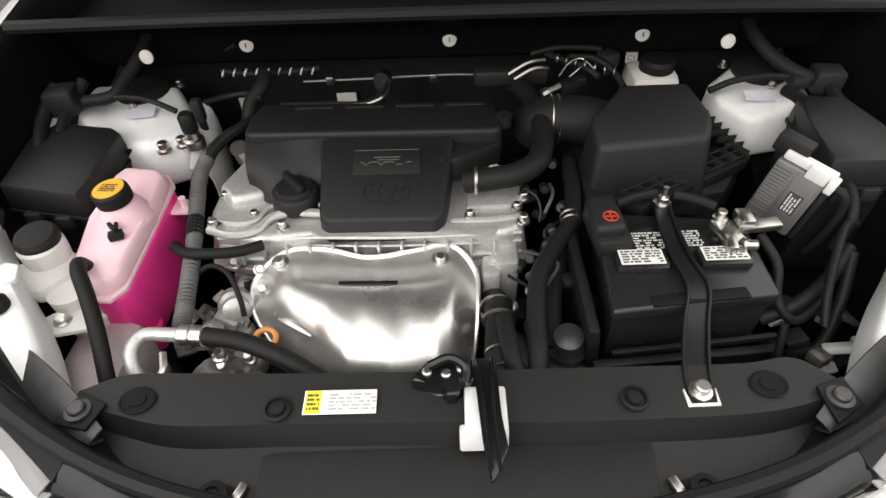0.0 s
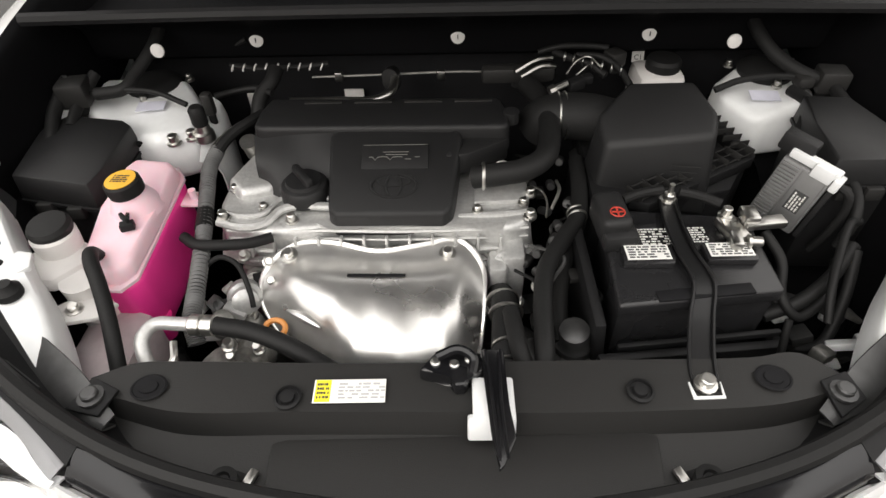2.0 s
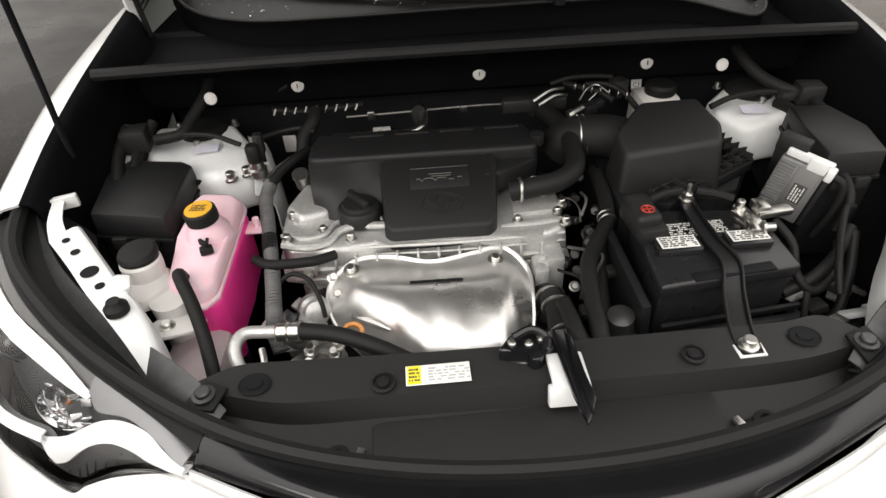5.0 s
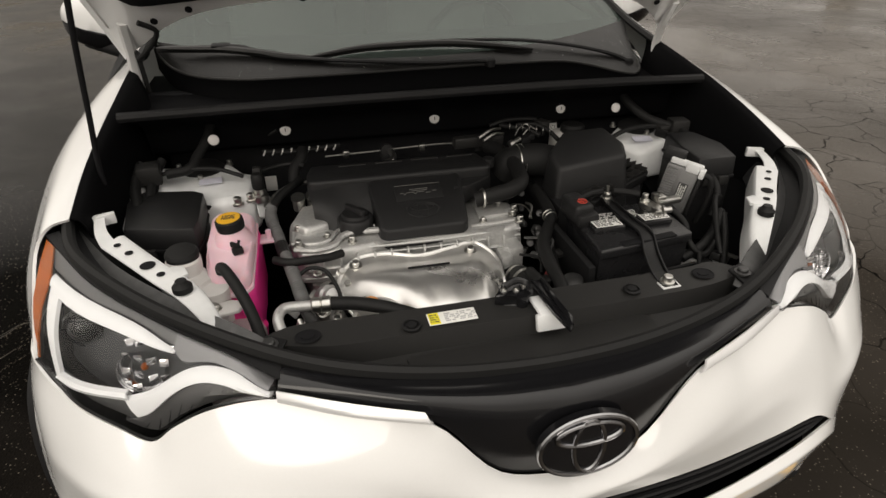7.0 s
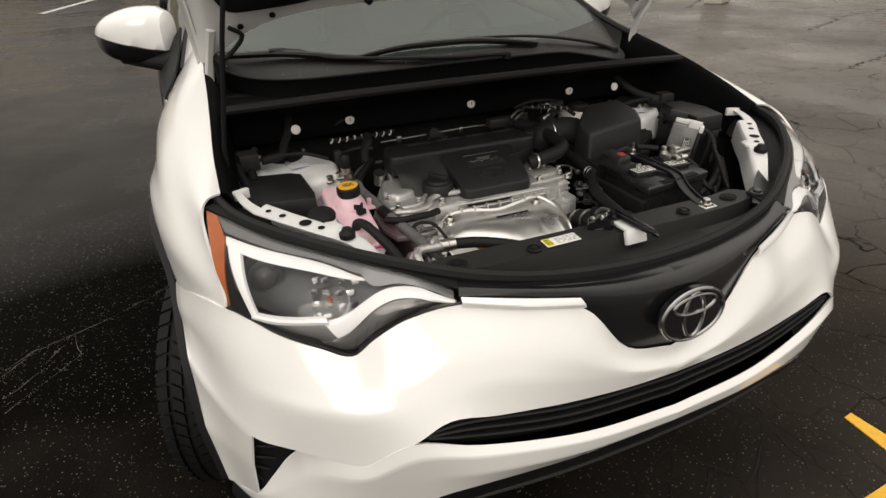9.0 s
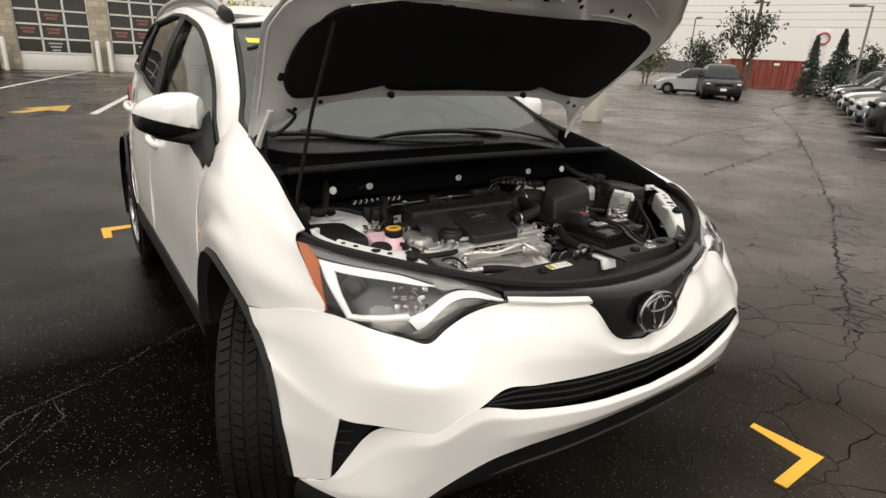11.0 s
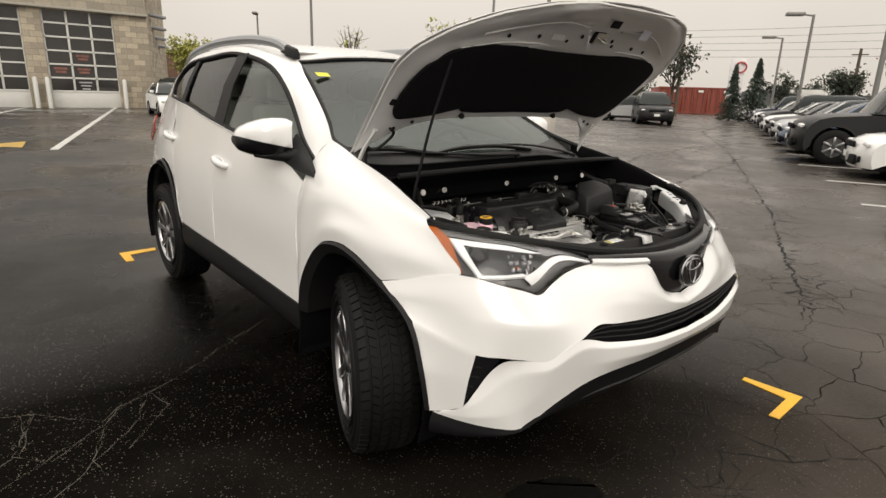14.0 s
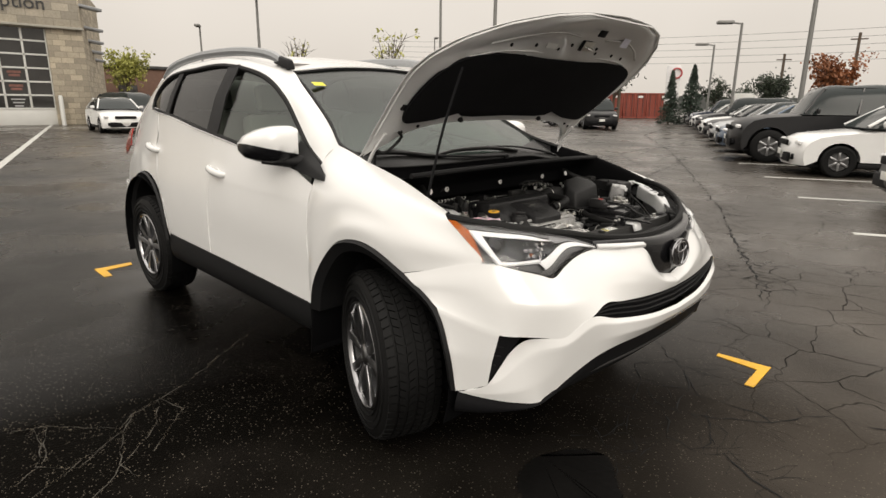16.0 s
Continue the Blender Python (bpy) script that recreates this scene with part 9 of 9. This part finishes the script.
shop = thing("workshop_building", "buff block workshop with glazed overhead doors", "building", kind="")
Y0 = 37.2
part("wall", box((24, 14, 2.6), (-4.7, Y0 + 7.0, 6.3), 0.05), UPPER, shop, "smooth upper wall")
part("side_wall", grid([[V(7.3, Y0, z), V(10.6, Y0 + 9, z)] for z in (0, 7.6)], 0.3), SPLIT, shop)
for x0, x1 in ((5.55, 7.3), (1.3, 2.2), (-2.85, -2.0), (-16.7, -7.0)):
    part("pier", box((x1 - x0, 0.8, 5.1), ((x0 + x1) / 2, Y0 + 0.3, 2.55), 0.04), SPLIT, shop, "split-face block pier")
part("back_wall", box((24, 0.3, 7.4), (-4.7, Y0 + 13, 3.7), 0), CONC, shop)
part("lintel", box((24, 0.5, 0.12), (-4.7, Y0 - 0.12, 5.12), 0.02), CONC, shop)
for k in range(5):
    part("sun_fin", box((1.3, 0.5, 0.16), (7.85 + 0.25 * k, Y0 + 0.4 + 1.1 * k, (6.35, 5.35, 4.75, 4.25, 3.85)[k]), 0.03, (0, 6, 15)), GREYPAINT, shop, "grey fin on the side wall")
for x, w in ((-6.2, 4.2), (-0.35, 3.4), (3.9, 3.4)):
    door = part("overhead_door", box((w, 0.06, 0.85), (x, Y0 + 0.12, 0.43), 0.01), DOORWHITE, shop, "white framed overhead door with dark panes")
    rows = 6
    for i in range(rows + 1):
        part("rail", box((w, 0.07, 0.09), (x, Y0 + 0.10, 0.88 + i * 0.70), 0.01), DOORWHITE, door)
    for j in range(4):
        part("stile", box((0.10, 0.07, 4.2), (x - w / 2 + 0.05 + j * (w - 0.1) / 3, Y0 + 0.10, 2.98), 0.01), DOORWHITE, door)
    for i in range(rows):
        for j in range(3):
            part("pane", box(((w - 0.1) / 3 - 0.1, 0.02, 0.61), (x - w / 2 + 0.05 + (j + 0.5) * (w - 0.1) / 3, Y0 + 0.14, 1.23 + i * 0.70), 0), PANE, door)
    for i, j in ((1, 1), (1, 0), (2, 1), (0, 1)):
        for q in range(2 if i else 3):
            part("poster", box((0.62 - 0.12 * q, 0.008, 0.12 if i else 0.07), (x - w / 2 + 0.05 + (j + 0.5) * (w - 0.1) / 3, Y0 + 0.118, 1.36 - 0.17 * q + i * 0.70), 0), FADED if i else PALEINK, door, "faded printed notice behind the glass")
for x in (1.5, 2.05, 5.7, -2.6):
    part("guard_post", lathe([(0.11, 0), (0.11, 1.5), (0.08, 1.58), (0.0001, 1.6)], 14, pose(x, Y0 - 0.5, 0)), DOORWHITE, shop)
wc = bpy.data.curves.new("sign_letters", "FONT")
wc.body, wc.size, wc.extrude = "Reception", 1.0, 0.03
word = new("sign_letters", wc)
bpy.context.view_layer.update()
wide = word.dimensions.x
wm = bpy.data.meshes.new_from_object(word)
bpy.data.objects.remove(word)
wm.materials.append(DARKMETAL)
word = new("sign_letters", wm)
word.parent = shop
word.matrix_basis = pose(1.85, Y0 - 0.035, 5.97, 90, 0, 0) @ Matrix.Diagonal((3.75 / wide, 3.75 / wide, 1, 1))
tagged(word, "dark metal letters on the wall")

annex = thing("low_building", "low brown brick building behind the trees", "building")
part("wall", box((26, 8, 4.2), (22, 62, 2.1), 0.05), mat("brown brick", (0.16, 0.09, 0.065), 0.8, vary=0.2, grain=4), annex)
part("roof_edge", box((26.4, 8.4, 0.3), (22, 62, 4.3), 0.05), DARKMETAL, annex)
for k in range(6):
    part("window", box((1.6, 0.1, 1.4), (12 + 3.6 * k, 57.96, 2.0), 0.02), PANE, annex)

# shipping containers
RUST = mat("rust red container paint", (0.26, 0.055, 0.035), 0.6, vary=0.2, grain=3, big=0.5)


def container(at, heading):
    t = thing("shipping_container", "rust red corrugated steel shipping container", "container", "container row")
    t.matrix_basis = pose(at[0], at[1], 0, 0, 0, heading)
    part("box", box((2.34, 6.0, 2.48), (1.2, 3.05, 1.36), 0.02), RUST, t)
    for x in (0.62, 1.78):
        leaf = part("door", grid([[V(x - 0.52 + 1.04 * k / 24, -0.03 * (k // 2 % 2), z) for k in range(25)] for z in (0.16, 2.52)], 0.02), RUST, t)
        for dx in (-0.28, 0.28):
            part("lock_rod", rod((x + dx, -0.07, 0.12), (x + dx, -0.07, 2.54), 0.025, 8), DARKMETAL, leaf)
    for x in (0.06, 1.2, 2.34):
        part("corner_post", box((0.11, 0.13, 2.6), (x, -0.02, 1.3), 0.01), RUST, t)
    for z in (0.08, 2.58):
        part("rail", box((2.4, 0.14, 0.14), (1.2, -0.02, z), 0.01), RUST, t)
    part("white_mark", box((0.5, 0.01, 0.22), (1.75, -0.10, 2.25), 0), PAPER, t)
    return t


for k in range(3):
    base = V(53.9, 34.2) + V(0.62, -0.785) * (2.0 + 2.45 * k)
    container((base.x, base.y), -51.7)

# lamps and poles
POLE = mat("grey painted pole", (0.22, 0.22, 0.21), 0.5, metal=0.4, vary=0.1)
WOODPOLE = mat("weathered wood pole", (0.10, 0.075, 0.055), 0.85, vary=0.25)


def street_lamp(x, y, z, lean=(1, 0), r=0.08):
    t = thing("street_lamp", "grey car park lamp on a tall pole", "lamp", "car park lamps")
    part("pole", rod((x, y, 0), (x, y, z), r, 12, r * 0.7), POLE, t)
    part("footing", lathe([(0.3, 0), (0.3, 0.5), (0.26, 0.55), (0.0001, 0.55)], 16, pose(x, y, 0)), CONC, t)
    a = V(*lean).normalized()
    part("arm", rod((x, y, z - 0.05), (x + a.x * 0.5, y + a.y * 0.5, z + 0.02), 0.04, 8), POLE, t)
    part("head", box((0.75, 0.34, 0.16), (x + a.x * 0.75, y + a.y * 0.75, z + 0.02), 0.05, (0, 0, math.degrees(math.atan2(a.y, a.x)))), POLE, t)
    return t


street_lamp(27.95, 9.6, 5.2, (-0.6, 0.8))
street_lamp(36.9, 14.2, 5.15, (-0.6, 0.8))
street_lamp(21.0, 4.95, 9.0, (-0.6, 0.8), 0.09)
street_lamp(11.75, 25.6, 5.95, (-0.5, -0.8))
street_lamp(15.3, 40.5, 6.25, (-0.5, -0.8))
street_lamp(22.3, 24.1, 9.5, (-0.5, -0.8), 0.09)
street_lamp(19.1, 17.3, 9.5, (-0.5, -0.8), 0.10)
street_lamp(39.4, 42.3, 7.5, (-0.5, -0.8))
street_lamp(50.5, 34.0, 6.0, (-0.5, -0.8))
for x, y, z in ((56.7, 10.3, 7.3), (46.8, 25.9, 7.2), (58.0, 16.0, 6.0), (60.0, 13.0, 5.6)):
    t = thing("utility_pole", "weathered wooden utility pole with a crossarm", "pole", "utility poles")
    part("pole", rod((x, y, 0), (x, y, z), 0.16, 10, 0.11), WOODPOLE, t)
    part("crossarm", box((0.10, 1.2, 0.10), (x, y, z - 0.5), 0.02, (0, 0, 15)), WOODPOLE, t)
wire = thing("overhead_wire", "thin dark wires between the utility poles", "wire")
for z in (7.9, 7.3, 6.7, 6.1, 5.5):
    part("strand", sweep(spline([(46, 60, z + 1), (52, 40, z + 0.2), (56.7, 10.3, z - 0.3), (60, -25, z + 0.4)], 12), 0.014, 5), DARKMETAL, wire)

sign = thing("pylon_sign", "white pylon sign with a red ring mark", "sign")
part("panel", box((1.2, 0.3, 3.4), (50.7, 22.8, 3.2), 0.05, (0, 0, -65)), mat("white sign face", (0.75, 0.75, 0.75), 0.4), sign)
part("ring", sweep([V(50.55, 22.45, 4.2) + V(0.34, 0.0, 0).lerp(V(0, 0, 0), 0) * 0 + V(0.42 * math.cos(a) * 0.42, -0.42 * math.cos(a) * 0.9, 0.42 * math.sin(a)) for a in (2 * math.pi * i / 24 for i in range(24))], 0.07, 6, closed=True), mat("red sign mark", (0.45, 0.05, 0.05), 0.4), sign)
for x, y, w, h in ((50.0, 20.9, 0.9, 1.1), (43.5, 14.3, 1.5, 0.8)):
    t = thing("banner_sign", "small pale banner sign by the row", "sign")
    part("face", box((w, 0.06, h), (x, y, 1.9), 0.01, (0, 0, -65)), PAPER, t)
    part("post", rod((x, y, 0), (x, y, 1.9), 0.04, 8), POLE, t)

# bollard block
t = thing("concrete_block", "pale concrete block at the kerb", "block")
part("block", box((0.62, 0.42, 0.86), (11.0, 10.1, 0.43), 0.04, (0, 0, 25)), mat("pale concrete", (0.48, 0.45, 0.40), 0.8, vary=0.15), t)


# trees
def leaf_mat(name, c):
    m = mat(name, c, 0.6, vary=0.45, grain=2.0, big=0.7)
    n, k = m.node_tree.nodes, m.node_tree.links
    return m


BARK = mat("grey brown bark", (0.09, 0.07, 0.055), 0.9, vary=0.3, grain=20, bump=0.5)
L_SPRUCE, L_DARK, L_YEL, L_ORANGE = leaf_mat("spruce needles", (0.035, 0.055, 0.038)), leaf_mat("dark leaves", (0.030, 0.042, 0.024)), leaf_mat("yellow green leaves", (0.36, 0.36, 0.09)), leaf_mat("orange leaves", (0.24, 0.085, 0.03))


def leaves(points, size, rnd):
    bm = bmesh.new()
    for p in points:
        for _ in range(3):
            q = V(rnd.gauss(0, 1), rnd.gauss(0, 1), rnd.gauss(0, 1)).normalized()
            s = q.orthogonal().normalized()
            u = q.cross(s)
            o = p + V(rnd.uniform(-1, 1), rnd.uniform(-1, 1), rnd.uniform(-1, 1)) * size
            l = size * rnd.uniform(0.6, 1.3)
            bm.faces.new([bm.verts.new(o + s * l), bm.verts.new(o + u * l * 0.6), bm.verts.new(o - s * l), bm.verts.new(o - u * l * 0.6)])
    return bm


def broad_tree(at, height, spread, leaf, label, n=900, seed=1, bare=False, low=0.25):
    rnd = random.Random(seed)
    t = thing("tree", label, "tree", "trees round the lot")
    base = V(*at, 0)
    limbs = [rod(tuple(base), tuple(base + V(0, 0, height * 0.55)), height * 0.022, 8, height * 0.012)]
    tips = []
    for k in range(14):
        a, z = rnd.uniform(0, 6.28), height * rnd.uniform(low, 0.6)
        p0 = base + V(0, 0, z)
        p1 = p0 + V(math.cos(a) * spread * rnd.uniform(0.4, 0.95), math.sin(a) * spread * rnd.uniform(0.4, 0.95), (height - z) * rnd.uniform(0.45, 0.98))
        limbs.append(tube([tuple(p0), tuple(p0.lerp(p1, 0.5) + V(0, 0, 0.1 * height * 0.3)), tuple(p1)], lambda s: height * (0.009 - 0.007 * s), 4, 6))
        tips.append((p0, p1))
        for q in range(5 if bare else 2):
            b0 = p0.lerp(p1, rnd.uniform(0.4, 0.9))
            b1 = b0 + V(rnd.uniform(-1, 1), rnd.uniform(-1, 1), rnd.uniform(0.2, 1)) * height * 0.14
            limbs.append(rod(tuple(b0), tuple(b1), height * 0.003, 5, height * 0.001))
            tips.append((b0, b1))
    part("trunk", join(*limbs), BARK, t)
    pts = []
    for _ in range(n):
        p0, p1 = rnd.choice(tips)
        pts.append(p0.lerp(p1, rnd.uniform(0.35, 1.05)) + V(rnd.gauss(0, 1), rnd.gauss(0, 1), rnd.gauss(0, 1)) * spread * 0.16)
    if n:
        part("crown", leaves(pts, height * 0.022, rnd), leaf, t)
    return t


def spruce(at, height, spread, seed):
    spread *= 1.05
    rnd = random.Random(seed)
    t = thing("spruce_tree", "dark green spruce with drooping branches", "tree", "trees round the lot")
    base = V(*at, 0)
    part("trunk", rod(tuple(base), tuple(base + V(0, 0, height)), height * 0.02, 8, 0.01), BARK, t)
    pts = []
    for k in range(30):
        z = height * (0.06 + 0.92 * k / 30)
        rad = spread * (1 - k / 31) * rnd.uniform(0.75, 1.1)
        for b in range(13):
            a = rnd.uniform(0, 6.28)
            for s in np.linspace(0.15, 1, 7):
                pts.append(base + V(math.cos(a) * rad * s, math.sin(a) * rad * s, z - 0.25 * rad * s + rnd.uniform(-0.05, 0.05)))
    part("crown", leaves(pts, height * 0.014, rnd), L_SPRUCE, t)
    return t


spruce((41.55, 18.75), 4.05, 0.95, 3)
spruce((42.1, 17.4), 4.45, 1.15, 4)
broad_tree((42.8, 16.0), 3.2, 1.1, L_DARK, "dark round shrub behind the car row", 700, 5, low=0.1)
broad_tree((44.5, 14.9), 3.0, 1.2, L_DARK, "dark round shrub behind the car row", 700, 15, low=0.1)
broad_tree((41.0, 11.7), 3.5, 1.35, L_DARK, "dense dark broadleaf tree", 1500, 6, low=0.15)
broad_tree((23.3, 4.6), 3.3, 1.0, L_ORANGE, "thin tree with orange autumn leaves", 800, 7)
broad_tree((13.6, 51.6), 5.6, 1.6, L_YEL, "yellow green tree beside the workshop", 900, 8)
broad_tree((29.7, 37.6), 7.3, 1.9, L_YEL, "nearly bare tree above the roofs", 60, 9, True)
broad_tree((24.5, 43.0), 6.6, 1.5, L_YEL, "nearly bare tree above the roofs", 30, 10, True)
broad_tree((46.6, 26.3), 6.2, 2.6, L_DARK, "tall half bare tree behind the containers", 420, 12, True)
broad_tree((47.5, 30.0), 4.2, 2.6, L_DARK, "dark hedge tree behind the parked cars", 900, 13, low=0.1)
broad_tree((44.0, 33.5), 3.4, 2.6, L_DARK, "dark hedge tree behind the parked cars", 900, 14, low=0.1)
broad_tree((48.0, 37.0), 3.6, 3.0, L_YEL, "pale hedge tree behind the parked cars", 900, 16, low=0.1)

# far wooded rise along the horizon
rise = bmesh.new()
rr = random.Random(4)
line = [(V(math.cos(a) * 240, math.sin(a) * 240, 0), 2.0 + 2.2 * noise.noise(V(a * 9, 0, 0)) + 1.4 * noise.noise(V(a * 60, 3, 0))) for a in np.linspace(-1.2, 2.2, 240)]
lo = [rise.verts.new(p) for p, h in line]
hi = [rise.verts.new(p + V(0, 0, max(0.8, 2.2 + h))) for p, h in line]
for i in range(len(line) - 1):
    rise.faces.new((lo[i], lo[i + 1], hi[i + 1], hi[i]))
tagged(finish(rise, "backdrop", mat("hazy far woods", (0.10, 0.105, 0.10), 0.9, vary=0.3, grain=0.3, big=0.05)), "hazy tree line on the horizon", "tree line", kind="structure")
